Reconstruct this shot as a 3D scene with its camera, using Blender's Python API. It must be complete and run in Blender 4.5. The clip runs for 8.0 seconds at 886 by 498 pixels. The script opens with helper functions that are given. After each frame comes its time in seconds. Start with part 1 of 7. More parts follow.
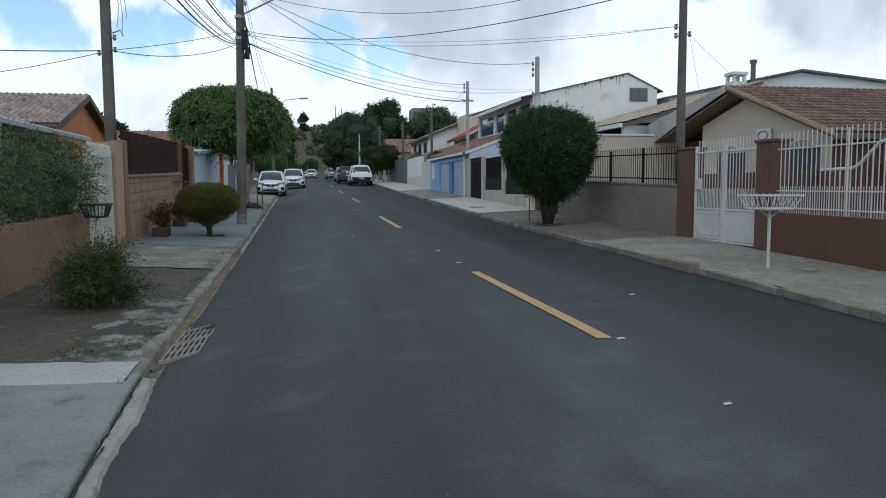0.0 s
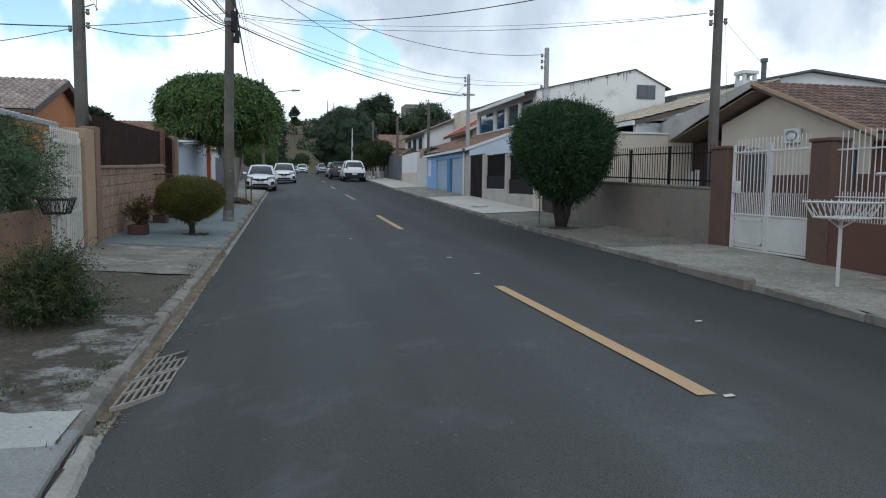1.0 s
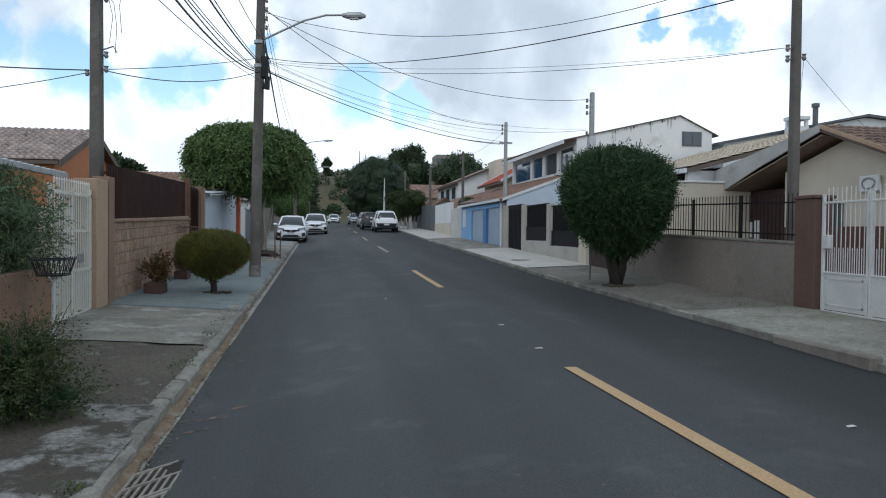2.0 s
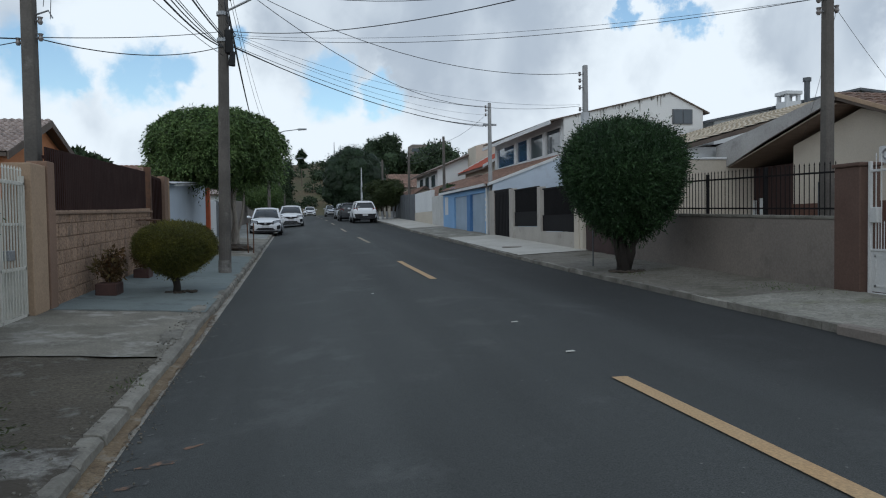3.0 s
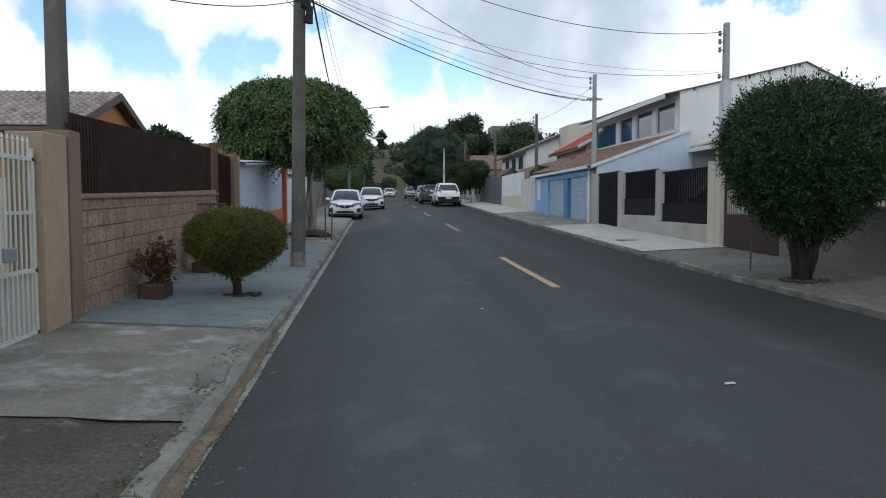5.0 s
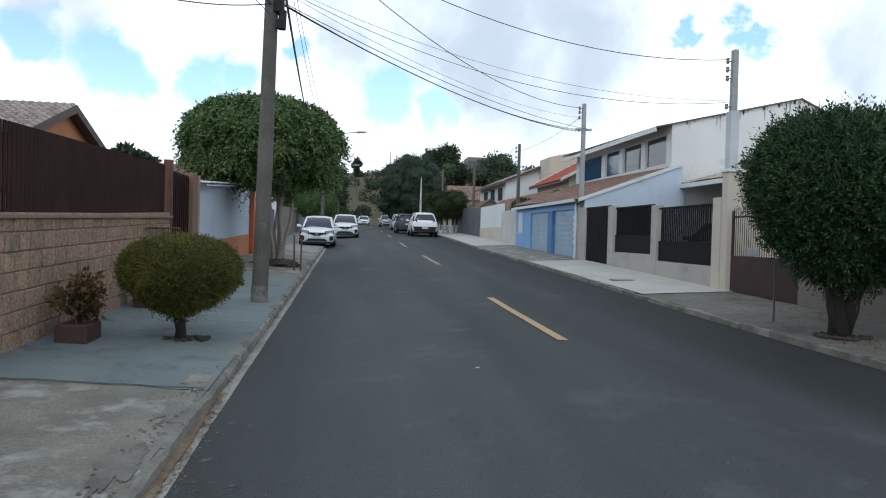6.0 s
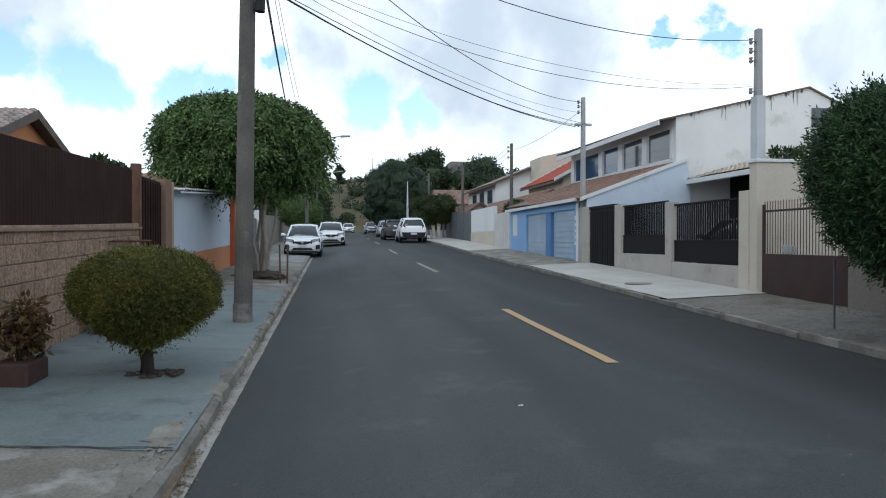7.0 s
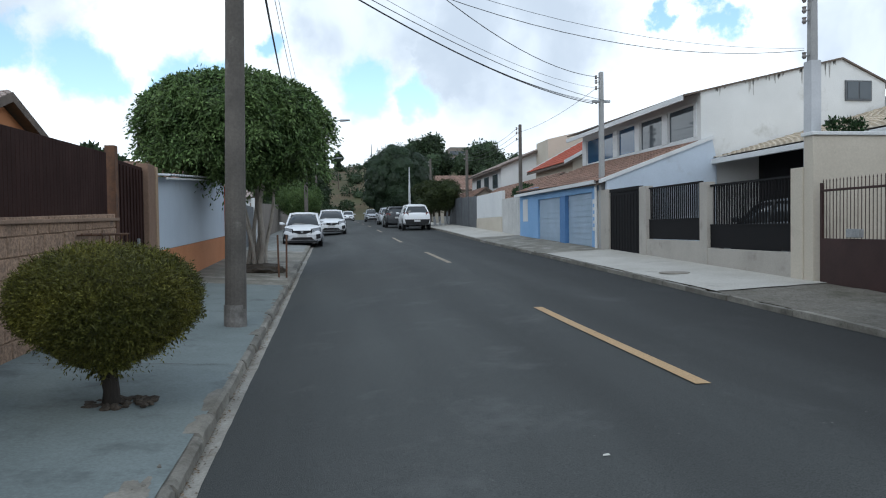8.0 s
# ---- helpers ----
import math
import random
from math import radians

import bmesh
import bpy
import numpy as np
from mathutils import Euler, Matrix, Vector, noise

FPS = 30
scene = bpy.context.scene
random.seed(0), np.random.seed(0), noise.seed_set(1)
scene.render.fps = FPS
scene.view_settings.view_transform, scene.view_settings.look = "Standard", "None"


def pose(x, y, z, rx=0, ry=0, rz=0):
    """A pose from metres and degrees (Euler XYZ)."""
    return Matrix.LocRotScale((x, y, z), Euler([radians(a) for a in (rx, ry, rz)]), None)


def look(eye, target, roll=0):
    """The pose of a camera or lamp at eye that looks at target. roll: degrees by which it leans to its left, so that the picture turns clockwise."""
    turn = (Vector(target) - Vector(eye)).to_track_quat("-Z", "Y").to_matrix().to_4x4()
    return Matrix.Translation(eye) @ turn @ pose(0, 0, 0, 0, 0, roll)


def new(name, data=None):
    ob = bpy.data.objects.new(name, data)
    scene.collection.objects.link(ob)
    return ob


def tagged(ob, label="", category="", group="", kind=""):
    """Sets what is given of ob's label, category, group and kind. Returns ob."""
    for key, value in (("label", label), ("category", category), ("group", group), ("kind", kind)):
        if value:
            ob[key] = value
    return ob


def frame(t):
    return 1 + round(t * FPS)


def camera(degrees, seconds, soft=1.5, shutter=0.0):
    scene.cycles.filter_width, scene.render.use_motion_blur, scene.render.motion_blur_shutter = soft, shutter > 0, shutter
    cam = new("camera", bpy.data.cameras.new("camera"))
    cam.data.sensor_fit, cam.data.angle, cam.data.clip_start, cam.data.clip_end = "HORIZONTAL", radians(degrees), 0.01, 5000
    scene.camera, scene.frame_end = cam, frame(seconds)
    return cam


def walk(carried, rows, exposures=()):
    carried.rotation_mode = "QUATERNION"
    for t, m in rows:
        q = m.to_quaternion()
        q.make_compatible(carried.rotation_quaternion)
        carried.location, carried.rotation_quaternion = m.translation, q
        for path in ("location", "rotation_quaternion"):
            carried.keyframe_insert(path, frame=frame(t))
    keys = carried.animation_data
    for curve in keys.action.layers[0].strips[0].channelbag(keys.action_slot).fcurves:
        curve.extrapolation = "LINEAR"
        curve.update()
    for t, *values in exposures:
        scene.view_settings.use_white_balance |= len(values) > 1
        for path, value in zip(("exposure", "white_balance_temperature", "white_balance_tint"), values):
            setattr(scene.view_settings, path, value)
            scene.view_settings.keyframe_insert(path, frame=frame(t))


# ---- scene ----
cam = camera(62.5, 8.0, 1.1)
PATH = [
    (0, (-0.004, 0.043, 1.844), (0.376, 2.0, 1.673), -0.3),
    (0.5, (-0.04, 0.89, 1.889), (0.319, 2.852, 1.74), 0.7),
    (1, (-0.061, 1.707, 1.859), (0.347, 3.656, 1.681), 0.7),
    (1.5, (-0.022, 2.509, 1.93), (0.334, 4.475, 1.828), 0.8),
    (1.7, (-0.029, 2.828, 1.952), (0.289, 4.802, 1.887), 0.7),
    (2.8, (0.007, 4.695, 1.902), (0.396, 6.656, 1.867), -0.4),
    (3, (-0.016, 5.012, 1.845), (0.371, 6.973, 1.774), -0.9),
    (3.5, (-0.012, 5.758, 1.907), (0.302, 7.733, 1.867), 0.3),
    (4, (-0.069, 6.59, 1.927), (0.267, 8.561, 1.93), 1.0),
    (4.5, (-0.103, 7.353, 1.997), (0.106, 9.342, 2.007), -0.4),
    (4.7, (-0.122, 7.661, 1.988), (0.067, 9.65, 1.897), -0.4),
    (5.8, (-0.184, 9.561, 2.028), (-0.005, 11.549, 1.894), 1.1),
    (6, (-0.169, 9.912, 2.038), (0.084, 11.896, 2.002), 1.6),
    (6.5, (-0.309, 10.719, 2.031), (-0.022, 12.695, 1.924), -1.4),
    (7, (-0.347, 11.554, 2.031), (-0.051, 13.532, 2.01), 0.0),
    (7.5, (-0.371, 12.468, 2.084), (0.087, 14.414, 2.012), -3.3),
    (8, (-0.436, 13.243, 2.065), (-0.139, 15.22, 2.007), -0.8),
]
walk(cam, [(t, look(eye, target, roll)) for t, eye, target, roll in PATH],
     [(0, -0.94, 5930, 6), (0.5, -0.74, 5930, 6), (1, -0.78, 5930, 6), (1.5, -0.66, 5930, 6), (1.7, -0.70, 5930, 6), (2.8, -1.10, 5930, 6), (3, -1.16, 5930, 6), (3.5, -0.92, 5930, 6), (4, -0.80, 5930, 6), (4.5, -0.82, 5930, 6), (5.8, -0.68, 5930, 6), (6, -0.60, 5930, 6), (6.5, -0.62, 5930, 6), (7, -0.60, 5930, 6), (7.5, -0.66, 5930, 6), (8, -0.62, 5930, 6)])

# ---- light ----
SUN_EL, SUN_AZ = radians(52), radians(200)
world = bpy.data.worlds.new("sky")
scene.world = world
world.use_nodes = True
nt = world.node_tree
nt.nodes.clear()


def wn(kind, **values):
    node = nt.nodes.new(kind)
    for key, value in values.items():
        node.inputs[key].default_value = value
    return node


out = wn("ShaderNodeOutputWorld")
bg = wn("ShaderNodeBackground", Strength=0.109)
sky = wn("ShaderNodeTexSky")
sky.sky_type, sky.sun_disc, sky.sun_elevation, sky.sun_rotation = "NISHITA", False, SUN_EL, SUN_AZ
coord = wn("ShaderNodeTexCoord")
warp = wn("ShaderNodeTexNoise", Scale=16.0, Detail=9.0, Roughness=0.6)
puffs = wn("ShaderNodeTexNoise", Scale=4.2, Detail=9.0, Roughness=0.55, Distortion=0.2)
billow = wn("ShaderNodeTexNoise", Scale=7.0, Detail=7.0, Roughness=0.5, Distortion=0.3)


def wmath(op, a, b, vector=False):
    """A sum or product in the sky; a and b are sockets or plain values."""
    node = nt.nodes.new("ShaderNodeVectorMath" if vector else "ShaderNodeMath")
    node.operation = op
    for k, value in enumerate((a, b)):
        if isinstance(value, (int, float, tuple)):
            node.inputs[k].default_value = value
        else:
            nt.links.new(value, node.inputs[k])
    return node.outputs["Value"] if op == "DISTANCE" or not vector else node.outputs["Vector"]


def wrange(value, lo, hi, a=0.0, b=1.0):
    node = wn("ShaderNodeMapRange")
    node.interpolation_type = "SMOOTHSTEP"
    for key, number in (("From Min", lo), ("From Max", hi), ("To Min", a), ("To Max", b)):
        node.inputs[key].default_value = number
    nt.links.new(value, node.inputs["Value"])
    return node.outputs["Result"]


way = coord.outputs["Generated"]
for tex in (warp, puffs, billow):
    nt.links.new(way, tex.inputs["Vector"])
bent = wmath("ADD", way, wmath("MULTIPLY", wmath("SUBTRACT", warp.outputs["Color"], (0.5, 0.5, 0.5), True), (0.13, 0.13, 0.10), True), True)


def blobs(spots):
    """Soft round regions of the sky, their edges torn by the warp."""
    total = None
    for x, y, z, r in spots:
        near = wrange(wmath("DISTANCE", bent, (x, y, z), True), r * 0.42, r * 1.0, 1.0, 0.0)
        total = near if total is None else wmath("MAXIMUM", total, near)
    return total


# gaps of blue, and the grey undersides of the clouds
gaps = blobs(((-0.30, 0.935, 0.20, 0.065), (-0.27, 0.945, 0.18, 0.04), (-0.185, 0.967, 0.18, 0.055), (-0.15, 0.97, 0.19, 0.04), (-0.37, 0.905, 0.23, 0.05), (0.05, 0.983, 0.18, 0.05), (0.112, 0.98, 0.168, 0.035), (0.475, 0.845, 0.243, 0.03), (0.465, 0.846, 0.268, 0.026),
              (0.41, 0.875, 0.262, 0.022), (-0.08, 0.97, 0.235, 0.03), (0.80, 0.55, 0.25, 0.12), (-0.75, 0.6, 0.3, 0.14), (0.2, 0.75, 0.62, 0.2), (-0.3, 0.5, 0.8, 0.25), (0.3, -0.7, 0.6, 0.3)))
gaps = wmath("MAXIMUM", gaps, wrange(puffs.outputs["Fac"], 0.36, 0.29))
under = blobs(((0.236, 0.94, 0.262, 0.20), (0.05, 0.958, 0.285, 0.15), (0.61, 0.77, 0.225, 0.11), (-0.35, 0.905, 0.27, 0.10), (0.16, 0.965, 0.225, 0.09), (0.0, 0.8, 0.6, 0.35), (-0.6, 0.3, 0.7, 0.4), (0.6, 0.2, 0.7, 0.35)))
under = wmath("MULTIPLY", under, wrange(billow.outputs["Fac"], 0.30, 0.62, 0.45, 1.0))
under = wmath("MAXIMUM", under, wrange(billow.outputs["Fac"], 0.54, 0.72, 0.0, 0.45))
cloud = wn("ShaderNodeMix")
cloud.data_type = "RGBA"
cloud.inputs[6].default_value, cloud.inputs[7].default_value = (18.4, 18.8, 19.1, 1), (9.6, 10.4, 11.6, 1)
blue = wn("ShaderNodeMix")
blue.data_type, blue.blend_type = "RGBA", "MULTIPLY"
blue.inputs[0].default_value = 1.0
blue.inputs[7].default_value = (3.3, 3.3, 3.0, 1)
split_ = wn("ShaderNodeSeparateXYZ")
nt.links.new(way, split_.inputs["Vector"])
# unseen grey cloud overhead, added to cut the light reaching the ground
dimming_deck = wn("ShaderNodeMix")
dimming_deck.data_type = "RGBA"
dimming_deck.inputs[7].default_value = (8.6, 9.4, 10.5, 1)
nt.links.new(wrange(split_.outputs["Z"], 0.33, 0.62, 0.0, 0.9), dimming_deck.inputs[0])
mix = wn("ShaderNodeMix")
mix.data_type = "RGBA"
for a, b in ((under, cloud.inputs[0]), (gaps, mix.inputs[0]), (sky.outputs["Color"], blue.inputs[6]), (cloud.outputs[2], dimming_deck.inputs[6]), (dimming_deck.outputs[2], mix.inputs[6]), (blue.outputs[2], mix.inputs[7]),
             (mix.outputs[2], bg.inputs["Color"]), (bg.outputs["Background"], out.inputs["Surface"])):
    nt.links.new(a, b)
sun = new("sun", bpy.data.lights.new("sun", "SUN"))
sun.data.energy, sun.data.angle, sun.data.color = 0.9, radians(25), (1.0, 0.96, 0.9)
sun.matrix_world = look((0, 0, 30), (-math.sin(SUN_AZ) * 10, -math.cos(SUN_AZ) * 10, 30 - 10 * math.tan(SUN_EL)))


# ---- materials ----
def mat(name, c1, c2, rough=0.8, scale=3.0, fine=40.0, bump=0.2, metal=0.0, spread=0.0, stain=None, stain_scale=0.8, stain_at=0.6, detail=0.16,
        pattern="", stretch=(1, 1, 1), island=False, depth=0.01):
    """Two colours mixed at two scales; stain: a third colour in patches; spread: how far single pieces differ."""
    m = bpy.data.materials.new(name)
    m.use_nodes = True
    t = m.node_tree
    b = t.nodes["Principled BSDF"]
    b.inputs["Roughness"].default_value, b.inputs["Metallic"].default_value = rough, metal
    geo = t.nodes.new("ShaderNodeNewGeometry")
    mp = t.nodes.new("ShaderNodeMapping")
    mp.inputs["Scale"].default_value = stretch
    t.links.new(geo.outputs["Position"], mp.inputs["Vector"])
    vec = mp.outputs["Vector"]

    def tex(kind, s, **more):
        n = t.nodes.new(kind)
        n.inputs["Scale"].default_value = s
        for k, v in more.items():
            n.inputs[k].default_value = v
        t.links.new(vec, n.inputs["Vector"])
        return n

    def blend(fac, a, c, how="MIX"):
        n = t.nodes.new("ShaderNodeMix")
        n.data_type, n.blend_type = "RGBA", how
        for source, slot in ((fac, 0), (a, 6), (c, 7)):
            if isinstance(source, (int, float, tuple)):
                n.inputs[slot].default_value = source if isinstance(source, (int, float)) else (*source, 1)[:4]
            else:
                t.links.new(source, n.inputs[slot])
        return n.outputs[2]

    def ramp(source, lo, hi):
        n = t.nodes.new("ShaderNodeMapRange")
        n.inputs["From Min"].default_value, n.inputs["From Max"].default_value = lo, hi
        t.links.new(source, n.inputs["Value"])
        return n.outputs["Result"]

    big, small = tex("ShaderNodeTexNoise", scale, Detail=5.0, Roughness=0.6), tex("ShaderNodeTexNoise", fine, Detail=4.0, Roughness=0.65)
    col = blend(ramp(big.outputs["Fac"], 0.32, 0.68), c1, c2)
    grain = t.nodes.new("ShaderNodeMapRange")
    grain.inputs["From Min"].default_value, grain.inputs["From Max"].default_value = 0.3, 0.7
    grain.inputs["To Min"].default_value, grain.inputs["To Max"].default_value = 1 - detail, 1 + detail
    t.links.new(small.outputs["Fac"], grain.inputs["Value"])
    col = blend(1.0, col, grain.outputs["Result"], "MULTIPLY")
    if stain:
        st = tex("ShaderNodeTexNoise", stain_scale, Detail=6.0, Roughness=0.7)
        col = blend(ramp(st.outputs["Fac"], stain_at - 0.05, stain_at + 0.09), col, stain)
    high = small.outputs["Fac"]
    if pattern:
        vo = tex("ShaderNodeTexVoronoi", float(pattern), Randomness=0.85)
        vo.feature = "DISTANCE_TO_EDGE"
        edge = ramp(vo.outputs["Distance"], 0.0, 0.06)
        cell = tex("ShaderNodeTexVoronoi", float(pattern), Randomness=0.85)
        tone = ramp(cell.outputs["Color"], -2.4, 1.3)
        col = blend(1.0, col, tone, "MULTIPLY")
        joint = blend(edge, (0.72, 0.72, 0.68), (1, 1, 1))
        col = blend(1.0, col, joint, "MULTIPLY")
        high = edge
    if spread:
        if island:
            rnd = geo.outputs["Random Per Island"]
        else:
            rnd = t.nodes.new("ShaderNodeObjectInfo").outputs["Random"]
        sp = t.nodes.new("ShaderNodeMapRange")
        sp.inputs["To Min"].default_value, sp.inputs["To Max"].default_value = 1 - spread, 1 + spread
        t.links.new(rnd, sp.inputs["Value"])
        col = blend(1.0, col, sp.outputs["Result"], "MULTIPLY")
    t.links.new(col, b.inputs["Base Color"])
    rg = t.nodes.new("ShaderNodeMapRange")
    rg.inputs["To Min"].default_value, rg.inputs["To Max"].default_value = max(rough - 0.12, 0.03), min(rough + 0.12, 1)
    t.links.new(big.outputs["Fac"], rg.inputs["Value"])
    t.links.new(rg.outputs["Result"], b.inputs["Roughness"])
    if bump:
        bp = t.nodes.new("ShaderNodeBump")
        bp.inputs["Strength"].default_value, bp.inputs["Distance"].default_value = bump, depth
        t.links.new(high, bp.inputs["Height"])
        t.links.new(bp.outputs["Normal"], b.inputs["Normal"])
    return m


def leaf_mat(name, c1, c2, spread=0.45, thin_share=0.22):
    m = mat(name, c1, c2, rough=0.55, scale=1.6, fine=9, bump=0.0, spread=spread, island=True, detail=0.25)
    b = m.node_tree.nodes["Principled BSDF"]
    b.inputs["Specular IOR Level"].default_value = 0.3
    t = m.node_tree
    thin, both = t.nodes.new("ShaderNodeBsdfTranslucent"), t.nodes.new("ShaderNodeMixShader")
    both.inputs[0].default_value = thin_share
    t.links.new(b.inputs["Base Color"].links[0].from_socket, thin.inputs["Color"])
    t.links.new(b.outputs["BSDF"], both.inputs[1])
    t.links.new(thin.outputs["BSDF"], both.inputs[2])
    t.links.new(both.outputs["Shader"], t.nodes["Material Output"].inputs["Surface"])
    return m


def glass_mat(name, tint, rough=0.04):
    m = bpy.data.materials.new(name)
    m.use_nodes = True
    b = m.node_tree.nodes["Principled BSDF"]
    b.inputs["Base Color"].default_value = (*tint, 1)
    b.inputs["Roughness"].default_value = rough
    b.inputs["IOR"].default_value = 1.5
    return m


ASPHALT = mat("asphalt", (0.049, 0.0525, 0.0515), (0.067, 0.0705, 0.069), 0.86, 0.22, 110, 0.6, detail=0.55, stain=(0.086, 0.090, 0.089), stain_scale=0.9, stain_at=0.60)
tree_ = ASPHALT.node_tree
extra = {k: tree_.nodes.new(k) for k in ("ShaderNodeNewGeometry", "ShaderNodeMapping", "ShaderNodeTexNoise", "ShaderNodeMapRange", "ShaderNodeMix", "ShaderNodeTexVoronoi")}
extra["ShaderNodeMapping"].inputs["Scale"].default_value = (0.9, 0.07, 1)
extra["ShaderNodeTexNoise"].inputs["Scale"].default_value = 1.0
extra["ShaderNodeTexNoise"].inputs["Detail"].default_value = 6.0
for key, value in (("From Min", 0.3), ("From Max", 0.7), ("To Min", 0.72), ("To Max", 1.28)):
    extra["ShaderNodeMapRange"].inputs[key].default_value = value
split, road_u, worn_and_dimmed = (tree_.nodes.new(k) for k in ("ShaderNodeSeparateXYZ", "ShaderNodeMapRange", "ShaderNodeMix"))
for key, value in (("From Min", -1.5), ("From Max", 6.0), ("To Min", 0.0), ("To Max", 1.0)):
    road_u.inputs[key].default_value = value
across = tree_.nodes.new("ShaderNodeValToRGB")      # the street's middle is worn paler; the right lane's dim light is painted in
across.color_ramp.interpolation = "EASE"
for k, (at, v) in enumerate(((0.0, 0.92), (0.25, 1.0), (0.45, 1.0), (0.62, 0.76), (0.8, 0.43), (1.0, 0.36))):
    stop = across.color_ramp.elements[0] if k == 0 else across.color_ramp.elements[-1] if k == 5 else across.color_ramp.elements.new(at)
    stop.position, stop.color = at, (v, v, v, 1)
worn_and_dimmed.data_type, worn_and_dimmed.blend_type = "RGBA", "MULTIPLY"
worn_and_dimmed.inputs[0].default_value = 1.0
lanes = extra["ShaderNodeMix"]
lanes.data_type, lanes.blend_type = "RGBA", "MULTIPLY"
lanes.inputs[0].default_value = 1.0
shader = tree_.nodes["Principled BSDF"]
shader.inputs["Specular IOR Level"].default_value = 0.4
worn = shader.inputs["Base Color"].links[0].from_socket
specks = extra["ShaderNodeTexVoronoi"]
specks.inputs["Scale"].default_value = 5.0
chip = tree_.nodes.new("ShaderNodeMapRange")
for key, value in (("From Min", 0.03), ("From Max", 0.055), ("To Min", 1.0), ("To Max", 0.0)):
    chip.inputs[key].default_value = value
chips = tree_.nodes.new("ShaderNodeMix")
chips.data_type = "RGBA"
chips.inputs[7].default_value = (0.15, 0.15, 0.145, 1)
for a, b in ((extra["ShaderNodeNewGeometry"].outputs["Position"], extra["ShaderNodeMapping"].inputs["Vector"]), (extra["ShaderNodeMapping"].outputs["Vector"], extra["ShaderNodeTexNoise"].inputs["Vector"]),
             (extra["ShaderNodeTexNoise"].outputs["Fac"], extra["ShaderNodeMapRange"].inputs["Value"]), (worn, lanes.inputs[6]), (extra["ShaderNodeMapRange"].outputs["Result"], lanes.inputs[7]),
             (extra["ShaderNodeNewGeometry"].outputs["Position"], specks.inputs["Vector"]), (specks.outputs["Distance"], chip.inputs["Value"]), (chip.outputs["Result"], chips.inputs[0]),
             (extra["ShaderNodeNewGeometry"].outputs["Position"], split.inputs["Vector"]), (split.outputs["X"], road_u.inputs["Value"]), (road_u.outputs["Result"], across.inputs["Fac"]), (across.outputs["Color"], worn_and_dimmed.inputs[7]), (lanes.outputs[2], worn_and_dimmed.inputs[6]),
             (worn_and_dimmed.outputs[2], chips.inputs[6]), (chips.outputs[2], shader.inputs["Base Color"])):
    tree_.links.new(a, b)
YELLOW = mat("worn yellow road paint", (0.45, 0.285, 0.135), (0.46, 0.315, 0.17), 0.75, 2.0, 60, 0.3, detail=0.25, stain=(0.2, 0.14, 0.08), stain_scale=9, stain_at=0.68)
FADED = mat("faded yellow road paint", (0.34, 0.285, 0.21), (0.27, 0.23, 0.175), 0.8, 2.0, 60, 0.3, detail=0.25, stain=(0.10, 0.085, 0.07), stain_scale=8, stain_at=0.58)
GROUND = mat("dry grass and soil", (0.085, 0.070, 0.038), (0.12, 0.088, 0.05), 0.95, 0.12, 2.5, 0.4, stain=(0.075, 0.075, 0.03), stain_scale=0.08, stain_at=0.5, detail=0.5)
SLAB = mat("light grey concrete slab", (0.285, 0.292, 0.275), (0.19, 0.197, 0.188), 0.88, 1.3, 45, 0.35, stain=(0.155, 0.155, 0.138), stain_scale=2.6, stain_at=0.61, detail=0.22)
PATCH = mat("fresh cement patch", (0.44, 0.44, 0.42), (0.36, 0.36, 0.34), 0.8, 1.5, 30, 0.3)
MOSSY = mat("dark weathered concrete", (0.062, 0.052, 0.038), (0.10, 0.086, 0.064), 0.95, 0.8, 30, 0.7, stain=(0.17, 0.165, 0.15), stain_scale=3.4, stain_at=0.62, detail=0.5, depth=0.02)
CONCRETE = mat("grey sidewalk concrete", (0.245, 0.228, 0.190), (0.14, 0.13, 0.107), 0.9, 1.3, 40, 0.25, stain=(0.34, 0.325, 0.295), stain_scale=1.5, stain_at=0.57, detail=0.28)
GREENPAINT = mat("grey green painted sidewalk", (0.190, 0.224, 0.223), (0.146, 0.174, 0.172), 0.8, 0.8, 35, 0.2, stain=(0.105, 0.122, 0.125), stain_scale=1.2, stain_at=0.585, detail=0.16)
KERB = mat("weathered kerb concrete", (0.265, 0.25, 0.217), (0.135, 0.124, 0.104), 0.95, 2.5, 35, 0.7, spread=0.2, stain=(0.09, 0.085, 0.07), stain_scale=3.5, stain_at=0.62)
GUTTER = mat("dirty gutter concrete", (0.38, 0.365, 0.33), (0.24, 0.225, 0.195), 0.95, 1.6, 30, 0.6, stain=(0.13, 0.10, 0.07), stain_scale=3, stain_at=0.60)
STONEPAVE = mat("mosaic stone pavement", (0.36, 0.34, 0.295), (0.235, 0.225, 0.185), 0.9, 0.7, 25, 0.4, pattern="9", stain=(0.20, 0.20, 0.13), stain_scale=1.2, stain_at=0.6, detail=0.25)
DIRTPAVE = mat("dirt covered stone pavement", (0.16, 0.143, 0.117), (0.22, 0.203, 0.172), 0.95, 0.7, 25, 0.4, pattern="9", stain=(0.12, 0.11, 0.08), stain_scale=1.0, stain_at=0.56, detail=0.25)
LIGHTPAVE = mat("pale concrete driveway", (0.50, 0.48, 0.44), (0.41, 0.39, 0.35), 0.85, 0.8, 30, 0.4, stain=(0.27, 0.26, 0.23), stain_scale=1.1, stain_at=0.64)
BROWNWALL = mat("brown painted render", (0.24, 0.145, 0.095), (0.20, 0.12, 0.08), 0.9, 0.8, 25, 0.15, stain=(0.14, 0.10, 0.075), stain_scale=1.2, stain_at=0.63)
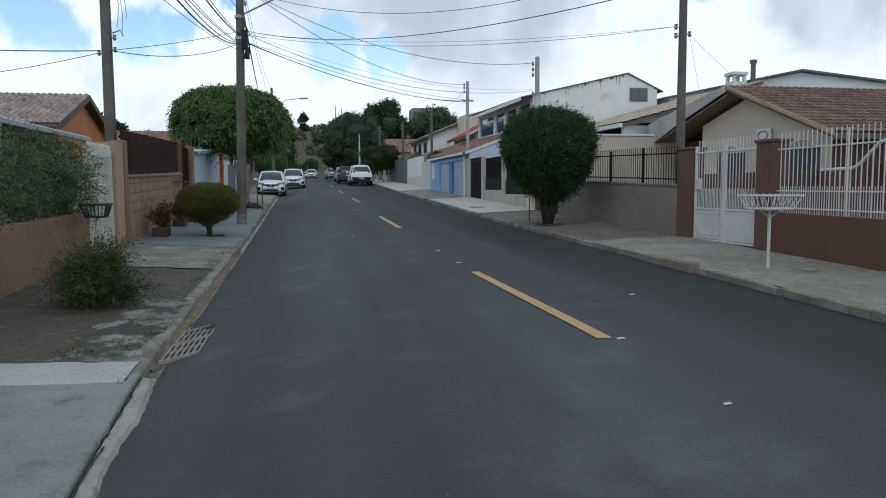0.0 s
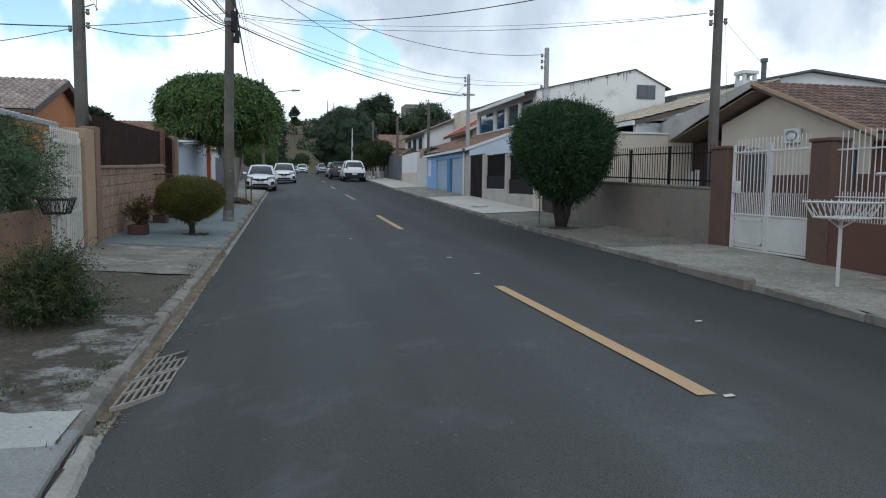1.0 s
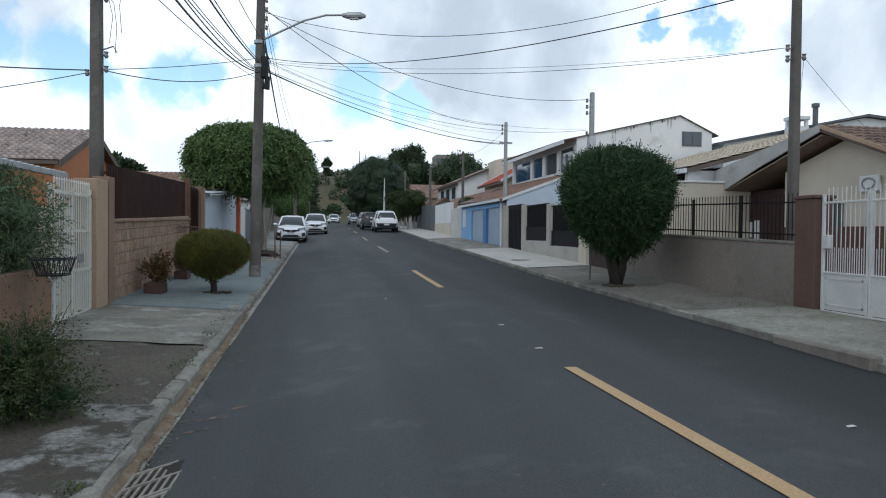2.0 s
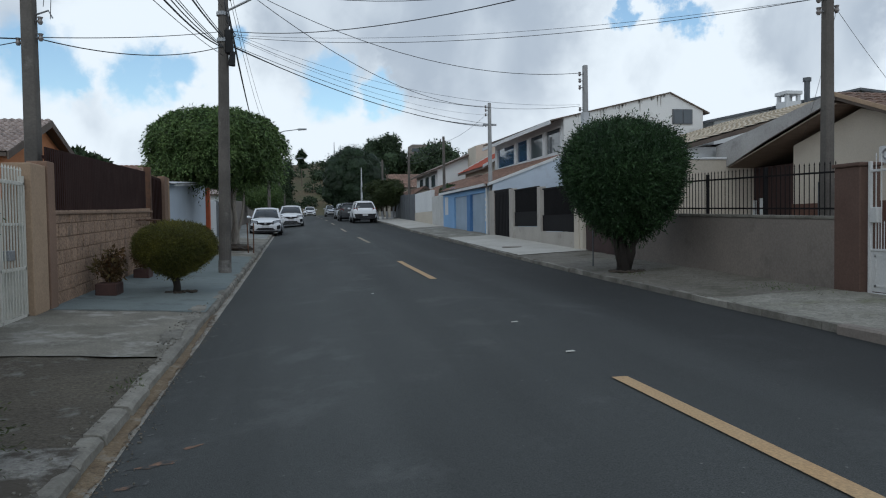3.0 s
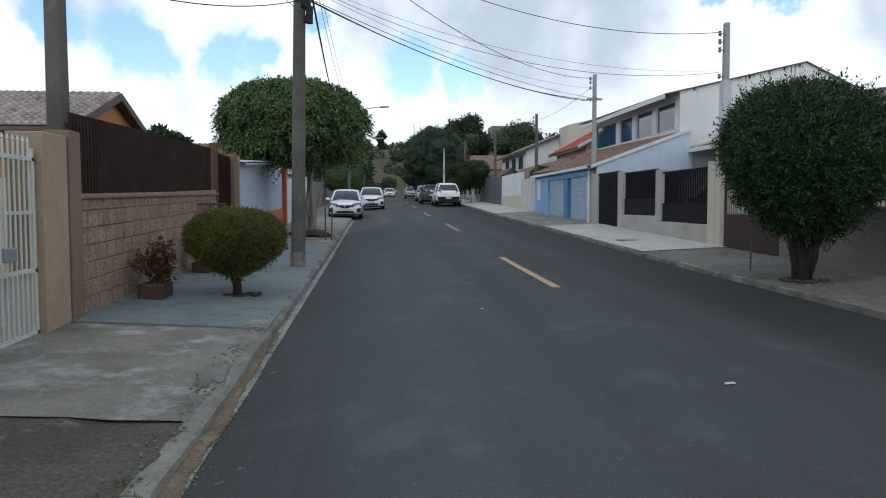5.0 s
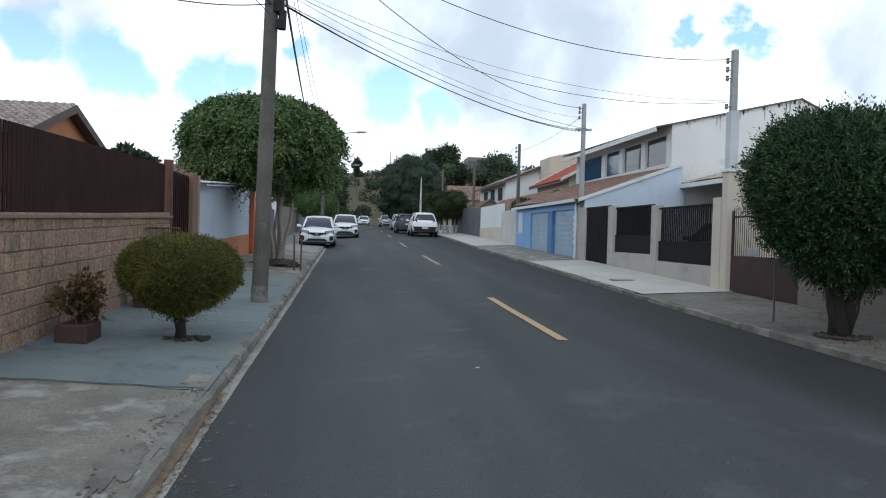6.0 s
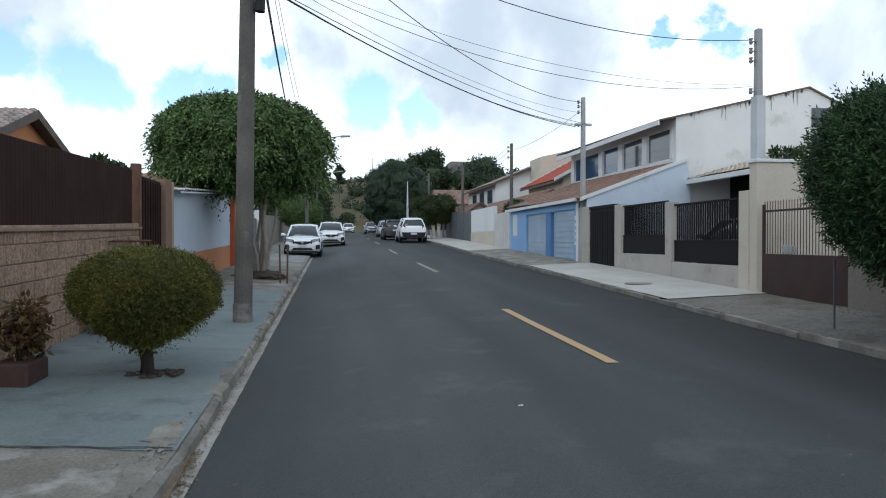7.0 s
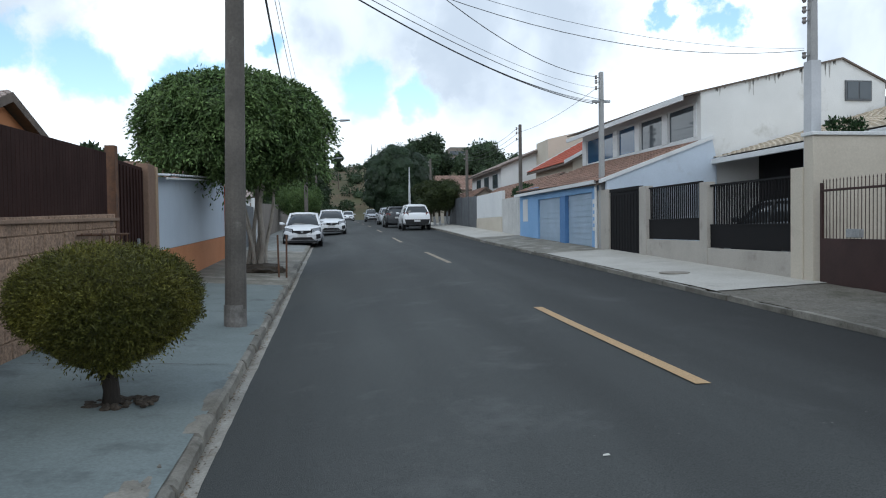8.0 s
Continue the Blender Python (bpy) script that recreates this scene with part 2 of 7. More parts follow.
TAN = mat("tan painted render", (0.40, 0.285, 0.19), (0.33, 0.235, 0.16), 0.9, 1.2, 30, 0.15, stain=(0.24, 0.17, 0.12), stain_scale=2, stain_at=0.64)
DARKTAN = mat("brown pilaster render", (0.23, 0.145, 0.10), (0.19, 0.12, 0.085), 0.9, 1.2, 30, 0.35)
BLOCK = mat("rough split stone block", (0.345, 0.232, 0.16), (0.27, 0.18, 0.125), 0.95, 3.0, 22, 0.8, spread=0.11, detail=0.5, depth=0.03, stain=(0.15, 0.11, 0.085), stain_scale=2.0, stain_at=0.62)
MORTAR = mat("recessed mortar", (0.27, 0.182, 0.127), (0.22, 0.15, 0.105), 0.95, 3, 30, 0.5)
SLAT = mat("dark brown painted slat", (0.038, 0.018, 0.015), (0.028, 0.013, 0.011), 0.85, 2, 30, 0.2, spread=0.1)
SLAT.node_tree.nodes["Principled BSDF"].inputs["Specular IOR Level"].default_value = 0.15
WHITEMETAL = mat("white painted metal", (0.56, 0.56, 0.55), (0.47, 0.47, 0.46), 0.5, 2, 30, 0.1, detail=0.08, stain=(0.5, 0.45, 0.38), stain_scale=5, stain_at=0.72)
CREAM = mat("cream white gate paint", (0.60, 0.585, 0.53), (0.52, 0.505, 0.455), 0.55, 2, 30, 0.1, detail=0.08, stain=(0.40, 0.36, 0.29), stain_scale=4, stain_at=0.66)
WHITE = mat("white painted render", (0.68, 0.69, 0.69), (0.60, 0.61, 0.62), 0.85, 0.6, 30, 0.25, detail=0.08, stain=(0.46, 0.46, 0.45), stain_scale=0.9, stain_at=0.66)
PALEBLUE = mat("pale blue white render", (0.52, 0.585, 0.67), (0.46, 0.52, 0.60), 0.85, 0.6, 30, 0.1, detail=0.05, stain=(0.42, 0.46, 0.52), stain_scale=0.9, stain_at=0.64)
STREAKED = mat("white render with dark rain streaks", (0.70, 0.70, 0.69), (0.62, 0.62, 0.61), 0.85, 0.6, 30, 0.25, detail=0.08, stain=(0.50, 0.49, 0.46), stain_scale=0.7, stain_at=0.62)
SOOT = mat("dark rain stain", (0.27, 0.26, 0.245), (0.45, 0.44, 0.42), 0.9, 3, 20, 0.2, detail=0.3)
GREYWALL = mat("stained grey beige render", (0.215, 0.185, 0.16), (0.17, 0.148, 0.13), 0.95, 0.7, 25, 0.2, stain=(0.125, 0.11, 0.095), stain_scale=1.0, stain_at=0.6)
BEIGE = mat("cream painted render", (0.55, 0.50, 0.42), (0.49, 0.44, 0.365), 0.9, 0.7, 28, 0.12, detail=0.07, stain=(0.40, 0.36, 0.30), stain_scale=1.0, stain_at=0.66)
SANDWALL = mat("sand textured low wall", (0.44, 0.41, 0.37), (0.36, 0.335, 0.30), 0.95, 1.0, 35, 0.2, stain=(0.27, 0.25, 0.22), stain_scale=1.4, stain_at=0.63, detail=0.08)
REDBROWN = mat("red brown painted render", (0.112, 0.053, 0.036), (0.09, 0.043, 0.03), 0.85, 0.9, 28, 0.15, stain=(0.11, 0.06, 0.045), stain_scale=1.3, stain_at=0.64)
PILLAR = mat("dark brown pillar paint", (0.105, 0.062, 0.046), (0.088, 0.05, 0.038), 0.8, 1.2, 30, 0.3)
ORANGE = mat("orange painted render", (0.50, 0.21, 0.09), (0.43, 0.175, 0.075), 0.85, 0.8, 28, 0.3, detail=0.12)
BLUE = mat("sky blue painted render", (0.245, 0.42, 0.68), (0.20, 0.365, 0.61), 0.8, 0.7, 28, 0.3, detail=0.1)
BLUEGATE = mat("blue grey garage door", (0.36, 0.45, 0.56), (0.30, 0.385, 0.48), 0.6, 0.9, 20, 0.15, detail=0.1)
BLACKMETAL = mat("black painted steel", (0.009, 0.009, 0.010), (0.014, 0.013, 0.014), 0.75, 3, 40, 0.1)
BLACKMETAL.node_tree.nodes["Principled BSDF"].inputs["Specular IOR Level"].default_value = 0.15
BROWNMETAL = mat("dark maroon painted steel", (0.040, 0.015, 0.013), (0.030, 0.012, 0.010), 0.7, 2, 40, 0.1)
GREYMETAL = mat("dark grey painted steel", (0.10, 0.11, 0.12), (0.075, 0.08, 0.09), 0.55, 2, 40, 0.1)
RUST = mat("rusted iron", (0.15, 0.075, 0.04), (0.09, 0.05, 0.035), 0.9, 8, 60, 0.4)
IRON = mat("cast iron grate", (0.30, 0.275, 0.235), (0.19, 0.17, 0.145), 0.8, 8, 60, 0.4, spread=0.15)
TILE_BROWN = mat("weathered brown roof tile", (0.185, 0.112, 0.083), (0.125, 0.085, 0.068), 0.9, 1.5, 14, 0.4, stain=(0.10, 0.085, 0.07), stain_scale=2.2, stain_at=0.58, detail=0.35, spread=0.25, island=True)
TILE_GREY = mat("grey brown roof tile", (0.40, 0.325, 0.29), (0.30, 0.24, 0.215), 0.9, 1.5, 14, 0.4, stain=(0.14, 0.12, 0.11), stain_scale=2, stain_at=0.6, spread=0.2, island=True)
TILE_SAND = mat("sand coloured roof tile", (0.54, 0.47, 0.37), (0.47, 0.40, 0.31), 0.85, 1.2, 14, 0.3, spread=0.14, island=True, stain=(0.36, 0.29, 0.2), stain_scale=1.5, stain_at=0.62)
TILE_CLAY = mat("faded clay roof tile", (0.27, 0.16, 0.115), (0.20, 0.125, 0.095), 0.9, 1.2, 14, 0.3, spread=0.2, island=True)
TILE_RED = mat("bright red orange roof tile", (0.40, 0.085, 0.045), (0.33, 0.072, 0.04), 0.8, 1.2, 14, 0.3, spread=0.15, island=True)
FASCIA = mat("grey painted fascia", (0.42, 0.41, 0.40), (0.34, 0.33, 0.32), 0.85, 1.2, 20, 0.3, stain=(0.24, 0.23, 0.22), stain_scale=1.6, stain_at=0.62)
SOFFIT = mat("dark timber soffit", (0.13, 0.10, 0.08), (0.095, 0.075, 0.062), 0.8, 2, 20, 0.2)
POLE = mat("weathered concrete pole", (0.132, 0.118, 0.104), (0.088, 0.080, 0.072), 0.9, 1.5, 30, 0.5, stain=(0.22, 0.205, 0.185), stain_scale=1.7, stain_at=0.64)
PALEPOLE = mat("pale concrete pole", (0.36, 0.36, 0.36), (0.29, 0.29, 0.29), 0.9, 1.5, 30, 0.15, detail=0.1)
WHITEWASH = mat("whitewashed concrete", (0.56, 0.57, 0.59), (0.47, 0.48, 0.50), 0.9, 1.5, 30, 0.05, detail=0.06)
WIRE = mat("black cable", (0.035, 0.036, 0.04), (0.05, 0.05, 0.055), 0.6, 4, 40, 0.0)
PORCELAIN = mat("grey porcelain insulator", (0.24, 0.22, 0.21), (0.18, 0.16, 0.155), 0.4, 4, 40, 0.0)
GALV = mat("galvanised steel", (0.38, 0.39, 0.40), (0.30, 0.31, 0.32), 0.5, 6, 50, 0.1, metal=0.6)
SHEET = mat("pale corrugated sheet", (0.52, 0.54, 0.56), (0.44, 0.46, 0.48), 0.6, 1.2, 20, 0.1)
TERRACOTTA = mat("terracotta planter", (0.085, 0.042, 0.034), (0.06, 0.031, 0.026), 0.85, 4, 40, 0.3)
SOIL = mat("dark soil", (0.045, 0.035, 0.026), (0.075, 0.058, 0.042), 0.95, 6, 50, 0.8, detail=0.5, depth=0.02)
BARK = mat("grey brown bark", (0.105, 0.082, 0.062), (0.07, 0.055, 0.043), 0.95, 4, 30, 0.9, stretch=(1, 1, 0.3), depth=0.02)
DARKBARK = mat("very dark bark", (0.035, 0.028, 0.022), (0.022, 0.018, 0.015), 0.95, 4, 30, 0.9, stretch=(1, 1, 0.3), depth=0.02)
PALEBARK = mat("pale grey bark", (0.38, 0.345, 0.30), (0.24, 0.21, 0.18), 0.95, 3, 25, 0.7, stretch=(1, 1, 0.35), depth=0.02)
LEAF_HEDGE = leaf_mat("hedge leaf", (0.075, 0.12, 0.055), (0.115, 0.16, 0.08))
LEAF_BUSH = leaf_mat("topiary leaf", (0.042, 0.050, 0.010), (0.145, 0.135, 0.024), 0.6, 0.06)
LEAF_TREE = leaf_mat("fig leaf", (0.060, 0.108, 0.033), (0.125, 0.185, 0.06), 0.6, 0.16)
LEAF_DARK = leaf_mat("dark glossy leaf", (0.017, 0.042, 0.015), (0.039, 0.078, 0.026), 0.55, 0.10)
LEAF_FAR = leaf_mat("distant leaf", (0.030, 0.052, 0.026), (0.052, 0.078, 0.036))
LEAF_RED = leaf_mat("reddish leaf", (0.14, 0.065, 0.032), (0.11, 0.10, 0.04))
LEAF_DRY = leaf_mat("dry fallen leaf", (0.22, 0.16, 0.10), (0.13, 0.09, 0.06))
GRASS = leaf_mat("weed blade", (0.06, 0.10, 0.03), (0.10, 0.13, 0.04))
PANE = glass_mat("dark window glass", (0.07, 0.085, 0.10))
BLUEPANE = glass_mat("bluish window glass", (0.03, 0.075, 0.15))
CARGLASS = glass_mat("car glass", (0.05, 0.056, 0.062))
CARWHITE = mat("white car paint", (0.83, 0.84, 0.86), (0.80, 0.81, 0.83), 0.25, 1, 30, 0.0, detail=0.03)
CARSILVER = mat("silver car paint", (0.50, 0.52, 0.55), (0.46, 0.48, 0.51), 0.3, 1, 30, 0.0, detail=0.04, metal=0.3)
CARDARK = mat("dark car paint", (0.03, 0.032, 0.036), (0.04, 0.042, 0.046), 0.25, 1, 30, 0.0, detail=0.04)
RUBBER = mat("tyre rubber", (0.016, 0.016, 0.016), (0.024, 0.024, 0.024), 0.9, 8, 60, 0.2)
PLASTIC = mat("black plastic", (0.02, 0.02, 0.021), (0.028, 0.028, 0.03), 0.6, 6, 60, 0.05)
PLASTIC.node_tree.nodes["Principled BSDF"].inputs["Specular IOR Level"].default_value = 0.2
LENS = mat("clear headlamp lens", (0.62, 0.64, 0.67), (0.5, 0.52, 0.55), 0.15, 6, 40, 0.0, metal=0.4)
REDLENS = mat("red tail lamp lens", (0.16, 0.012, 0.012), (0.12, 0.01, 0.01), 0.2, 6, 40, 0.0)
PLATE = mat("pale number plate", (0.6, 0.6, 0.6), (0.55, 0.55, 0.55), 0.5, 6, 40, 0.0)
LITTER = mat("white paper scrap", (0.6, 0.59, 0.55), (0.5, 0.48, 0.44), 0.9, 10, 60, 0.1)
LAMPGLASS = mat("lamp diffuser", (0.6, 0.6, 0.58), (0.55, 0.55, 0.52), 0.4, 6, 40, 0.0)


# ---- building blocks ----
def along(y):
    """Height of the sloping street along its length."""
    return float(np.interp(y, (-60, 0, 22, 32, 45, 56, 70, 113, 165, 200), (-1.5, 0, 0.55, 0.86, 1.26, 1.68, 2.08, 3.0, 3.8, 4.2)))


def across(x):
    return float(np.interp(x, (-30, -3.85, -1.50, -1.44, 0.2, 2.5, 4.6, 6.05, 6.15, 8.25, 40), (0.3, 0.17, 0.04, -0.08, 0.14, 0.33, 0.25, 0.14, 0.24, 0.33, 0.5)))


def crown_lift(x, y):
    """The road's arch is not the same all along: fuller at the near end, flatter far off."""
    mid = np.interp(y, (-20, 0, 6, 10.5, 19, 23.5, 32, 37, 47, 58), (0.14, 0.11, 0.08, -0.01, -0.02, -0.04, -0.01, -0.04, -0.14, -0.21))
    side = np.interp(y, (-20, 12, 16, 22), (0.06, 0.05, 0.02, 0.0))
    return float(np.interp(x, (-1.3, 2.0, 3.0, 6.05, 7.0, 8.3), (0.0, mid, mid, side, side, side * 0.5)))


def gz(x, y):
    return along(y) + across(x) + crown_lift(x, y)


def box(bm, x0, x1, y0, y1, z0, z1):
    v = [bm.verts.new(p) for p in ((x0, y0, z0), (x1, y0, z0), (x1, y1, z0), (x0, y1, z0), (x0, y0, z1), (x1, y0, z1), (x1, y1, z1), (x0, y1, z1))]
    for f in ((3, 2, 1, 0), (4, 5, 6, 7), (0, 1, 5, 4), (1, 2, 6, 5), (2, 3, 7, 6), (3, 0, 4, 7)):
        bm.faces.new([v[i] for i in f])
    return v


def prism(bm, pts, shift):
    """A polygon pulled along the vector shift into a solid."""
    shift = Vector(shift)
    a = [bm.verts.new(p) for p in pts]
    b = [bm.verts.new(Vector(p) + shift) for p in pts]
    n = len(pts)
    bm.faces.new(a[::-1])
    bm.faces.new(b)
    for i in range(n):
        bm.faces.new((a[i], a[(i + 1) % n], b[(i + 1) % n], b[i]))


def tube(bm, pts, radii, seg=8):
    """A round bar along points, with a radius at each."""
    pts = [Vector(p) for p in pts]
    radii = radii if isinstance(radii, (list, tuple)) else [radii] * len(pts)
    rings = []
    for i, p in enumerate(pts):
        d = (pts[min(i + 1, len(pts) - 1)] - pts[max(i - 1, 0)]).normalized()
        side = d.cross(Vector((0.31, 0.95, 0.07)) if abs(d.z) > 0.7 else Vector((0, 0, 1))).normalized()
        up = side.cross(d)
        rings.append([bm.verts.new(p + radii[i] * (math.cos(a) * side + math.sin(a) * up)) for a in (2 * math.pi * k / seg for k in range(seg))])
    for r, s in zip(rings, rings[1:]):
        for k in range(seg):
            bm.faces.new((r[k], r[(k + 1) % seg], s[(k + 1) % seg], s[k]))
    bm.faces.new(rings[0][::-1])
    bm.faces.new(rings[-1])


ROOT = {}


def thing(name, at, label, category, group="", kind=""):
    ob = new(name)
    ob.empty_display_size = 0.2
    ob.location = at
    ROOT[ob.name] = Vector(at)
    return tagged(ob, label, category, group, kind)


def finish(ob, bm, material, bevel=0.0, smooth=False):
    if bevel:
        bmesh.ops.bevel(bm, geom=bm.edges[:], offset=bevel, segments=1, affect="EDGES", clamp_overlap=True)
    bmesh.ops.recalc_face_normals(bm, faces=bm.faces[:])
    if smooth:
        for f in bm.faces:
            f.smooth = True
    bm.to_mesh(ob.data)
    bm.free()
    for m in material if isinstance(material, (list, tuple)) else (material,):
        ob.data.materials.append(m)
    return ob


def part(name, bm, material, parent, label="", bevel=0.0, smooth=False):
    """One mesh under a thing or a part; bm is in world places."""
    base = ROOT[parent.name]
    bmesh.ops.translate(bm, vec=-base, verts=bm.verts[:])
    ob = finish(new(name, bpy.data.meshes.new(name)), bm, material, bevel, smooth)
    ob.parent = parent
    ROOT[ob.name] = base
    return tagged(ob, label)


def solid(name, bm, material, label="", category="", kind="", bevel=0.0, smooth=False, group=""):
    ob = finish(new(name, bpy.data.meshes.new(name)), bm, material, bevel, smooth)
    ROOT[ob.name] = Vector((0, 0, 0))
    return tagged(ob, label, category, group, kind)


def boxed(*spans):
    bm = bmesh.new()
    for s in spans:
        box(bm, *s)
    return bm


def pieces(name, size, spots, material, parent, bevel=0.006):
    """Alike bars or blocks of one size on one mesh, one object each: spots are base centres (world), with an optional turn about z."""
    bm = boxed((-size[0] / 2, size[0] / 2, -size[1] / 2, size[1] / 2, 0, size[2]))
    if bevel:
        bmesh.ops.bevel(bm, geom=bm.edges[:], offset=bevel, segments=1, affect="EDGES")
    me = bpy.data.meshes.new(name)
    bm.to_mesh(me)
    bm.free()
    me.materials.append(material)
    for s in spots:
        ob = new(name, me)
        ob.parent = parent
        ob.location = Vector(s[:3]) - ROOT[parent.name]
        if len(s) > 3:
            ob.rotation_euler = s[3:6] if len(s) > 5 else (0, 0, s[3])


def spike_bar(name, r, h, spots, material, parent, tip=0.06):
    """Round bars with a pointed tip."""
    bm = bmesh.new()
    tube(bm, [(0, 0, 0), (0, 0, h - tip), (0, 0, h - tip * 0.9), (0, 0, h)], [r, r, r * 1.5, r * 0.15], 6)
    me = bpy.data.meshes.new(name)
    bmesh.ops.recalc_face_normals(bm, faces=bm.faces[:])
    bm.to_mesh(me)
    bm.free()
    me.materials.append(material)
    for s in spots:
        ob = new(name, me)
        ob.parent = parent
        ob.location = Vector(s) - ROOT[parent.name]


def sheet(xs, ys, height):
    bm = bmesh.new()
    grid = [[bm.verts.new((x, y, height(x, y))) for x in xs] for y in ys]
    for r, s in zip(grid, grid[1:]):
        for i in range(len(xs) - 1):
            bm.faces.new((r[i], r[i + 1], s[i + 1], s[i]))
    return bm


def tiles(name, a, b, c, d, material, parent, across_n, rows, lift=0.045):
    """Roof tiles between the eave a-b and the ridge d-c: barrels side by side in overlapping rows, each tile its own island."""
    a, b, c, d = (Vector(p) for p in (a, b, c, d))
    up = (b - a).cross(d - a).normalized()
    if up.z < 0:
        up = -up
    verts, faces = [], []
    rise = (0.0, 0.75, 1.0, 0.75, 0.0)
    for r in range(rows):
        for k in range(across_n):
            n0 = len(verts)
            for v, base in ((r / rows, 0.034), (min((r + 1.12) / rows, 1.0), 0.0)):
                for j in range(5):
                    u = (k + j / 4 * 1.0) / across_n
                    p = (a.lerp(b, u)).lerp(d.lerp(c, u), v) + up * (base + lift * rise[j])
                    verts.append(p - ROOT[parent.name])
            for j in range(4):
                faces.append((n0 + j, n0 + j + 1, n0 + 6 + j, n0 + 5 + j))
            faces.append((n0, n0 + 1, n0 + 2, n0 + 3, n0 + 4))
    me = bpy.data.meshes.new(name)
    me.from_pydata(verts, [], faces)
    me.materials.append(material)
    ob = new(name, me)
    ob.parent = parent
    return ob


def slab(bm, a, b, c, d, t):
    """A flat roof slab of thickness t below the four corners."""
    top = [bm.verts.new(p) for p in (a, b, c, d)]
    low = [bm.verts.new(Vector(p) - Vector((0, 0, t))) for p in (a, b, c, d)]
    bm.faces.new(top)
    bm.faces.new(low[::-1])
    for i in range(4):
        j = (i + 1) % 4
        bm.faces.new((top[i], low[i], low[j], top[j]))


RNG = np.random.default_rng(7)


def leaves(centres, radii, count, size, aspect=0.5, droop=0.0, shell=0.55, flat_below=None):
    """Vertices and faces of many small folded leaves in and on a set of ellipsoids."""
    centres, radii = np.array(centres, float), np.array(radii, float)
    weight = (radii[:, 0] * radii[:, 1] + radii[:, 1] * radii[:, 2] + radii[:, 0] * radii[:, 2])
    pick = RNG.choice(len(centres), count, p=weight / weight.sum())
    way = RNG.normal(size=(count, 3))
    way /= np.linalg.norm(way, axis=1)[:, None]
    r = shell + (1 - shell) * RNG.random(count) ** 0.6
    bumpy = 1 + 0.10 * np.sin(way[:, 0] * 7 + pick * 1.7) * np.sin(way[:, 1] * 6 + pick) + 0.06 * np.sin(way[:, 2] * 11 + way[:, 0] * 9 + pick)
    p = centres[pick] + radii[pick] * way * (r * bumpy)[:, None]
    axis = RNG.normal(size=(count, 3)) * 0.8 + way * 0.7
    axis[:, 2] -= droop
    axis /= np.linalg.norm(axis, axis=1)[:, None]
    side = np.cross(axis, RNG.normal(size=(count, 3)))
    side /= np.linalg.norm(side, axis=1)[:, None] + 1e-9
    nrm = np.cross(axis, side)
    s = size * (0.6 + 0.8 * RNG.random(count))[:, None]
    w = s * aspect
    v = np.stack([p, p + axis * s * 0.45 + side * w * 0.5 + nrm * w * 0.15, p + axis * s, p + axis * s * 0.45 - side * w * 0.5 + nrm * w * 0.15], 1)
    return v.reshape(-1, 3), np.arange(count * 4).reshape(-1, 4)


def sprigs(centres, radii, count, leaf, per=8, reach=0.16, up=0.4, droop=0.5, aspect=0.38, low=-1.0, wild=0.5):
    """Short leafy twigs standing out from the outer skin of a set of ellipsoids, leaves in two rows along each twig."""
    centres, radii = np.array(centres, float), np.array(radii, float)
    weight = radii[:, 0] * radii[:, 1] + radii[:, 1] * radii[:, 2] + radii[:, 0] * radii[:, 2]
    pick = RNG.choice(len(centres), count * 3, p=weight / weight.sum())
    way = RNG.normal(size=(count * 3, 3))
    way /= np.linalg.norm(way, axis=1)[:, None]
    p = centres[pick] + radii[pick] * way * (0.86 + 0.16 * RNG.random(count * 3))[:, None]
    free = way[:, 2] > low
    for c, r in zip(centres, radii):
        free &= (((p - c) / r) ** 2).sum(1) > 0.66
    p, way = p[free][:count], way[free][:count]
    n = len(p)
    axis = way + RNG.normal(size=(n, 3)) * wild + np.array((0, 0, up))
    axis /= np.linalg.norm(axis, axis=1)[:, None]
    flat = np.cross(axis, RNG.normal(size=(n, 3)))
    flat /= np.linalg.norm(flat, axis=1)[:, None] + 1e-9
    length = reach * (0.5 + RNG.random(n))
    quads = []
    for j in range(per):
        u = (j + 0.6) / per
        root = p + axis * (length * u)[:, None]
        root[:, 2] -= droop * length * u * u
        d = axis * (0.45 + 0.5 * u) + flat * (0.75 if j % 2 else -0.75) + RNG.normal(size=(n, 3)) * 0.28
        d[:, 2] -= droop * (0.35 + 0.5 * u)
        d /= np.linalg.norm(d, axis=1)[:, None]
        side = np.cross(d, RNG.normal(size=(n, 3)) * 0.5 + way)
        side /= np.linalg.norm(side, axis=1)[:, None] + 1e-9
        s = leaf * (0.65 + 0.7 * RNG.random(n))[:, None]
        fold = np.cross(d, side) * s * aspect * 0.18
        quads.append(np.stack([root, root + d * s * 0.45 + side * s * aspect * 0.5 + fold, root + d * s, root + d * s * 0.45 - side * s * aspect * 0.5 + fold], 1))
    v = np.concatenate(quads).reshape(-1, 3)
    return v, np.arange(len(v)).reshape(-1, 4)


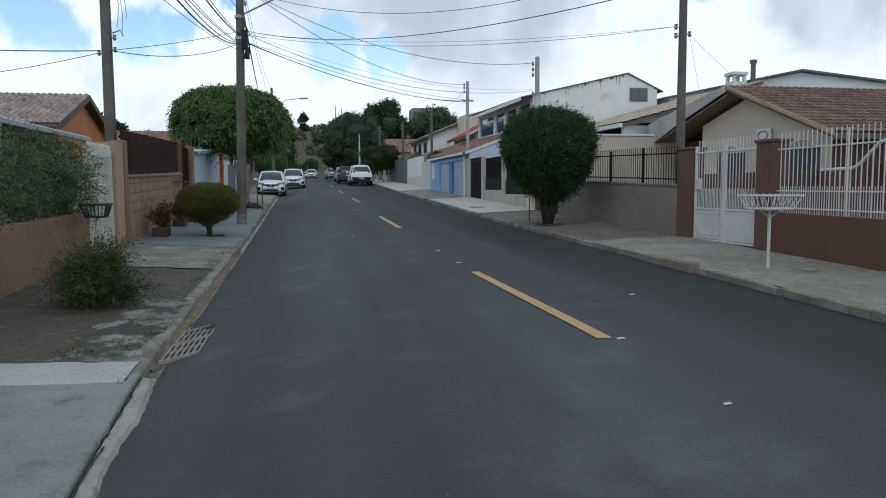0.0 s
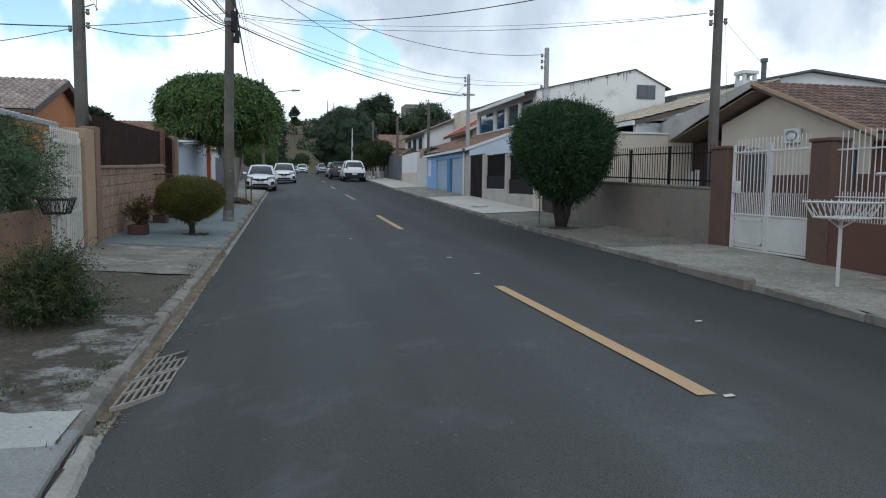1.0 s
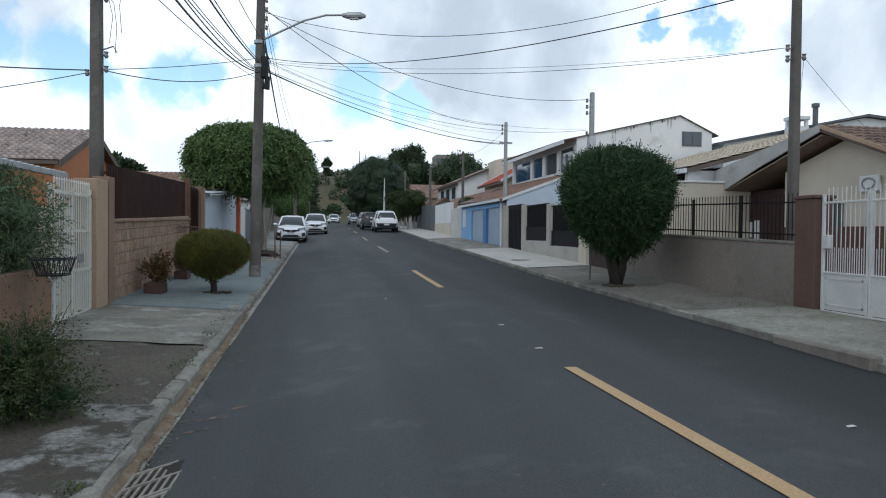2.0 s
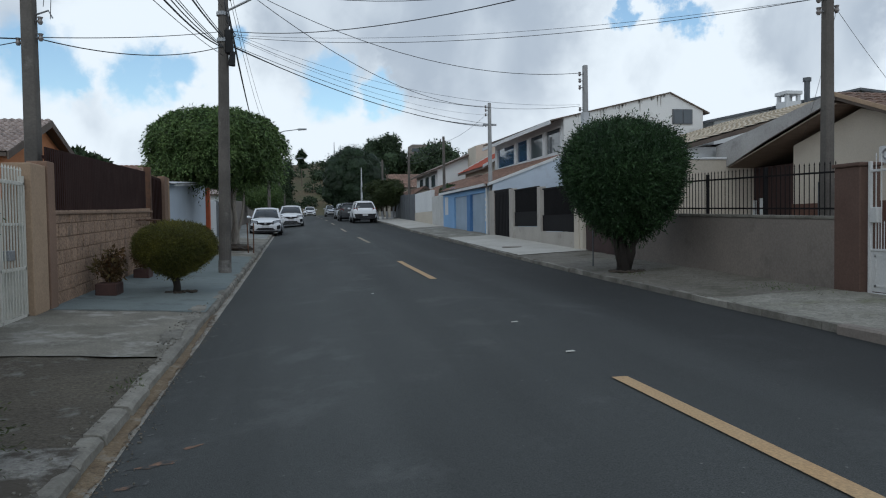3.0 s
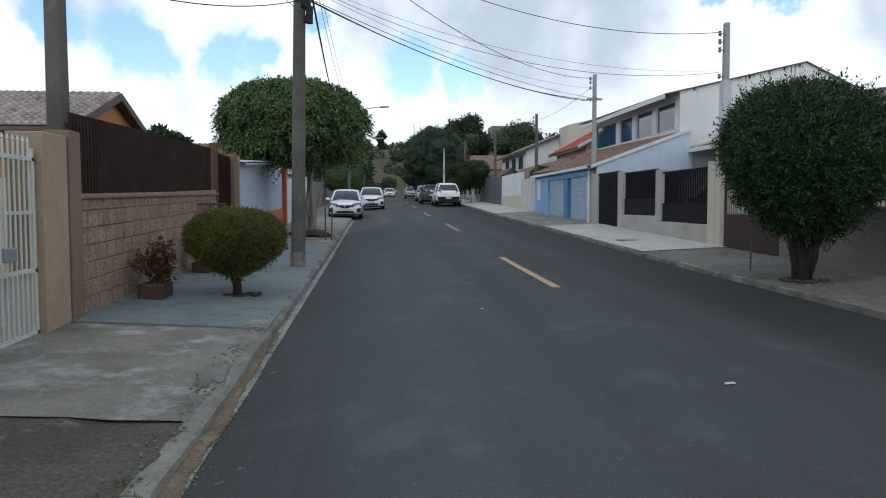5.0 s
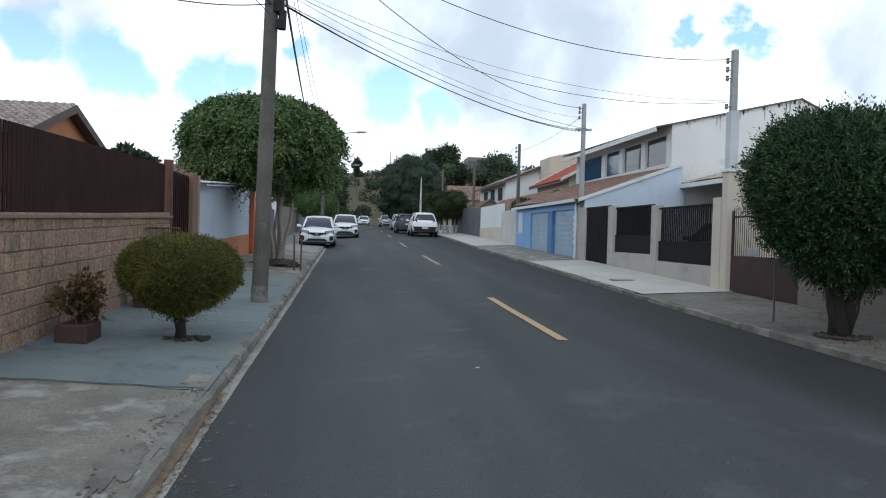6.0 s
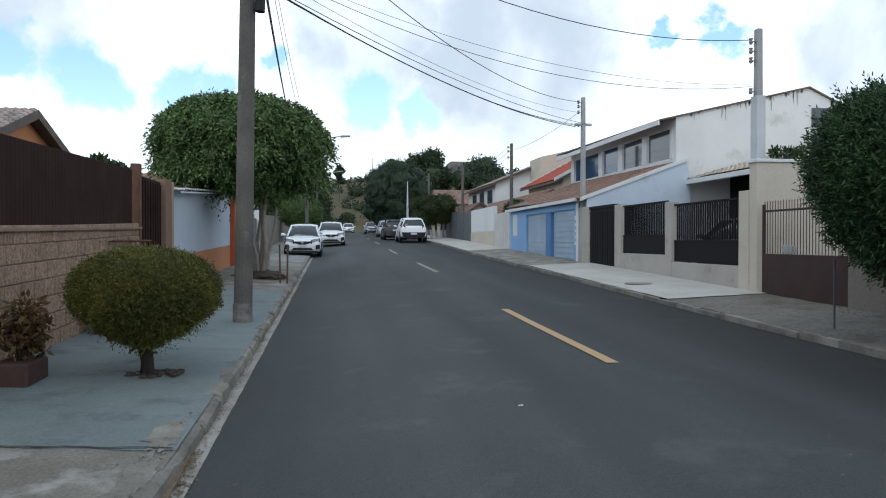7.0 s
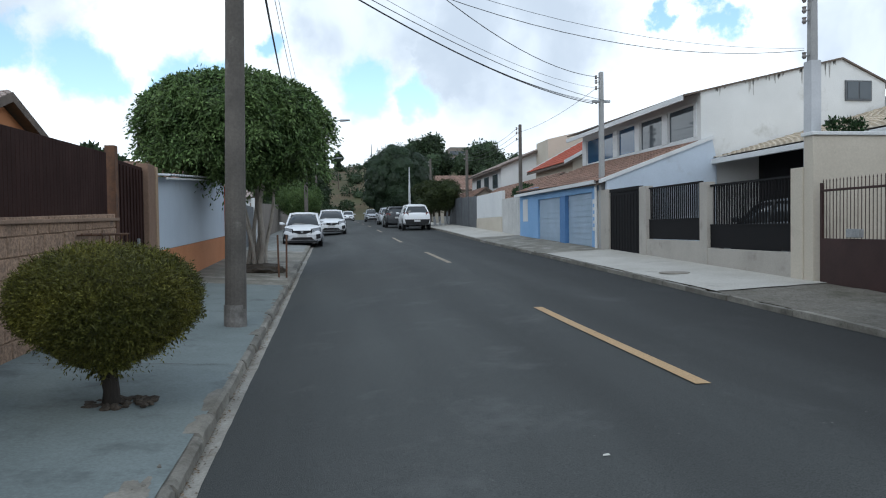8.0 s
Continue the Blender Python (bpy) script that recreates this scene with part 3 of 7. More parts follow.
def leaf_part(name, verts, faces, material, parent, core=(), label="", kind=""):
    """A crown: leaves, and a dark uneven heart of twigs inside it."""
    base = np.array(ROOT[parent.name])
    vs, fs = [Vector(v) for v in verts - base], [tuple(int(i) for i in f) for f in faces]
    for c, r in core:
        bm = bmesh.new()
        bmesh.ops.create_icosphere(bm, subdivisions=3, radius=1.0)
        n0 = len(vs)
        for v in bm.verts:
            k = 1 + 0.22 * noise.noise(v.co * 2.3 + Vector(c))
            vs.append(Vector((c[0] + v.co.x * r[0] * k, c[1] + v.co.y * r[1] * k, c[2] + v.co.z * r[2] * k)) - ROOT[parent.name])
        bm.verts.index_update()
        fs += [tuple(n0 + v.index for v in f.verts) for f in bm.faces]
        bm.free()
    me = bpy.data.meshes.new(name)
    me.from_pydata(vs, [], fs)
    me.materials.append(material)
    ob = new(name, me)
    ob.parent = parent
    return tagged(ob, label, kind=kind)


# ---- ground, road, pavements ----
def lie(x, y):
    street = -1.75 < x < 6.4
    far = max(0.0, y - 150.0)
    hill = 19 * (1 - math.exp(-(far / 55) ** 2)) * (0.75 + 0.25 * math.sin(x * 0.02 + 1)) + (0.6 * noise.noise(Vector((x * 0.03, y * 0.03, 0))) * min(1, far / 30))
    return gz(max(-30, min(40, x)), min(y, 200)) - (0.32 if street else 0.05) + hill


GX = [-400, -200, -100, -60, -40, -30, -20, -12, -8, -5, -3.9, -1.8, -1.7, 2, 6.35, 6.45, 8.3, 12, 18, 25, 40, 60, 80, 100, 200, 400]
GY = [-60, -30, 0, 10, 22, 27, 32, 38, 45, 56, 63, 70, 90, 113, 135, 150, 160, 170, 180, 190, 200, 215, 230, 250, 280, 320, 400, 600, 900]
solid("ground", sheet(GX, GY, lie), GROUND, "dry grassy soil rising to a bank beyond the street", "ground", "structure", smooth=True)
YS = [-30 + 1.5 * k for k in range(131)]
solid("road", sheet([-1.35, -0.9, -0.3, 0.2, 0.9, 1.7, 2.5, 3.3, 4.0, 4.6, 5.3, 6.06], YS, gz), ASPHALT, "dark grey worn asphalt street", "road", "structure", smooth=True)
FINE = [6.8 + 0.2 * k for k in range(216)] + [50 + 2.0 * k for k in range(55)]
bm = sheet([-1.50, -1.44, -1.385, -1.335], FINE, lambda x, y: gz(-1.44, y) + 0.010 + 0.05 * (x + 1.44) + 0.012 * noise.noise(Vector((x * 3, y * 2, 0))))
for v in bm.verts:
    if v.co.x > -1.34:
        v.co.x += 0.015 + 0.02 * noise.noise(Vector((0, v.co.y * 0.5, 5))) + 0.010 * noise.noise(Vector((0, v.co.y * 4.3, 8)))
        v.co.z = gz(v.co.x, v.co.y) + 0.004
solid("gutter", bm, GUTTER, "narrow stained concrete gutter strip", "gutter", "structure")
bm = bmesh.new()
rows_ = []
for k in range(236):
    y = -12 + 0.08 * k
    e = -1.452 + 0.045 * min(5.0, max(0.0, 7.0 - y))
    wide = 0.15 + 0.05 * noise.noise(Vector((3, y * 1.1, 5))) + 0.03 * noise.noise(Vector((1, y * 5.0, 8))) + 0.012 * noise.noise(Vector((1, y * 13.0, 3)))
    lump = 0.008 * noise.noise(Vector((2, y * 3, 1)))
    rows_.append([bm.verts.new((e + wide * u, y, gz(-1.3, y) + h + lump * (1 - u))) for u, h in ((-0.1, 0.02), (0.08, 0.022), (0.18, 0.062), (0.75, 0.042), (1.0, -0.004))])
for r, q in zip(rows_, rows_[1:]):
    for i in range(4):
        bm.faces.new((r[i], r[i + 1], q[i + 1], q[i]))
solid("gutter_2", bm, GUTTER, "ragged pale cement gutter strip along the slab", "gutter", "structure")
for k in range(9):
    y0, long = (5.76, 4.72) if k == 0 else (5.76 + 12.96 * k, 4.82)
    solid("road_line", sheet([2.43, 2.5, 2.565], [y0 + long / 12 * j for j in range(13)], lambda x, y: gz(2.5, y) - 0.02 * abs(x - 2.5) + 0.005), FADED if k > 1 else YELLOW,
          "worn yellow painted dash on asphalt", "road marking", "structure", group="centre line dashes")


bm = bmesh.new()
rows_ = []
for k in range(236):
    y = -12 + 0.08 * k
    e = -1.452 + 0.045 * min(5.0, max(0.0, 7.0 - y))
    wide = 0.035 + 0.025 * noise.noise(Vector((6, y * 2.1, 5))) + 0.02 * noise.noise(Vector((4, y * 7.0, 8)))
    rows_.append([bm.verts.new((e + d, y, gz(-1.3, y) + h)) for d, h in ((-0.02, 0.05), (max(0.008, wide), 0.066 if wide > 0.03 else 0.03))])
for r, q in zip(rows_, rows_[1:]):
    bm.faces.new((r[0], r[1], q[1], q[0]))
LOAM = mat("brown gutter dirt", (0.12, 0.083, 0.048), (0.21, 0.158, 0.098), 0.95, 5, 45, 0.7, stain=(0.22, 0.20, 0.17), stain_scale=5, stain_at=0.60, detail=0.4)
dirt = bmesh.new()
rows_ = []
for k in range(131):
    y = 7.2 + 0.08 * k
    wide = max(0.01, (0.10 + 0.06 * noise.noise(Vector((6, y * 0.9, 7))) + 0.04 * noise.noise(Vector((4, y * 4.0, 8)))) * min(1, (17.6 - y) / 3))
    rows_.append([dirt.verts.new((-1.45 + d, y, gz(-1.44, y) + h + 0.006 * noise.noise(Vector((d * 30, y * 9, 1))))) for d, h in ((-0.01, 0.05), (wide * 0.4, 0.034), (wide, 0.022))])
for r, q in zip(rows_, rows_[1:]):
    for i in range(2):
        dirt.faces.new((r[i], r[i + 1], q[i + 1], q[i]))
solid("gutter_silt", dirt, LOAM, "brown silt washed against the kerb", "dirt", "structure")
solid("gutter_dirt", bm, mat("black gutter dirt", (0.03, 0.025, 0.018), (0.05, 0.042, 0.03), 0.95, 8, 40, 0.6), "dark dirt packed in the joint beside the slab", "dirt", "structure")


def pave(name, x0, x1, y0, y1, material, label, lift=0.0, rough=0.0, skew=0.0):
    ys = [y0 + (y1 - y0) * k / max(2, int((y1 - y0) / 0.35)) for k in range(max(2, int((y1 - y0) / 0.35)) + 1)]
    xs = [x0 + (x1 - x0) * k / 8 for k in range(9)]
    bm = sheet(xs, ys, lambda x, y: gz(x, y) + lift + rough * noise.noise(Vector((x * 2.5, y * 2.5, 3))))
    for v in bm.verts:
        u = (v.co.x - x0) / (x1 - x0)
        if abs(v.co.y - y0) < 0.01 or abs(v.co.y - y1) < 0.01:
            v.co.y += 0.05 * noise.noise(Vector((v.co.x * 3, v.co.y, 1)))
        v.co.y += skew * u
    return solid(name, bm, material, label, "sidewalk", "structure", smooth=True)


LX0, LX1 = -3.9, -1.51
def slab_edge(y):
    """The near slab's street edge drifts out into the road towards the near end."""
    return -1.452 + 0.045 * min(5.0, max(0.0, 7.0 - y))


near = [-12 + 0.2 * k for k in range(95)]
bm = bmesh.new()
rows_ = []
for y in near:
    e = slab_edge(y) + 0.012 * noise.noise(Vector((0, y * 2.3, 4))) + 0.008 * noise.noise(Vector((0, y * 7, 2)))
    z = gz(LX1, y) + 0.004 * noise.noise(Vector((1, y * 2, 1)))
    rows_.append([bm.verts.new(p) for p in ((LX0, y, gz(LX0, y)), (-2.7, y, gz(-2.7, y)), (-1.9, y, gz(-1.9, y)), (e - 0.014, y, z), (e, y, z - 0.014), (e + 0.004, y, z - 0.3))])
for r, q in zip(rows_, rows_[1:]):
    for i in range(5):
        bm.faces.new((r[i], r[i + 1], q[i + 1], q[i]))
solid("sidewalk_1", bm, SLAB, "smooth light grey concrete sidewalk slab", "sidewalk", "structure")
bm = sheet([LX0 + (LX1 - LX0) * k / 40 for k in range(41)], [6.25 + 0.05 * k for k in range(15)], lambda x, y: gz(x, y) + 0.026 + 0.005 * noise.noise(Vector((x * 2.5, y * 2.5, 3))))
for v in bm.verts:
    u, w = (v.co.x - LX0) / (LX1 - LX0), (v.co.y - 6.25) / 0.7
    v.co.y += 0.25 * u + w * (0.14 * noise.noise(Vector((v.co.x * 1.9, 0, 1))) + 0.05 * noise.noise(Vector((v.co.x * 6, 2, 1)))) + (1 - w) * 0.03 * noise.noise(Vector((v.co.x * 4, 5, 1)))
    if w < 0.01 or w > 0.99:
        v.co.z -= 0.03
solid("sidewalk_2", bm, PATCH, "pale fresh cement strip in the sidewalk", "sidewalk", "structure", smooth=True)
pave("sidewalk_3", LX0, LX1, 6.85, 13.72, MOSSY, "dark mossy broken concrete sidewalk", -0.012, 0.035)
pave("sidewalk_4", LX0, LX1, 13.66, 17.24, CONCRETE, "grey stained concrete sidewalk", 0.004, 0.012)
pave("sidewalk_5", LX0, LX1, 17.20, 29.75, GREENPAINT, "grey green painted concrete sidewalk", 0.008, 0.006)
pave("sidewalk_6", LX0, LX1, 29.73, 42, CONCRETE, "grey concrete sidewalk beyond the painted part", 0.0, 0.01)
pave("sidewalk_7", LX0, LX1, 42, 165, SLAB, "far light concrete sidewalk", 0.0, 0.01)
RX0, RX1 = 6.16, 8.3
pave("sidewalk_8", RX0, RX1, -20, 15.0, STONEPAVE, "pale mosaic stone sidewalk with moss", 0.0, 0.01)
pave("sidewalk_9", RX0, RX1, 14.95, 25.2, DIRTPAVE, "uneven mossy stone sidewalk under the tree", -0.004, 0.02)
pave("sidewalk_10", RX0, RX1, 25.12, 35.5, LIGHTPAVE, "pale concrete driveway sidewalk", 0.012, 0.005)
pave("sidewalk_11", RX0, RX1, 35.52, 47, CONCRETE, "grey concrete sidewalk by the blue house", 0.0, 0.008)
pave("sidewalk_12", RX0, RX1, 47.02, 165, LIGHTPAVE, "far pale concrete sidewalk", 0.0, 0.008)


WORN = mat("crumbling pale concrete edge", (0.30, 0.295, 0.275), (0.20, 0.19, 0.17), 0.95, 2.0, 28, 0.8, stain=(0.062, 0.052, 0.04), stain_scale=2.6, stain_at=0.465, detail=0.4, depth=0.02)
bm = sheet([-2.35, -2.1, -1.9, -1.7, -1.515], [6.9 + 0.15 * k for k in range(25)], lambda x, y: gz(x, y) + 0.004 + 0.03 * noise.noise(Vector((x * 3.5, y * 2.5, 9))) - max(0, -1.95 - x) * 0.06)
for v in bm.verts:
    if v.co.x < -2.3:
        v.co.x += 0.3 * noise.noise(Vector((2, v.co.y * 1.1, 4)))
solid("sidewalk_13", bm, WORN, "crumbling pale edge of the mossy sidewalk", "sidewalk", "structure", smooth=True)


def kerb(name, x, y0, y1, wide, label):
    top = thing(name, (x, y0, gz(x, y0)), label, "kerb", kind="structure")
    rnd = random.Random(5)
    side = LX1 if x < 0 else RX0
    lots, y = {0.62: [], 0.8: [], 0.98: [], 1.14: []}, y0
    while y < y1:
        size = rnd.choice(list(lots))
        mid = y + size / 2
        wild = 1.0 if mid < 40 else 0.3
        lots[size].append((x + rnd.uniform(-0.006, 0.008) * wild, mid, gz(side, mid) - 0.30 + rnd.uniform(-0.016, 0.008) * wild,
                           math.atan(along(mid + 0.5) - along(mid - 0.5)) + rnd.uniform(-0.018, 0.018) * wild, rnd.uniform(-0.04, 0.04) * wild, rnd.uniform(-0.008, 0.008) * wild))
        y += size
    for size, spots in lots.items():
        shapes = []
        for k in range(4):
            bm = bmesh.new()
            n, seed = 9, size * 7 + k * 3.3 + (50 if x < 0 else 0)
            rings = []
            for j in range(n):
                y_ = -size / 2 + 0.006 + (size - 0.012) * j / (n - 1)
                chip = 0.05 * max(0.0, noise.noise(Vector((seed, y_ * 6, 1))) - 0.12) + (0.02 if j in (0, n - 1) else 0.0) * (1 + noise.noise(Vector((seed, j, 4))))
                wave = 0.008 * noise.noise(Vector((seed, y_ * 9, 8)))
                r_ = wide / 2
                rings.append([bm.verts.new(p) for p in ((-r_, y_, 0), (-r_, y_, 0.305 + wave), (-r_ * 0.1, y_, 0.31 + wave - chip * 0.25), (r_ * 0.62, y_, 0.308 + wave - chip * 0.7), (r_ + wave * 0.4, y_, 0.285 - chip * 1.4), (r_ + 0.012, y_, 0.15), (r_ + 0.012, y_, 0))])
            for a_, b_ in zip(rings, rings[1:]):
                for i in range(6):
                    bm.faces.new((a_[i], a_[i + 1], b_[i + 1], b_[i]))
            bm.faces.new(rings[0][::-1])
            bm.faces.new(rings[-1])
            bmesh.ops.recalc_face_normals(bm, faces=bm.faces[:])
            me = bpy.data.meshes.new("kerb_stone")
            bm.to_mesh(me)
            bm.free()
            me.materials.append(KERB)
            shapes.append(me)
        for k, spot in enumerate(spots):
            ob = new("kerb_stone", shapes[k % 4])
            ob.parent = top
            ob.location = Vector(spot[:3]) - ROOT[top.name]
            ob.rotation_euler = spot[3:6]


kerb("kerb_1", -1.525, 6.75, 70, 0.155, "chipped weathered concrete kerb")
kerb("kerb_2", 6.115, -6, 110, 0.13, "low worn concrete kerb")
bm = bmesh.new()
box(bm, 5.98, 6.16, 10.5, 12.3, 0.35, gz(6.16, 11.4) + 0.05)
solid("kerb_3", bm, GREYWALL, "raised dark concrete kerb length", "kerb", "structure", bevel=0.025)

# storm drain: slotted iron covers sunk askew at the gutter
drain = thing("storm_drain", (-1.14, 8.05, gz(-1.2, 8.05)), "two slotted cast iron drain covers, askew beside the kerb", "drain")
for k in range(2):
    bm = bmesh.new()
    y0, z = 7.56 + 0.75 * k, gz(-1.2, 7.9 + 0.75 * k) + 0.010
    for j in range(7):
        xx = -1.37 + 0.053 * j
        box(bm, xx - 0.010, xx + 0.010, y0, y0 + 0.72, z - 0.03, z + 0.010)
    for j in range(3):
        yy = y0 + 0.018 + 0.342 * j
        box(bm, -1.38, -1.04, yy - 0.020, yy + 0.020, z - 0.028, z + 0.014)
    for v in bm.verts:      # askew: the far corner towards the road lies ahead
        v.co.y += (v.co.x + 1.21) * 0.95
        v.co.x += 0.015 * (v.co.y - 8.3) + 0.012 * k
        v.co.z += 0.06 * (v.co.x + 1.21) + (0.015, -0.006)[k] * (v.co.y - y0)
    part("grate", bm, IRON, drain)
# shallow sheet close under the slots; the pit's shade is its black colour
bm = sheet([-1.33, -1.2, -1.12, -0.99], [7.46, 8.0, 8.74], lambda x, y: gz(x, y) + 0.005)
for v in bm.verts:
    v.co.y += (v.co.x + 1.16) * 0.95 + 0.2
    v.co.x -= 0.05
part("pit", bm, mat("drain mud painted pit black", (0.014, 0.011, 0.008), (0.03, 0.024, 0.017), 0.95, 8, 40, 0.6), drain, "muddy sheet below the slots, black for the drain's shaded depth")
bm = bmesh.new()
bmesh.ops.create_cone(bm, cap_ends=True, segments=28, radius1=0.33, radius2=0.32, depth=0.02, matrix=Matrix.Translation((6.85, 28.1, gz(6.85, 28.1) + 0.02)))
solid("manhole_cover", bm, IRON, "round dark iron cover in the pale sidewalk", "manhole cover", bevel=0.004)
for x, y in ((7.9, 10.4), (7.35, 9.6)):
    solid("meter_lid", boxed((x - 0.1, x + 0.1, y - 0.14, y + 0.14, gz(x, y) - 0.01, gz(x, y) + 0.018)), IRON, "small dark iron lid in the stone sidewalk", "lid", bevel=0.006)


# ---- left side of the street ----
def wall(name, x0, x1, y0, y1, z1, material, label, cap=None, cap_mat=None):
    w = thing(name, ((x0 + x1) / 2, y0, gz(x1, y0)), label, "wall", kind="structure")
    bm = bmesh.new()
    n = max(1, int((y1 - y0) / 2))
    tops = z1 if isinstance(z1, tuple) else (z1, z1)
    prism(bm, [(x0, y0, gz(x1, y0) - 0.3), (x0, y1, gz(x1, y1) - 0.3), (x0, y1, tops[1]), (x0, y0, tops[0])], (x1 - x0, 0, 0))
    part("body", bm, material, w, bevel=0.01)
    if cap:
        bm = bmesh.new()
        prism(bm, [(x0 - cap, y0, tops[0] + 0.002), (x0 - cap, y1, tops[1] + 0.002), (x0 - cap, y1, tops[1] + 0.06), (x0 - cap, y0, tops[0] + 0.06)], (x1 - x0 + 2 * cap, 0, 0))
        part("coping", bm, cap_mat or material, w, bevel=0.01)
    return w


wall("wall_1", -4.02, -3.87, -12, 14.65, (1.05, 1.40), BROWNWALL, "low brown painted garden wall below a hedge")

gate = thing("gate_left", (-3.93, 15.6, gz(-3.9, 15.6)), "white painted metal gate with pointed bars and sheet base", "gate")
part("frame", boxed((-3.96, -3.90, 14.70, 16.60, 0.56, 0.62), (-3.96, -3.90, 14.70, 16.60, 1.26, 1.31), (-3.96, -3.90, 14.70, 16.60, 2.48, 2.53),
                    (-3.96, -3.90, 14.70, 14.76, 0.56, 2.62), (-3.96, -3.90, 16.54, 16.60, 0.56, 2.62), (-3.96, -3.90, 15.62, 15.67, 0.56, 2.6), (-3.955, -3.91, 14.7, 16.6, 1.9, 1.94)), CREAM, gate, bevel=0.006)
part("sheet_panel", boxed((-3.945, -3.93, 14.76, 16.54, 0.62, 1.26)), CREAM, gate)
spike_bar("bar", 0.013, 2.12, [(-3.905, 14.84 + 0.108 * k, 0.62) for k in range(16)], CREAM, gate)
plate = part("name_plate", boxed((-3.90, -3.885, 14.86, 15.12, 1.40, 1.56)), WHITEMETAL, gate, "white plate with plain dark bars", 0.004)
part("bar_mark", boxed((-3.886, -3.880, 14.91, 14.96, 1.43, 1.53), (-3.886, -3.880, 15.0, 15.05, 1.43, 1.53)), PLASTIC, plate)
part("latch_box", boxed((-3.99, -3.87, 15.85, 16.08, 1.42, 1.56)), GALV, gate, "grey metal latch box", 0.008)

pillar = thing("pillar_left", (-4.0, 17.05, gz(-3.9, 17)), "tan rendered gate pillar with a brown pilaster", "pillar", kind="structure")
part("shaft", boxed((-4.22, -3.82, 16.62, 17.26, 0.3, 2.82)), TAN, pillar, bevel=0.012)
part("pilaster", boxed((-4.10, -3.80, 17.28, 17.62, 0.3, 2.90)), DARKTAN, pillar, bevel=0.01)

wl = thing("wall_2", (-3.95, 21.6, gz(-3.9, 21.6)), "brown wall of rough split stone blocks", "wall", kind="structure")
bm = bmesh.new()
prism(bm, [(-4.05, 17.6, 0.3), (-4.05, 25.6, 0.5), (-4.05, 25.6, 2.25), (-4.05, 17.6, 2.08)], (0.175, 0, 0))
part("mortar_bed", bm, MORTAR, wl)
bm = bmesh.new()
prism(bm, [(-4.08, 17.6, 2.08), (-4.08, 25.6, 2.25), (-4.08, 25.6, 2.30), (-4.08, 17.6, 2.13)], (0.27, 0, 0))
part("coping", bm, MORTAR, wl, "thin tan cement coping", 0.008)

fence = thing("slat_fence", (-3.95, 21.5, 2.15), "dark brown close slat fence on the stone wall", "fence")
bm = bmesh.new()
for z in (0.25, 0.85):
    prism(bm, [(-3.99, 17.65, 2.12 + z), (-3.99, 25.4, 2.28 + z), (-3.99, 25.4, 2.33 + z), (-3.99, 17.65, 2.17 + z)], (0.03, 0, 0))
part("rail", bm, SLAT, fence)
spots = []
for k in range(70):
    y = 17.68 + 0.111 * k
    spots.append((-3.945, y, 2.135 + 0.0212 * (y - 17.6)))
pieces("slat", (0.018, 0.074, 1.02), spots[:9], SLAT, fence, 0.003)
pieces("slat", (0.018, 0.106, 1.02), spots[9:], SLAT, fence, 0.003)
post = thing("fence_post", (-3.93, 25.6, gz(-3.9, 25.6)), "rusty tan steel post between fence and door", "post")
part("shaft", boxed((-4.0, -3.84, 25.52, 25.68, 0.5, 3.45)), RUST, post, bevel=0.006)
door = thing("street_door", (-3.95, 26.5, gz(-3.9, 26.5)), "dark brown sheet metal street door", "door")
part("leaf", boxed((-3.97, -3.92, 25.74, 27.5, 0.82, 3.26)), SLAT, door, bevel=0.006)
pieces("rib", (0.02, 0.05, 2.3), [(-3.91, 25.85 + 0.2 * k, 0.9) for k in range(9)], SLAT, door, 0.004)
part("handle", boxed((-3.91, -3.86, 26.98, 27.02, 1.75, 1.95)), GALV, door, "steel pull handle", 0.006)
pil = thing("pillar_mid", (-3.9, 27.7, gz(-3.9, 27.7)), "light brown rendered door pillar", "pillar", kind="structure")
part("shaft", boxed((-4.02, -3.82, 27.54, 28.06, 0.5, 3.34)), DARKTAN, pil, bevel=0.012)
part("edge_strip", boxed((-4.0, -3.80, 28.06, 28.22, 0.5, 3.32)), TAN, pil, bevel=0.006)

front = thing("white_garage_wall", (-3.9, 33, gz(-3.9, 33)), "white garage front with an orange base band", "wall", kind="structure")
for name, x, lows, tops, m, label in (("upper_wall", -3.86, (1.68, 1.90), (3.14, 3.68), PALEBLUE, "pale blue white upper wall"), ("base_band", -3.85, (0.5, 0.5), (1.675, 1.895), ORANGE, "orange painted base")):
    bm = bmesh.new()
    prism(bm, [(-4.10, 28.22, lows[0]), (-4.10, 37.4, lows[1]), (-4.10, 37.4, tops[1]), (-4.10, 28.22, tops[0])], (x + 4.10, 0, 0))
    part(name, bm, m, front, label, 0.01)
bm = bmesh.new()
for k in range(72):
    y = 28.25 + 0.128 * k
    h0, h1 = 3.19 + 0.059 * 0.128 * k + 0.03 * (k % 2), 3.19 + 0.059 * 0.128 * (k + 1) + 0.03 * ((k + 1) % 2)
    prism(bm, [(-4.2, y, h0), (-4.2, y + 0.128, h1), (-4.2, y + 0.128, h1 + 0.012), (-4.2, y, h0 + 0.012)], (0.62, 0, -0.03))
part("sheet_roof", bm, SHEET, front, "pale corrugated sheet roof edge")
bm = bmesh.new()
prism(bm, [(-3.66, 28.25, 3.09), (-3.66, 37.4, 3.63), (-3.66, 37.4, 3.67), (-3.66, 28.25, 3.13)], (0.04, 0, 0))
part("roof_edge", bm, WHITE, front, "white roof edge strip", 0.006)
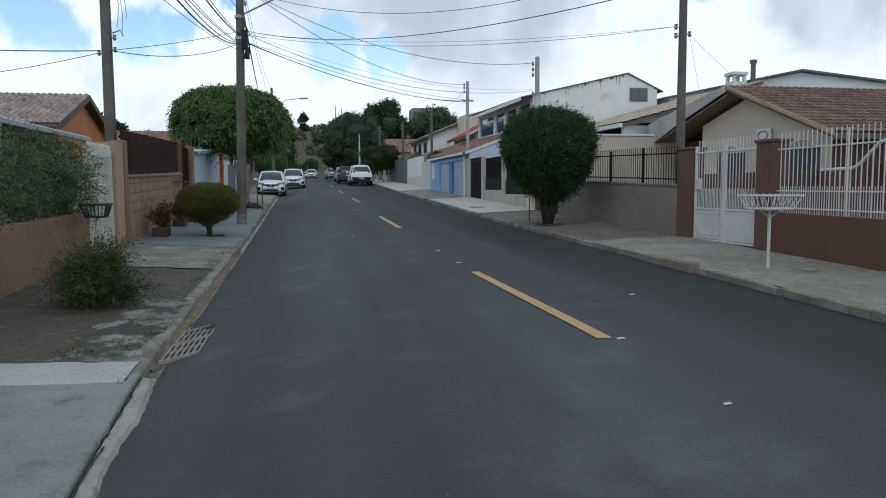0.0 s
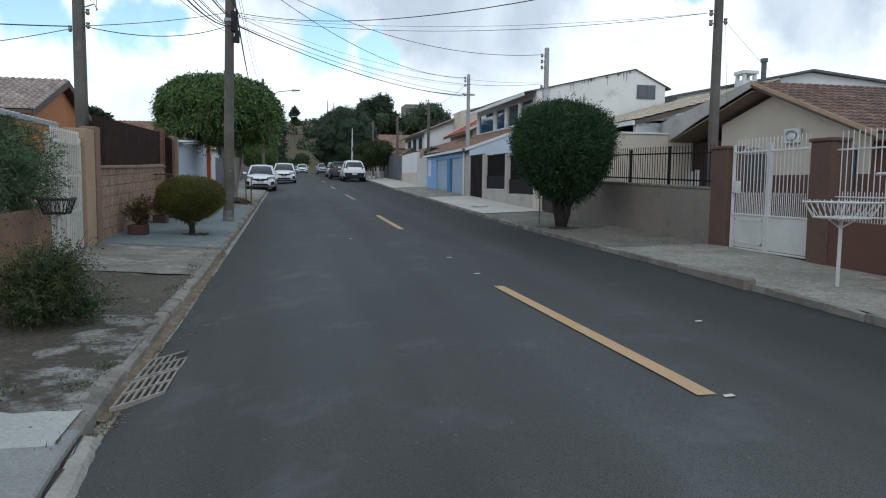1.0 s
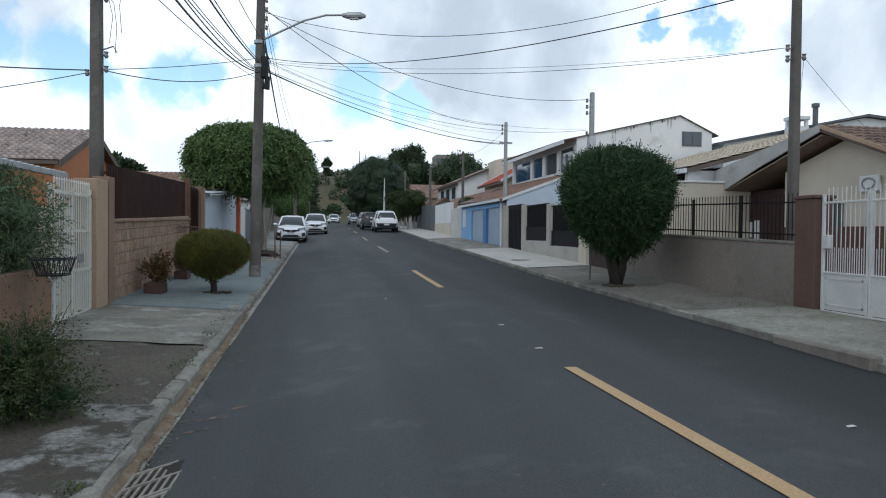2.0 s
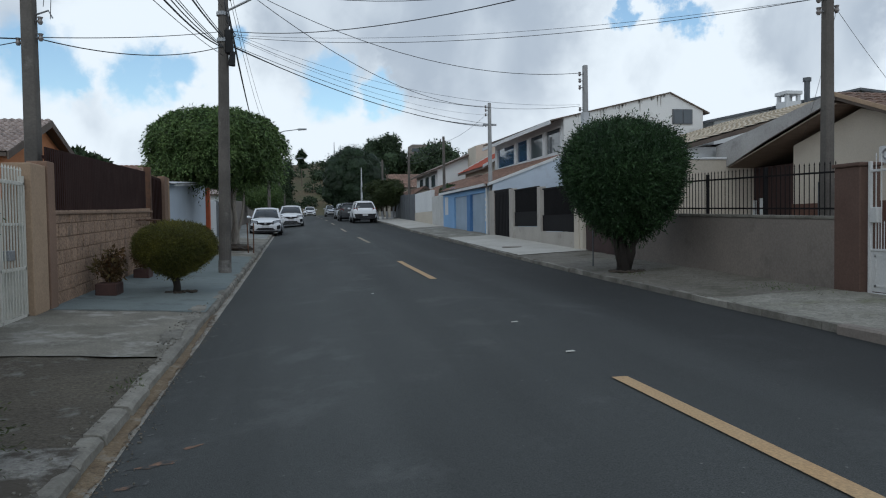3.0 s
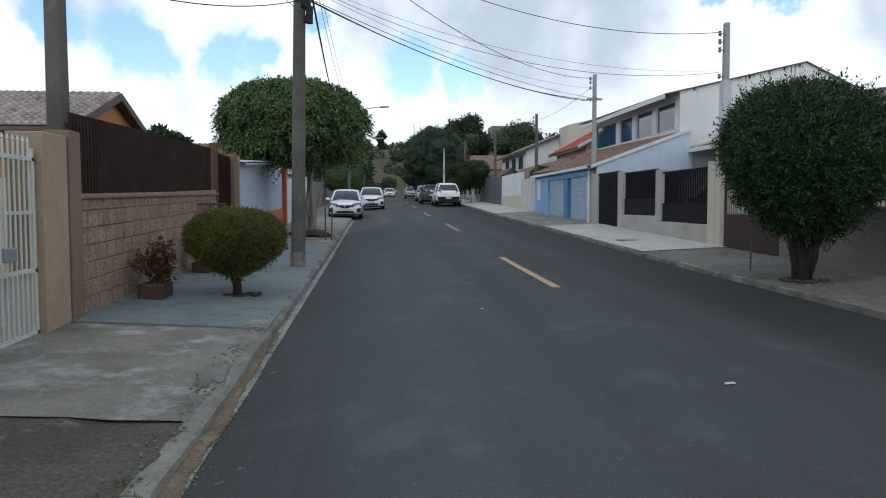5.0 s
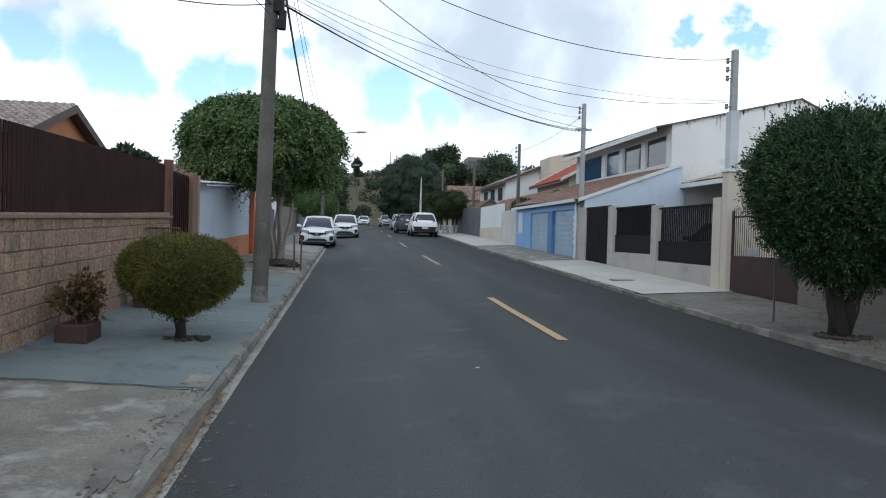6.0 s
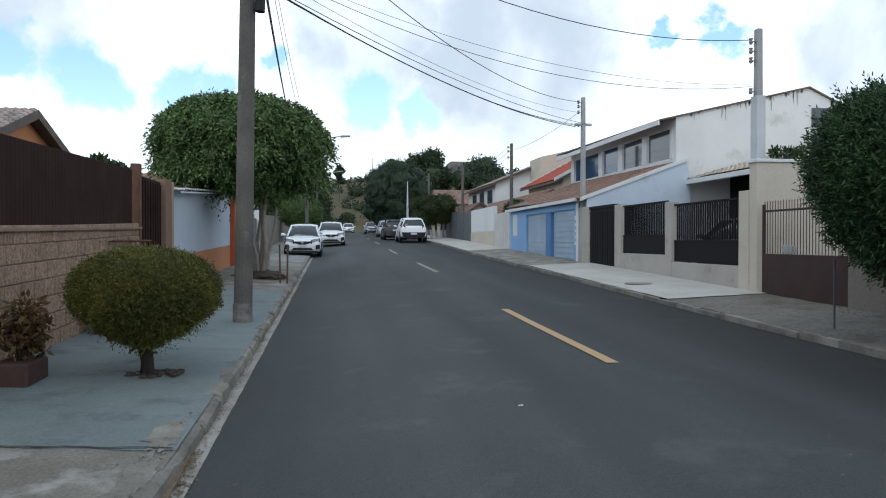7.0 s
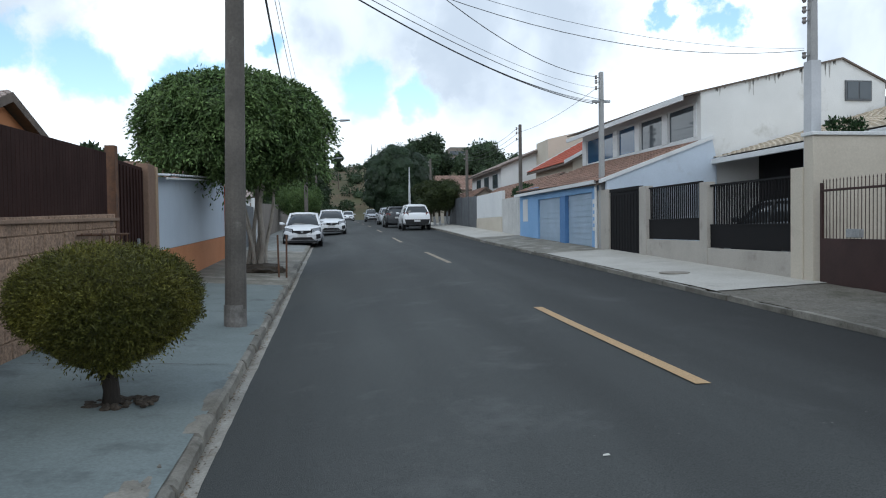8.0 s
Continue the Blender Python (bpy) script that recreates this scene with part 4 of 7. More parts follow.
part("orange_post", boxed((-3.95, -3.70, 37.4, 37.75, 0.7, 3.5)), mat("red orange post paint", (0.55, 0.13, 0.05), (0.48, 0.11, 0.045), 0.8), front, "red orange painted post", 0.01)
part("end_wall", boxed((-4.15, -3.87, 37.75, 41.5, 0.7, 3.05)), WHITE, front, "white end wall", 0.01)
g2 = thing("far_gate", (-3.9, 44, gz(-3.9, 44)), "dark grey sheet gate with white post", "gate")
part("leaf", boxed((-3.96, -3.9, 41.7, 46.5, 1.3, 3.1)), GREYMETAL, g2, bevel=0.01)
part("post", boxed((-4.0, -3.78, 46.5, 46.8, 1.2, 3.5)), WHITE, g2, "white post", 0.01)
wall("wall_3", -4.1, -3.88, 46.9, 80, (3.3, 4.2), GREYWALL, "far grey rendered street wall")

gwall = thing("wall_10", (-6.6, 20.9, gz(-6.6, 20.9)), "beige rendered yard wall seen through the gate", "wall", kind="structure")
part("body", boxed((-9.5, -4.1, 20.8, 21.0, 0.3, 2.45)), BEIGE, gwall, bevel=0.01)

awning = thing("awning", (-6.2, 14.4, 2.95), "grey corrugated sheet awning behind the gate", "awning")
bm = bmesh.new()
for k in range(44):
    y = 11.6 + 0.115 * k
    h0, h1 = 0.022 * (k % 2), 0.022 * ((k + 1) % 2)
    prism(bm, [(-8.2, y, 3.10 + h0), (-8.2, y + 0.115, 3.10 + h1), (-8.2, y + 0.115, 3.11 + h1), (-8.2, y, 3.11 + h0)], (3.9, 0, -0.22))
part("sheet", bm, SHEET, awning)
part("gutter_beam", boxed((-4.35, -4.27, 11.6, 16.6, 2.80, 2.89)), GALV, awning, bevel=0.01)
for y in (11.8, 16.4):
    part("post", boxed((-4.36, -4.28, y, y + 0.08, 0.3, 2.82)), GALV, awning, bevel=0.006)

# orange house: ridge square to the street, gable end towards it
oh = thing("orange_house", (-13, 34.5, gz(-13, 34.5)), "orange rendered house with grey brown tiled gable roof", "house")
bm = bmesh.new()
prism(bm, [(-9.25, 30.7, 0.6), (-9.25, 38.4, 0.6), (-9.25, 38.4, 4.3), (-9.25, 34.5, 5.62), (-9.25, 30.7, 4.3)], (-9, 0, 0))
part("wall", bm, ORANGE, oh)
for s, ye in ((-1, 30.2), (1, 39.4)):
    ze = 4.28 if s < 0 else 4.05
    bm = bmesh.new()
    slab(bm, (-8.95, ye, ze), (-20, ye, ze), (-20, 34.5, 5.84), (-8.95, 34.5, 5.84), 0.12)
    roof = part("roof", bm, SOFFIT, oh, "dark roof underside")
    tiles("tiles", (-8.9, ye, ze + 0.01), (-20, ye, ze + 0.01), (-20, 34.5, 5.86), (-8.9, 34.5, 5.86), TILE_GREY, oh, 46, 14, 0.085)
    bm = bmesh.new()
    prism(bm, [(-8.93, ye, ze + 0.03), (-8.93, 34.5, 5.88), (-8.93, 34.5, 5.62), (-8.93, ye, ze - 0.22)], (0.05, 0, 0))
    part("bargeboard", bm, SOFFIT, oh, "dark brown bargeboard")
fh = thing("tiled_house", (-12, 52, gz(-12, 52)), "low house with a clay tile roof behind the walls", "house")
part("wall", boxed((-17, -8, 47, 57, 1.0, 4.0)), WHITE, fh)
bm = bmesh.new()
slab(bm, (-7.4, 46.4, 4.0), (-17.6, 46.4, 4.0), (-17.6, 52, 5.6), (-7.4, 52, 5.6), 0.12)
slab(bm, (-7.4, 57.6, 4.0), (-17.6, 57.6, 4.0), (-17.6, 52, 5.59), (-7.4, 52, 5.59), 0.12)
part("roof", bm, SOFFIT, fh)
tiles("tiles", (-7.4, 46.4, 4.01), (-17.6, 46.4, 4.01), (-17.6, 52, 5.61), (-7.4, 52, 5.61), TILE_CLAY, fh, 36, 12)

# ---- right side of the street ----
W = 8.25
rw = thing("wall_4", (W, 6, gz(W, 6)), "low red brown rendered wall carrying a white fence", "wall", kind="structure")
bm = bmesh.new()
prism(bm, [(W, -10, -0.3), (W, 11.75, 0.3), (W, 11.75, 1.36), (W, -10, 1.16)], (0.16, 0, 0))
part("body", bm, REDBROWN, rw, bevel=0.01)
for name, y0, y1 in (("pillar_right", 11.72, 12.2), ("pillar_gate", 14.52, 15.06)):
    p = thing(name, (W, y0, gz(W, y0)), "dark brown painted gate pillar", "pillar", kind="structure")
    part("shaft", boxed((W - 0.03, W + 0.33, y0, y1, 0.3, 2.60)), PILLAR, p, bevel=0.012)
    part("cap", boxed((W - 0.06, W + 0.36, y0 - 0.03, y1 + 0.03, 2.60, 2.66)), PILLAR, p, bevel=0.012)

gw = thing("gate_right", (W + 0.1, 13.35, gz(W, 13.3)), "white metal double gate with pointed bars, sheet base", "gate")
part("frame", boxed(*[(W + 0.06, W + 0.11, y, y + 0.05, 0.68, 2.66) for y in (12.24, 13.33, 13.39, 14.42)],
                    *[(W + 0.065, W + 0.105, 12.24, 14.47, z, z + 0.035) for z in (0.68, 1.33, 2.5)]), WHITEMETAL, gw, bevel=0.006)
part("sheet_panel", boxed((W + 0.08, W + 0.095, 12.29, 14.42, 0.73, 1.33)), WHITEMETAL, gw)
part("panel_moulding", boxed((W + 0.072, W + 0.08, 13.5, 14.35, 0.80, 0.83), (W + 0.072, W + 0.08, 13.5, 14.35, 1.24, 1.27),
                             (W + 0.072, W + 0.08, 13.5, 13.53, 0.80, 1.27), (W + 0.072, W + 0.08, 14.32, 14.35, 0.80, 1.27)), WHITEMETAL, gw)
spike_bar("bar", 0.0085, 1.42, [(W + 0.085, 12.36 + 0.104 * k, 1.36) for k in range(20)], WHITEMETAL, gw)
spike_bar("short_bar", 0.007, 0.42, [(W + 0.085, 12.41 + 0.104 * k, 1.36) for k in range(19)], WHITEMETAL, gw, 0.04)
part("lock_box", boxed((W + 0.03, W + 0.13, 14.26, 14.40, 1.75, 1.98)), WHITEMETAL, gw, "white lock box", 0.01)

wf = thing("white_fence", (W + 0.08, 8, 1.3), "white metal fence of pointed bars on the wall", "fence")
part("rail", boxed((W + 0.066, W + 0.094, 1.0, 11.72, 1.42, 1.445), (W + 0.066, W + 0.094, 1.0, 11.72, 1.72, 1.742), (W + 0.066, W + 0.094, 1.0, 11.72, 2.45, 2.475)), WHITEMETAL, wf, bevel=0.005)
spike_bar("bar", 0.0085, 1.42, [(W + 0.08, 1.1 + 0.112 * k, 1.34) for k in range(95)], WHITEMETAL, wf)
spike_bar("short_bar", 0.006, 0.48, [(W + 0.08, 1.155 + 0.112 * k, 1.34) for k in range(94)], WHITEMETAL, wf, 0.04)
for y in (10.0, 6.5):
    part("post", boxed((W + 0.064, W + 0.096, y, y + 0.026, 1.3, 2.72)), WHITEMETAL, wf, bevel=0.006)
swoop = thing("curved_rail", (10.2, 11.4, gz(10, 11)), "white curved metal stair rail behind the fence", "rail")


def swoop_top(y):
    u = min(1.0, max(0.0, (12.05 - y) / 0.85))
    return 2.12 + 0.46 * u * u * (3 - 2 * u) + 0.03 * max(0.0, 12.8 - y)


bm = bmesh.new()
tube(bm, [(10.1, 12.85 - 0.06 * k, swoop_top(12.85 - 0.06 * k)) for k in range(46)], 0.032, 8)
part("handrail", bm, WHITEMETAL, swoop, smooth=True)
for k in range(9):
    y = 12.6 - 0.27 * k
    bm = bmesh.new()
    tube(bm, [(10.1, y, 0.7), (10.1, y, swoop_top(y))], 0.012, 6)
    part("baluster", bm, WHITEMETAL, swoop)

gr = wall("wall_5", W, W + 0.16, 15.06, 22.75, (1.80, 1.98), GREYWALL, "stained grey rendered wall under a black fence", 0.015, KERB)
bf = thing("black_fence", (W + 0.08, 18.9, 1.9), "black metal railing with pointed bars on the wall", "fence")
bm = bmesh.new()
for z in (0.12, 0.70):
    prism(bm, [(W + 0.06, 15.06, 1.84 + z), (W + 0.06, 22.7, 2.02 + z), (W + 0.06, 22.7, 2.05 + z), (W + 0.06, 15.06, 1.87 + z)], (0.03, 0, 0))
part("rail", bm, BLACKMETAL, bf)
spike_bar("bar", 0.0085, 0.88, [(W + 0.075, 15.15 + 0.122 * k, 1.855 + 0.0236 * 0.122 * k) for k in range(62)], BLACKMETAL, bf, 0.05)
for y in (16.9, 18.8, 20.7):
    part("post", boxed((W + 0.05, W + 0.10, y, y + 0.05, 1.85, 2.76)), BLACKMETAL, bf)

g3 = thing("maroon_gate", (W + 0.1, 24.1, gz(W, 24)), "maroon sheet gate with pale pointed bars above", "gate")
part("sheet_panel", boxed((W + 0.06, W + 0.10, 22.8, 25.32, 0.92, 1.78)), BROWNMETAL, g3, bevel=0.01)
part("frame", boxed((W + 0.055, W + 0.105, 22.78, 22.84, 0.9, 2.78), (W + 0.055, W + 0.105, 25.28, 25.34, 0.9, 2.78), (W + 0.055, W + 0.105, 22.8, 25.32, 2.62, 2.66)), BROWNMETAL, g3, bevel=0.005)
spike_bar("bar", 0.0075, 1.08, [(W + 0.08, 22.9 + 0.088 * k, 1.77) for k in range(28)], BROWNMETAL, g3, 0.05)
part("lock_box", boxed((W + 0.02, W + 0.12, 24.3, 24.62, 1.80, 1.95)), GALV, g3, "grey lock box", 0.01)

sw = thing("wall_6", (W, 25.6, gz(W, 25.6)), "cream rendered boundary wall square to the street", "wall", kind="structure")
part("body", boxed((W, 17.0, 25.45, 25.72, 0.5, 3.66)), BEIGE, sw, bevel=0.01)
part("coping", boxed((W - 0.04, 17.0, 25.41, 25.76, 3.66, 3.73)), WHITE, sw, bevel=0.01)
part("front_end", boxed((W - 0.03, W + 0.3, 25.72, 26.08, 0.5, 3.10)), BEIGE, sw, "cream end pier", 0.012)

# front of the white house lot: piers, low walls, black bar panels, black door
fl = thing("wall_7", (W, 30, gz(W, 30)), "pale rendered piers and low walls with bar panels", "wall", kind="structure")
for y0, y1, top in ((29.26, 29.62, 3.06), (32.62, 33.1, 3.16), (35.44, 36.4, 3.22)):
    part("pier", boxed((W - 0.015, W + 0.2, y0, y1, 0.6, top)), SANDWALL, fl, bevel=0.012)
for y0, y1, z in ((26.08, 29.26, 1.50), (29.62, 32.62, 1.66)):
    part("low_wall", boxed((W, W + 0.16, y0, y1, 0.6, z)), SANDWALL, fl, bevel=0.01)
for y0, y1, z0, z1 in ((26.12, 29.25, 1.52, 3.0), (29.64, 32.60, 1.68, 3.12)):
    bp = thing("bar_panel", (W + 0.1, (y0 + y1) / 2, z0), "black bar panel with sheet base, open between bars", "fence", group="black bar panels")
    part("sheet_base", boxed((W + 0.07, W + 0.10, y0, y1, z0, z0 + 0.52)), BLACKMETAL, bp)
    part("rail", boxed((W + 0.06, W + 0.11, y0, y1, z1 - 0.06, z1 - 0.015), (W + 0.06, W + 0.11, y0, y1, z0 + 0.5, z0 + 0.54)), BLACKMETAL, bp)
    n = int((y1 - y0) / 0.108)
    spike_bar("bar", 0.021, z1 - z0 - 0.52, [(W + 0.085, y0 + 0.06 + 0.108 * k, z0 + 0.5) for k in range(n)], BLACKMETAL, bp, 0.05)
bd = thing("black_door", (W + 0.08, 34.3, gz(W, 34.3)), "black sheet metal pedestrian door", "door")
part("leaf", boxed((W + 0.05, W + 0.10, 33.2, 35.42, 1.24, 3.1)), BLACKMETAL, bd, bevel=0.008)
pieces("rib", (0.02, 0.03, 1.7), [(W + 0.045, 33.4 + 0.22 * k, 1.3) for k in range(10)], BLACKMETAL, bd, 0.004)
part("lintel", boxed((W + 0.02, W + 0.16, 33.18, 35.44, 3.1, 3.2)), BLACKMETAL, bd)

# white two-storey house
wh = thing("white_house", (13, 40, gz(13, 40)), "white two storey house, streaked gable, upper window band", "house")
bm = bmesh.new()
prism(bm, [(11.7, 35.9, 0.8), (18.4, 35.9, 0.8), (18.4, 35.9, 6.82), (16.75, 35.9, 7.61), (11.62, 35.9, 6.42)], (0, 0.25, 0))
part("gable_wall", bm, STREAKED, wh)
part("upper_sill_wall", boxed((11.62, 11.8, 36.15, 47.4, 3.8, 4.98)), WHITE, wh)
part("upper_head_wall", boxed((11.62, 11.8, 36.15, 47.4, 6.12, 6.43)), WHITE, wh)
part("back_wall", boxed((18.15, 18.4, 36.15, 47.4, 0.8, 6.6)), WHITE, wh)
part("far_wall", boxed((11.7, 18.4, 47.4, 47.6, 0.8, 6.6)), WHITE, wh)
part("inner_floor", boxed((11.8, 18.15, 36.15, 47.4, 3.7, 3.8)), CONCRETE, wh)
spans = ((36.35, 38.3), (38.75, 40.75), (41.2, 43.0), (43.5, 46.9))
for a, b in zip((36.15,) + tuple(s[1] for s in spans), tuple(s[0] for s in spans) + (47.4,)):
    part("mullion_pier", boxed((11.60, 11.8, a, b, 4.98, 6.12)), WHITE, wh, bevel=0.008)
for k, (a, b) in enumerate(spans):
    win = part("window", boxed((11.66, 11.72, a, b, 4.98, 5.02), (11.66, 11.72, a, b, 6.08, 6.12), (11.66, 11.72, a, a + 0.05, 5.02, 6.08), (11.66, 11.72, b - 0.05, b, 5.02, 6.08)), WHITE, wh, "white framed upper window")
    part("pane", boxed((11.685, 11.695, a + 0.05, b - 0.05, 5.02, 6.08)), BLUEPANE if k >= 2 else PANE, win)
bm = bmesh.new()
slab(bm, (11.0, 35.82, 6.33), (11.0, 47.9, 6.48), (16.75, 47.9, 7.72), (16.75, 35.82, 7.66), 0.06)
slab(bm, (18.7, 35.82, 6.75), (18.7, 47.9, 6.75), (16.75, 47.9, 7.71), (16.75, 35.82, 7.65), 0.06)
part("roof", bm, SOFFIT, wh, "dark thin roof edge")
part("eave_fascia", boxed((10.96, 11.02, 35.9, 47.9, 6.14, 6.32)), WHITE, wh, "white eave fascia")
gwin = part("gable_window", boxed((16.86, 17.84, 35.84, 35.9, 6.2, 6.88)), GREYMETAL, wh, "small dark gable window")
part("pane", boxed((16.92, 17.32, 35.825, 35.84, 6.26, 6.82), (17.38, 17.78, 35.825, 35.84, 6.26, 6.82)), PANE, gwin)
streak_rnd = random.Random(3)
for k in range(34):
    x = 12.0 + 4.6 * streak_rnd.random() ** 0.8
    z1 = 6.42 + (x - 11.62) * 0.232
    w, h = streak_rnd.uniform(0.025, 0.10), streak_rnd.choice((0.08, 0.14, 0.2, 0.3, 0.55))
    pts = [(x, z1), (x + w, z1 + w * 0.25)]
    for q in (0.9, 0.66, 0.4, 0.15):
        pts.append((x + w * q, z1 - h * streak_rnd.uniform(0.35, 1.0)))
    bm = bmesh.new()
    prism(bm, [(a, 35.893, b) for a, b in pts], (0, 0.006, 0))
    part("rain_streak", bm, SOOT, wh)

# lean-to garage front of the white house, with clay tiles and a pale blue side wall
bm = bmesh.new()
prism(bm, [(8.3, 35.75, 0.8), (12.1, 35.75, 0.8), (12.1, 35.75, 4.2), (11.95, 35.75, 4.85), (8.3, 35.75, 3.5)], (0, 0.14, 0))
part("side_wall", bm, PALEBLUE, wh, "pale blue side wall")
bm = bmesh.new()
prism(bm, [(8.1, 35.7, 3.44), (12.0, 35.7, 4.87), (12.0, 35.7, 4.99), (8.1, 35.7, 3.56)], (0, 0.22, 0))
part("verge", bm, WHITE, wh, "white sloping verge")
bm = bmesh.new()
slab(bm, (8.1, 35.95, 3.48), (8.1, 46.5, 3.62), (11.62, 46.5, 4.9), (11.62, 35.95, 4.8), 0.10)
part("lean_to_roof", bm, SOFFIT, wh)
tiles("tiles", (8.05, 35.95, 3.49), (8.05, 46.5, 3.63), (11.6, 46.5, 4.91), (11.6, 35.95, 4.81), TILE_CLAY, wh, 44, 11)

# sand coloured roof behind the piers
sr = thing("sand_roof_house", (15, 31, gz(15, 31)), "low house under a sand coloured tile roof", "house")
bm = bmesh.new()
slab(bm, (12.05, 26.2, 4.2), (12.05, 35.8, 4.2), (15.5, 35.8, 5.16), (15.5, 24.6, 5.16), 0.14)
slab(bm, (15.5, 24.6, 5.16), (15.5, 35.8, 5.16), (19.5, 35.8, 6.26), (19.5, 28.5, 6.26), 0.14)
part("roof", bm, SOFFIT, sr, "dark roof underside")
tiles("tiles", (12.0, 26.2, 4.22), (12.0, 35.8, 4.22), (15.5, 35.8, 5.18), (15.5, 24.6, 5.18), TILE_SAND, sr, 36, 11, 0.03)
tiles("tiles", (15.5, 24.6, 5.18), (15.5, 35.8, 5.18), (19.5, 35.8, 6.28), (19.5, 28.5, 6.28), TILE_SAND, sr, 36, 12, 0.03)
part("gutter", boxed((11.92, 12.04, 26.2, 35.8, 4.04, 4.2)), WHITE, sr, "white eave gutter", 0.01)
part("wall", boxed((13.6, 19.3, 27.5, 35.7, 0.8, 4.35)), SANDWALL, sr)
part("end_wall", boxed((12.12, 13.6, 26.3, 26.5, 0.8, 4.14)), WHITE, sr, "white corner wall")
# flat black panel; the garage's unlit depth is put into its colour
part("garage_opening", boxed((13.55, 13.6, 26.6, 35.66, 0.95, 4.3)), BLACKMETAL, sr, "black panel in place of the unlit garage interior")

solid("yard_floor_2", sheet([8.46, 10, 12, 13.6], [25.75, 29, 32, 35.7], lambda x, y: gz(8.3, y) + 0.015), GREYWALL, "dark grey concrete yard floor of the white house", "floor", "structure")

# cream house: gable to the street, ridge square to it
ch = thing("cream_house", (16, 20.5, gz(16, 20)), "cream rendered bungalow with brown tiled gable roof", "house")
bm = bmesh.new()
prism(bm, [(13.6, 16.9, 0.5), (13.6, 23.2, 0.5), (13.6, 23.2, 3.85), (13.6, 20.7, 4.5), (13.6, 16.9, 3.3)], (0.2, 0, 0))
part("gable_wall", bm, BEIGE, ch)
part("side_wall", boxed((13.8, 25, 16.9, 17.1, 0.5, 3.3)), BEIGE, ch)
# the shade under the overhang is painted into this wall's dark colour
part("porch_back", boxed((15.6, 15.8, 23.2, 26.2, 0.5, 3.9)), SOFFIT, ch, "porch back wall, darkened for the porch's shade")
part("porch_side", boxed((13.8, 15.6, 23.0, 23.2, 0.5, 3.7)), BEIGE, ch)
AP, EL, ER = (20.85, 4.86), (26.0, 4.02), (16.1, 3.12)
for (ye, ze), material in ((EL, TILE_GREY), (ER, TILE_BROWN)):
    bm = bmesh.new()
    slab(bm, (13.0, ye, ze), (26, ye, ze), (26, AP[0], AP[1]), (13.0, AP[0], AP[1]), 0.14)
    part("roof", bm, SOFFIT, ch, "dark timber roof underside")
    tiles("tiles", (12.98, ye, ze + 0.01), (26, ye, ze + 0.01), (26, AP[0], AP[1] + 0.02), (12.98, AP[0], AP[1] + 0.02), material, ch, 52, 15)
bm = bmesh.new()
prism(bm, [(12.95, EL[0], 3.26), (12.95, 23.6, 4.0), (12.95, AP[0], AP[1] - 0.14), (12.95, AP[0], AP[1] + 0.06), (12.95, EL[0], 4.12)], (0.06, 0, 0))
part("fascia", bm, FASCIA, ch, "deep grey sloping fascia")
bm = bmesh.new()
slab(bm, (13.02, 26.0, 3.30), (16, 26.0, 3.30), (16, AP[0], AP[1] - 0.2), (13.02, AP[0], AP[1] - 0.2), 0.04)
part("soffit", bm, mat("weathered timber lining", (0.27, 0.215, 0.17), (0.20, 0.16, 0.13), 0.85, 2, 20, 0.3, stretch=(1, 4, 1)), ch, "weathered timber soffit")
part("eave_end", boxed((13.0, 16, 25.95, 26.02, 3.28, 4.0)), FASCIA, ch)
bm = bmesh.new()
prism(bm, [(12.95, ER[0], ER[1] - 0.06), (12.95, AP[0], AP[1] - 0.05), (12.95, AP[0], AP[1] + 0.05), (12.95, ER[0], ER[1] + 0.05)], (0.05, 0, 0))
part("bargeboard", bm, TAN, ch)
for y0, y1 in ((17.35, 18.65), (20.7, 22.1)):
    w = part("window", boxed((13.56, 13.6, y0, y1, 1.75, 2.85)), PANE, ch, "arched dark window behind bars")
    bm = bmesh.new()
    for k in range(9):
        yy = y0 + (y1 - y0) * k / 8
        tube(bm, [(13.52, yy, 1.7), (13.52, yy, 2.78 + 0.18 * math.sin(math.pi * k / 8))], 0.014, 5)
    part("bars", bm, GREYMETAL, w)
    bm = bmesh.new()
    tube(bm, [(13.53, y0 + (y1 - y0) * k / 10, 2.85 + 0.22 * math.sin(math.pi * k / 10)) for k in range(11)], 0.03, 6)
    part("arch_trim", bm, BEIGE, w)
# plinth colour carried up the side wall in place of the eave's shade
part("house_plinth", boxed((13.55, 13.6, 16.85, 23.2, 0.5, 2.22), (13.6, 25, 16.85, 16.9, 0.5, 3.0)), REDBROWN, ch, "red brown painted plinth, its side height standing for eave shade")
yd = thing("wall_9", (15, 10, gz(15, 10)), "red brown rendered yard wall behind the fence", "wall", kind="structure")
part("body", boxed((15.0, 15.2, -8, 16.85, 0.2, 2.35)), REDBROWN, yd)
solid("yard_floor", sheet([8.42, 11, 13.6, 15.0], [-8, 0, 8, 16.85, 23.0], lambda x, y: gz(8.3, y) + 0.01), mat("dark red yard tiles", (0.16, 0.075, 0.055), (0.12, 0.06, 0.045), 0.7, 1.5, 20, 0.2), "dark red tiled yard floor", "floor", "structure")
pq = part("plaque", boxed((13.5, 13.58, 19.35, 20.05, 3.08, 3.5)), WHITE, ch, "white moulded relief plaque", 0.03)
bm = bmesh.new()
tube(bm, [(13.49, 19.7 + 0.22 * math.cos(a), 3.30 + 0.13 * math.sin(a)) for a in (2 * math.pi * k / 14 for k in range(15))], 0.025, 6)
part("ring", bm, GALV, pq)
pt = thing("porch_clutter", (14.2, 24.4, gz(14, 24)), "dark maroon sheet filling the shaded porch, with hanging cloths", "screen")
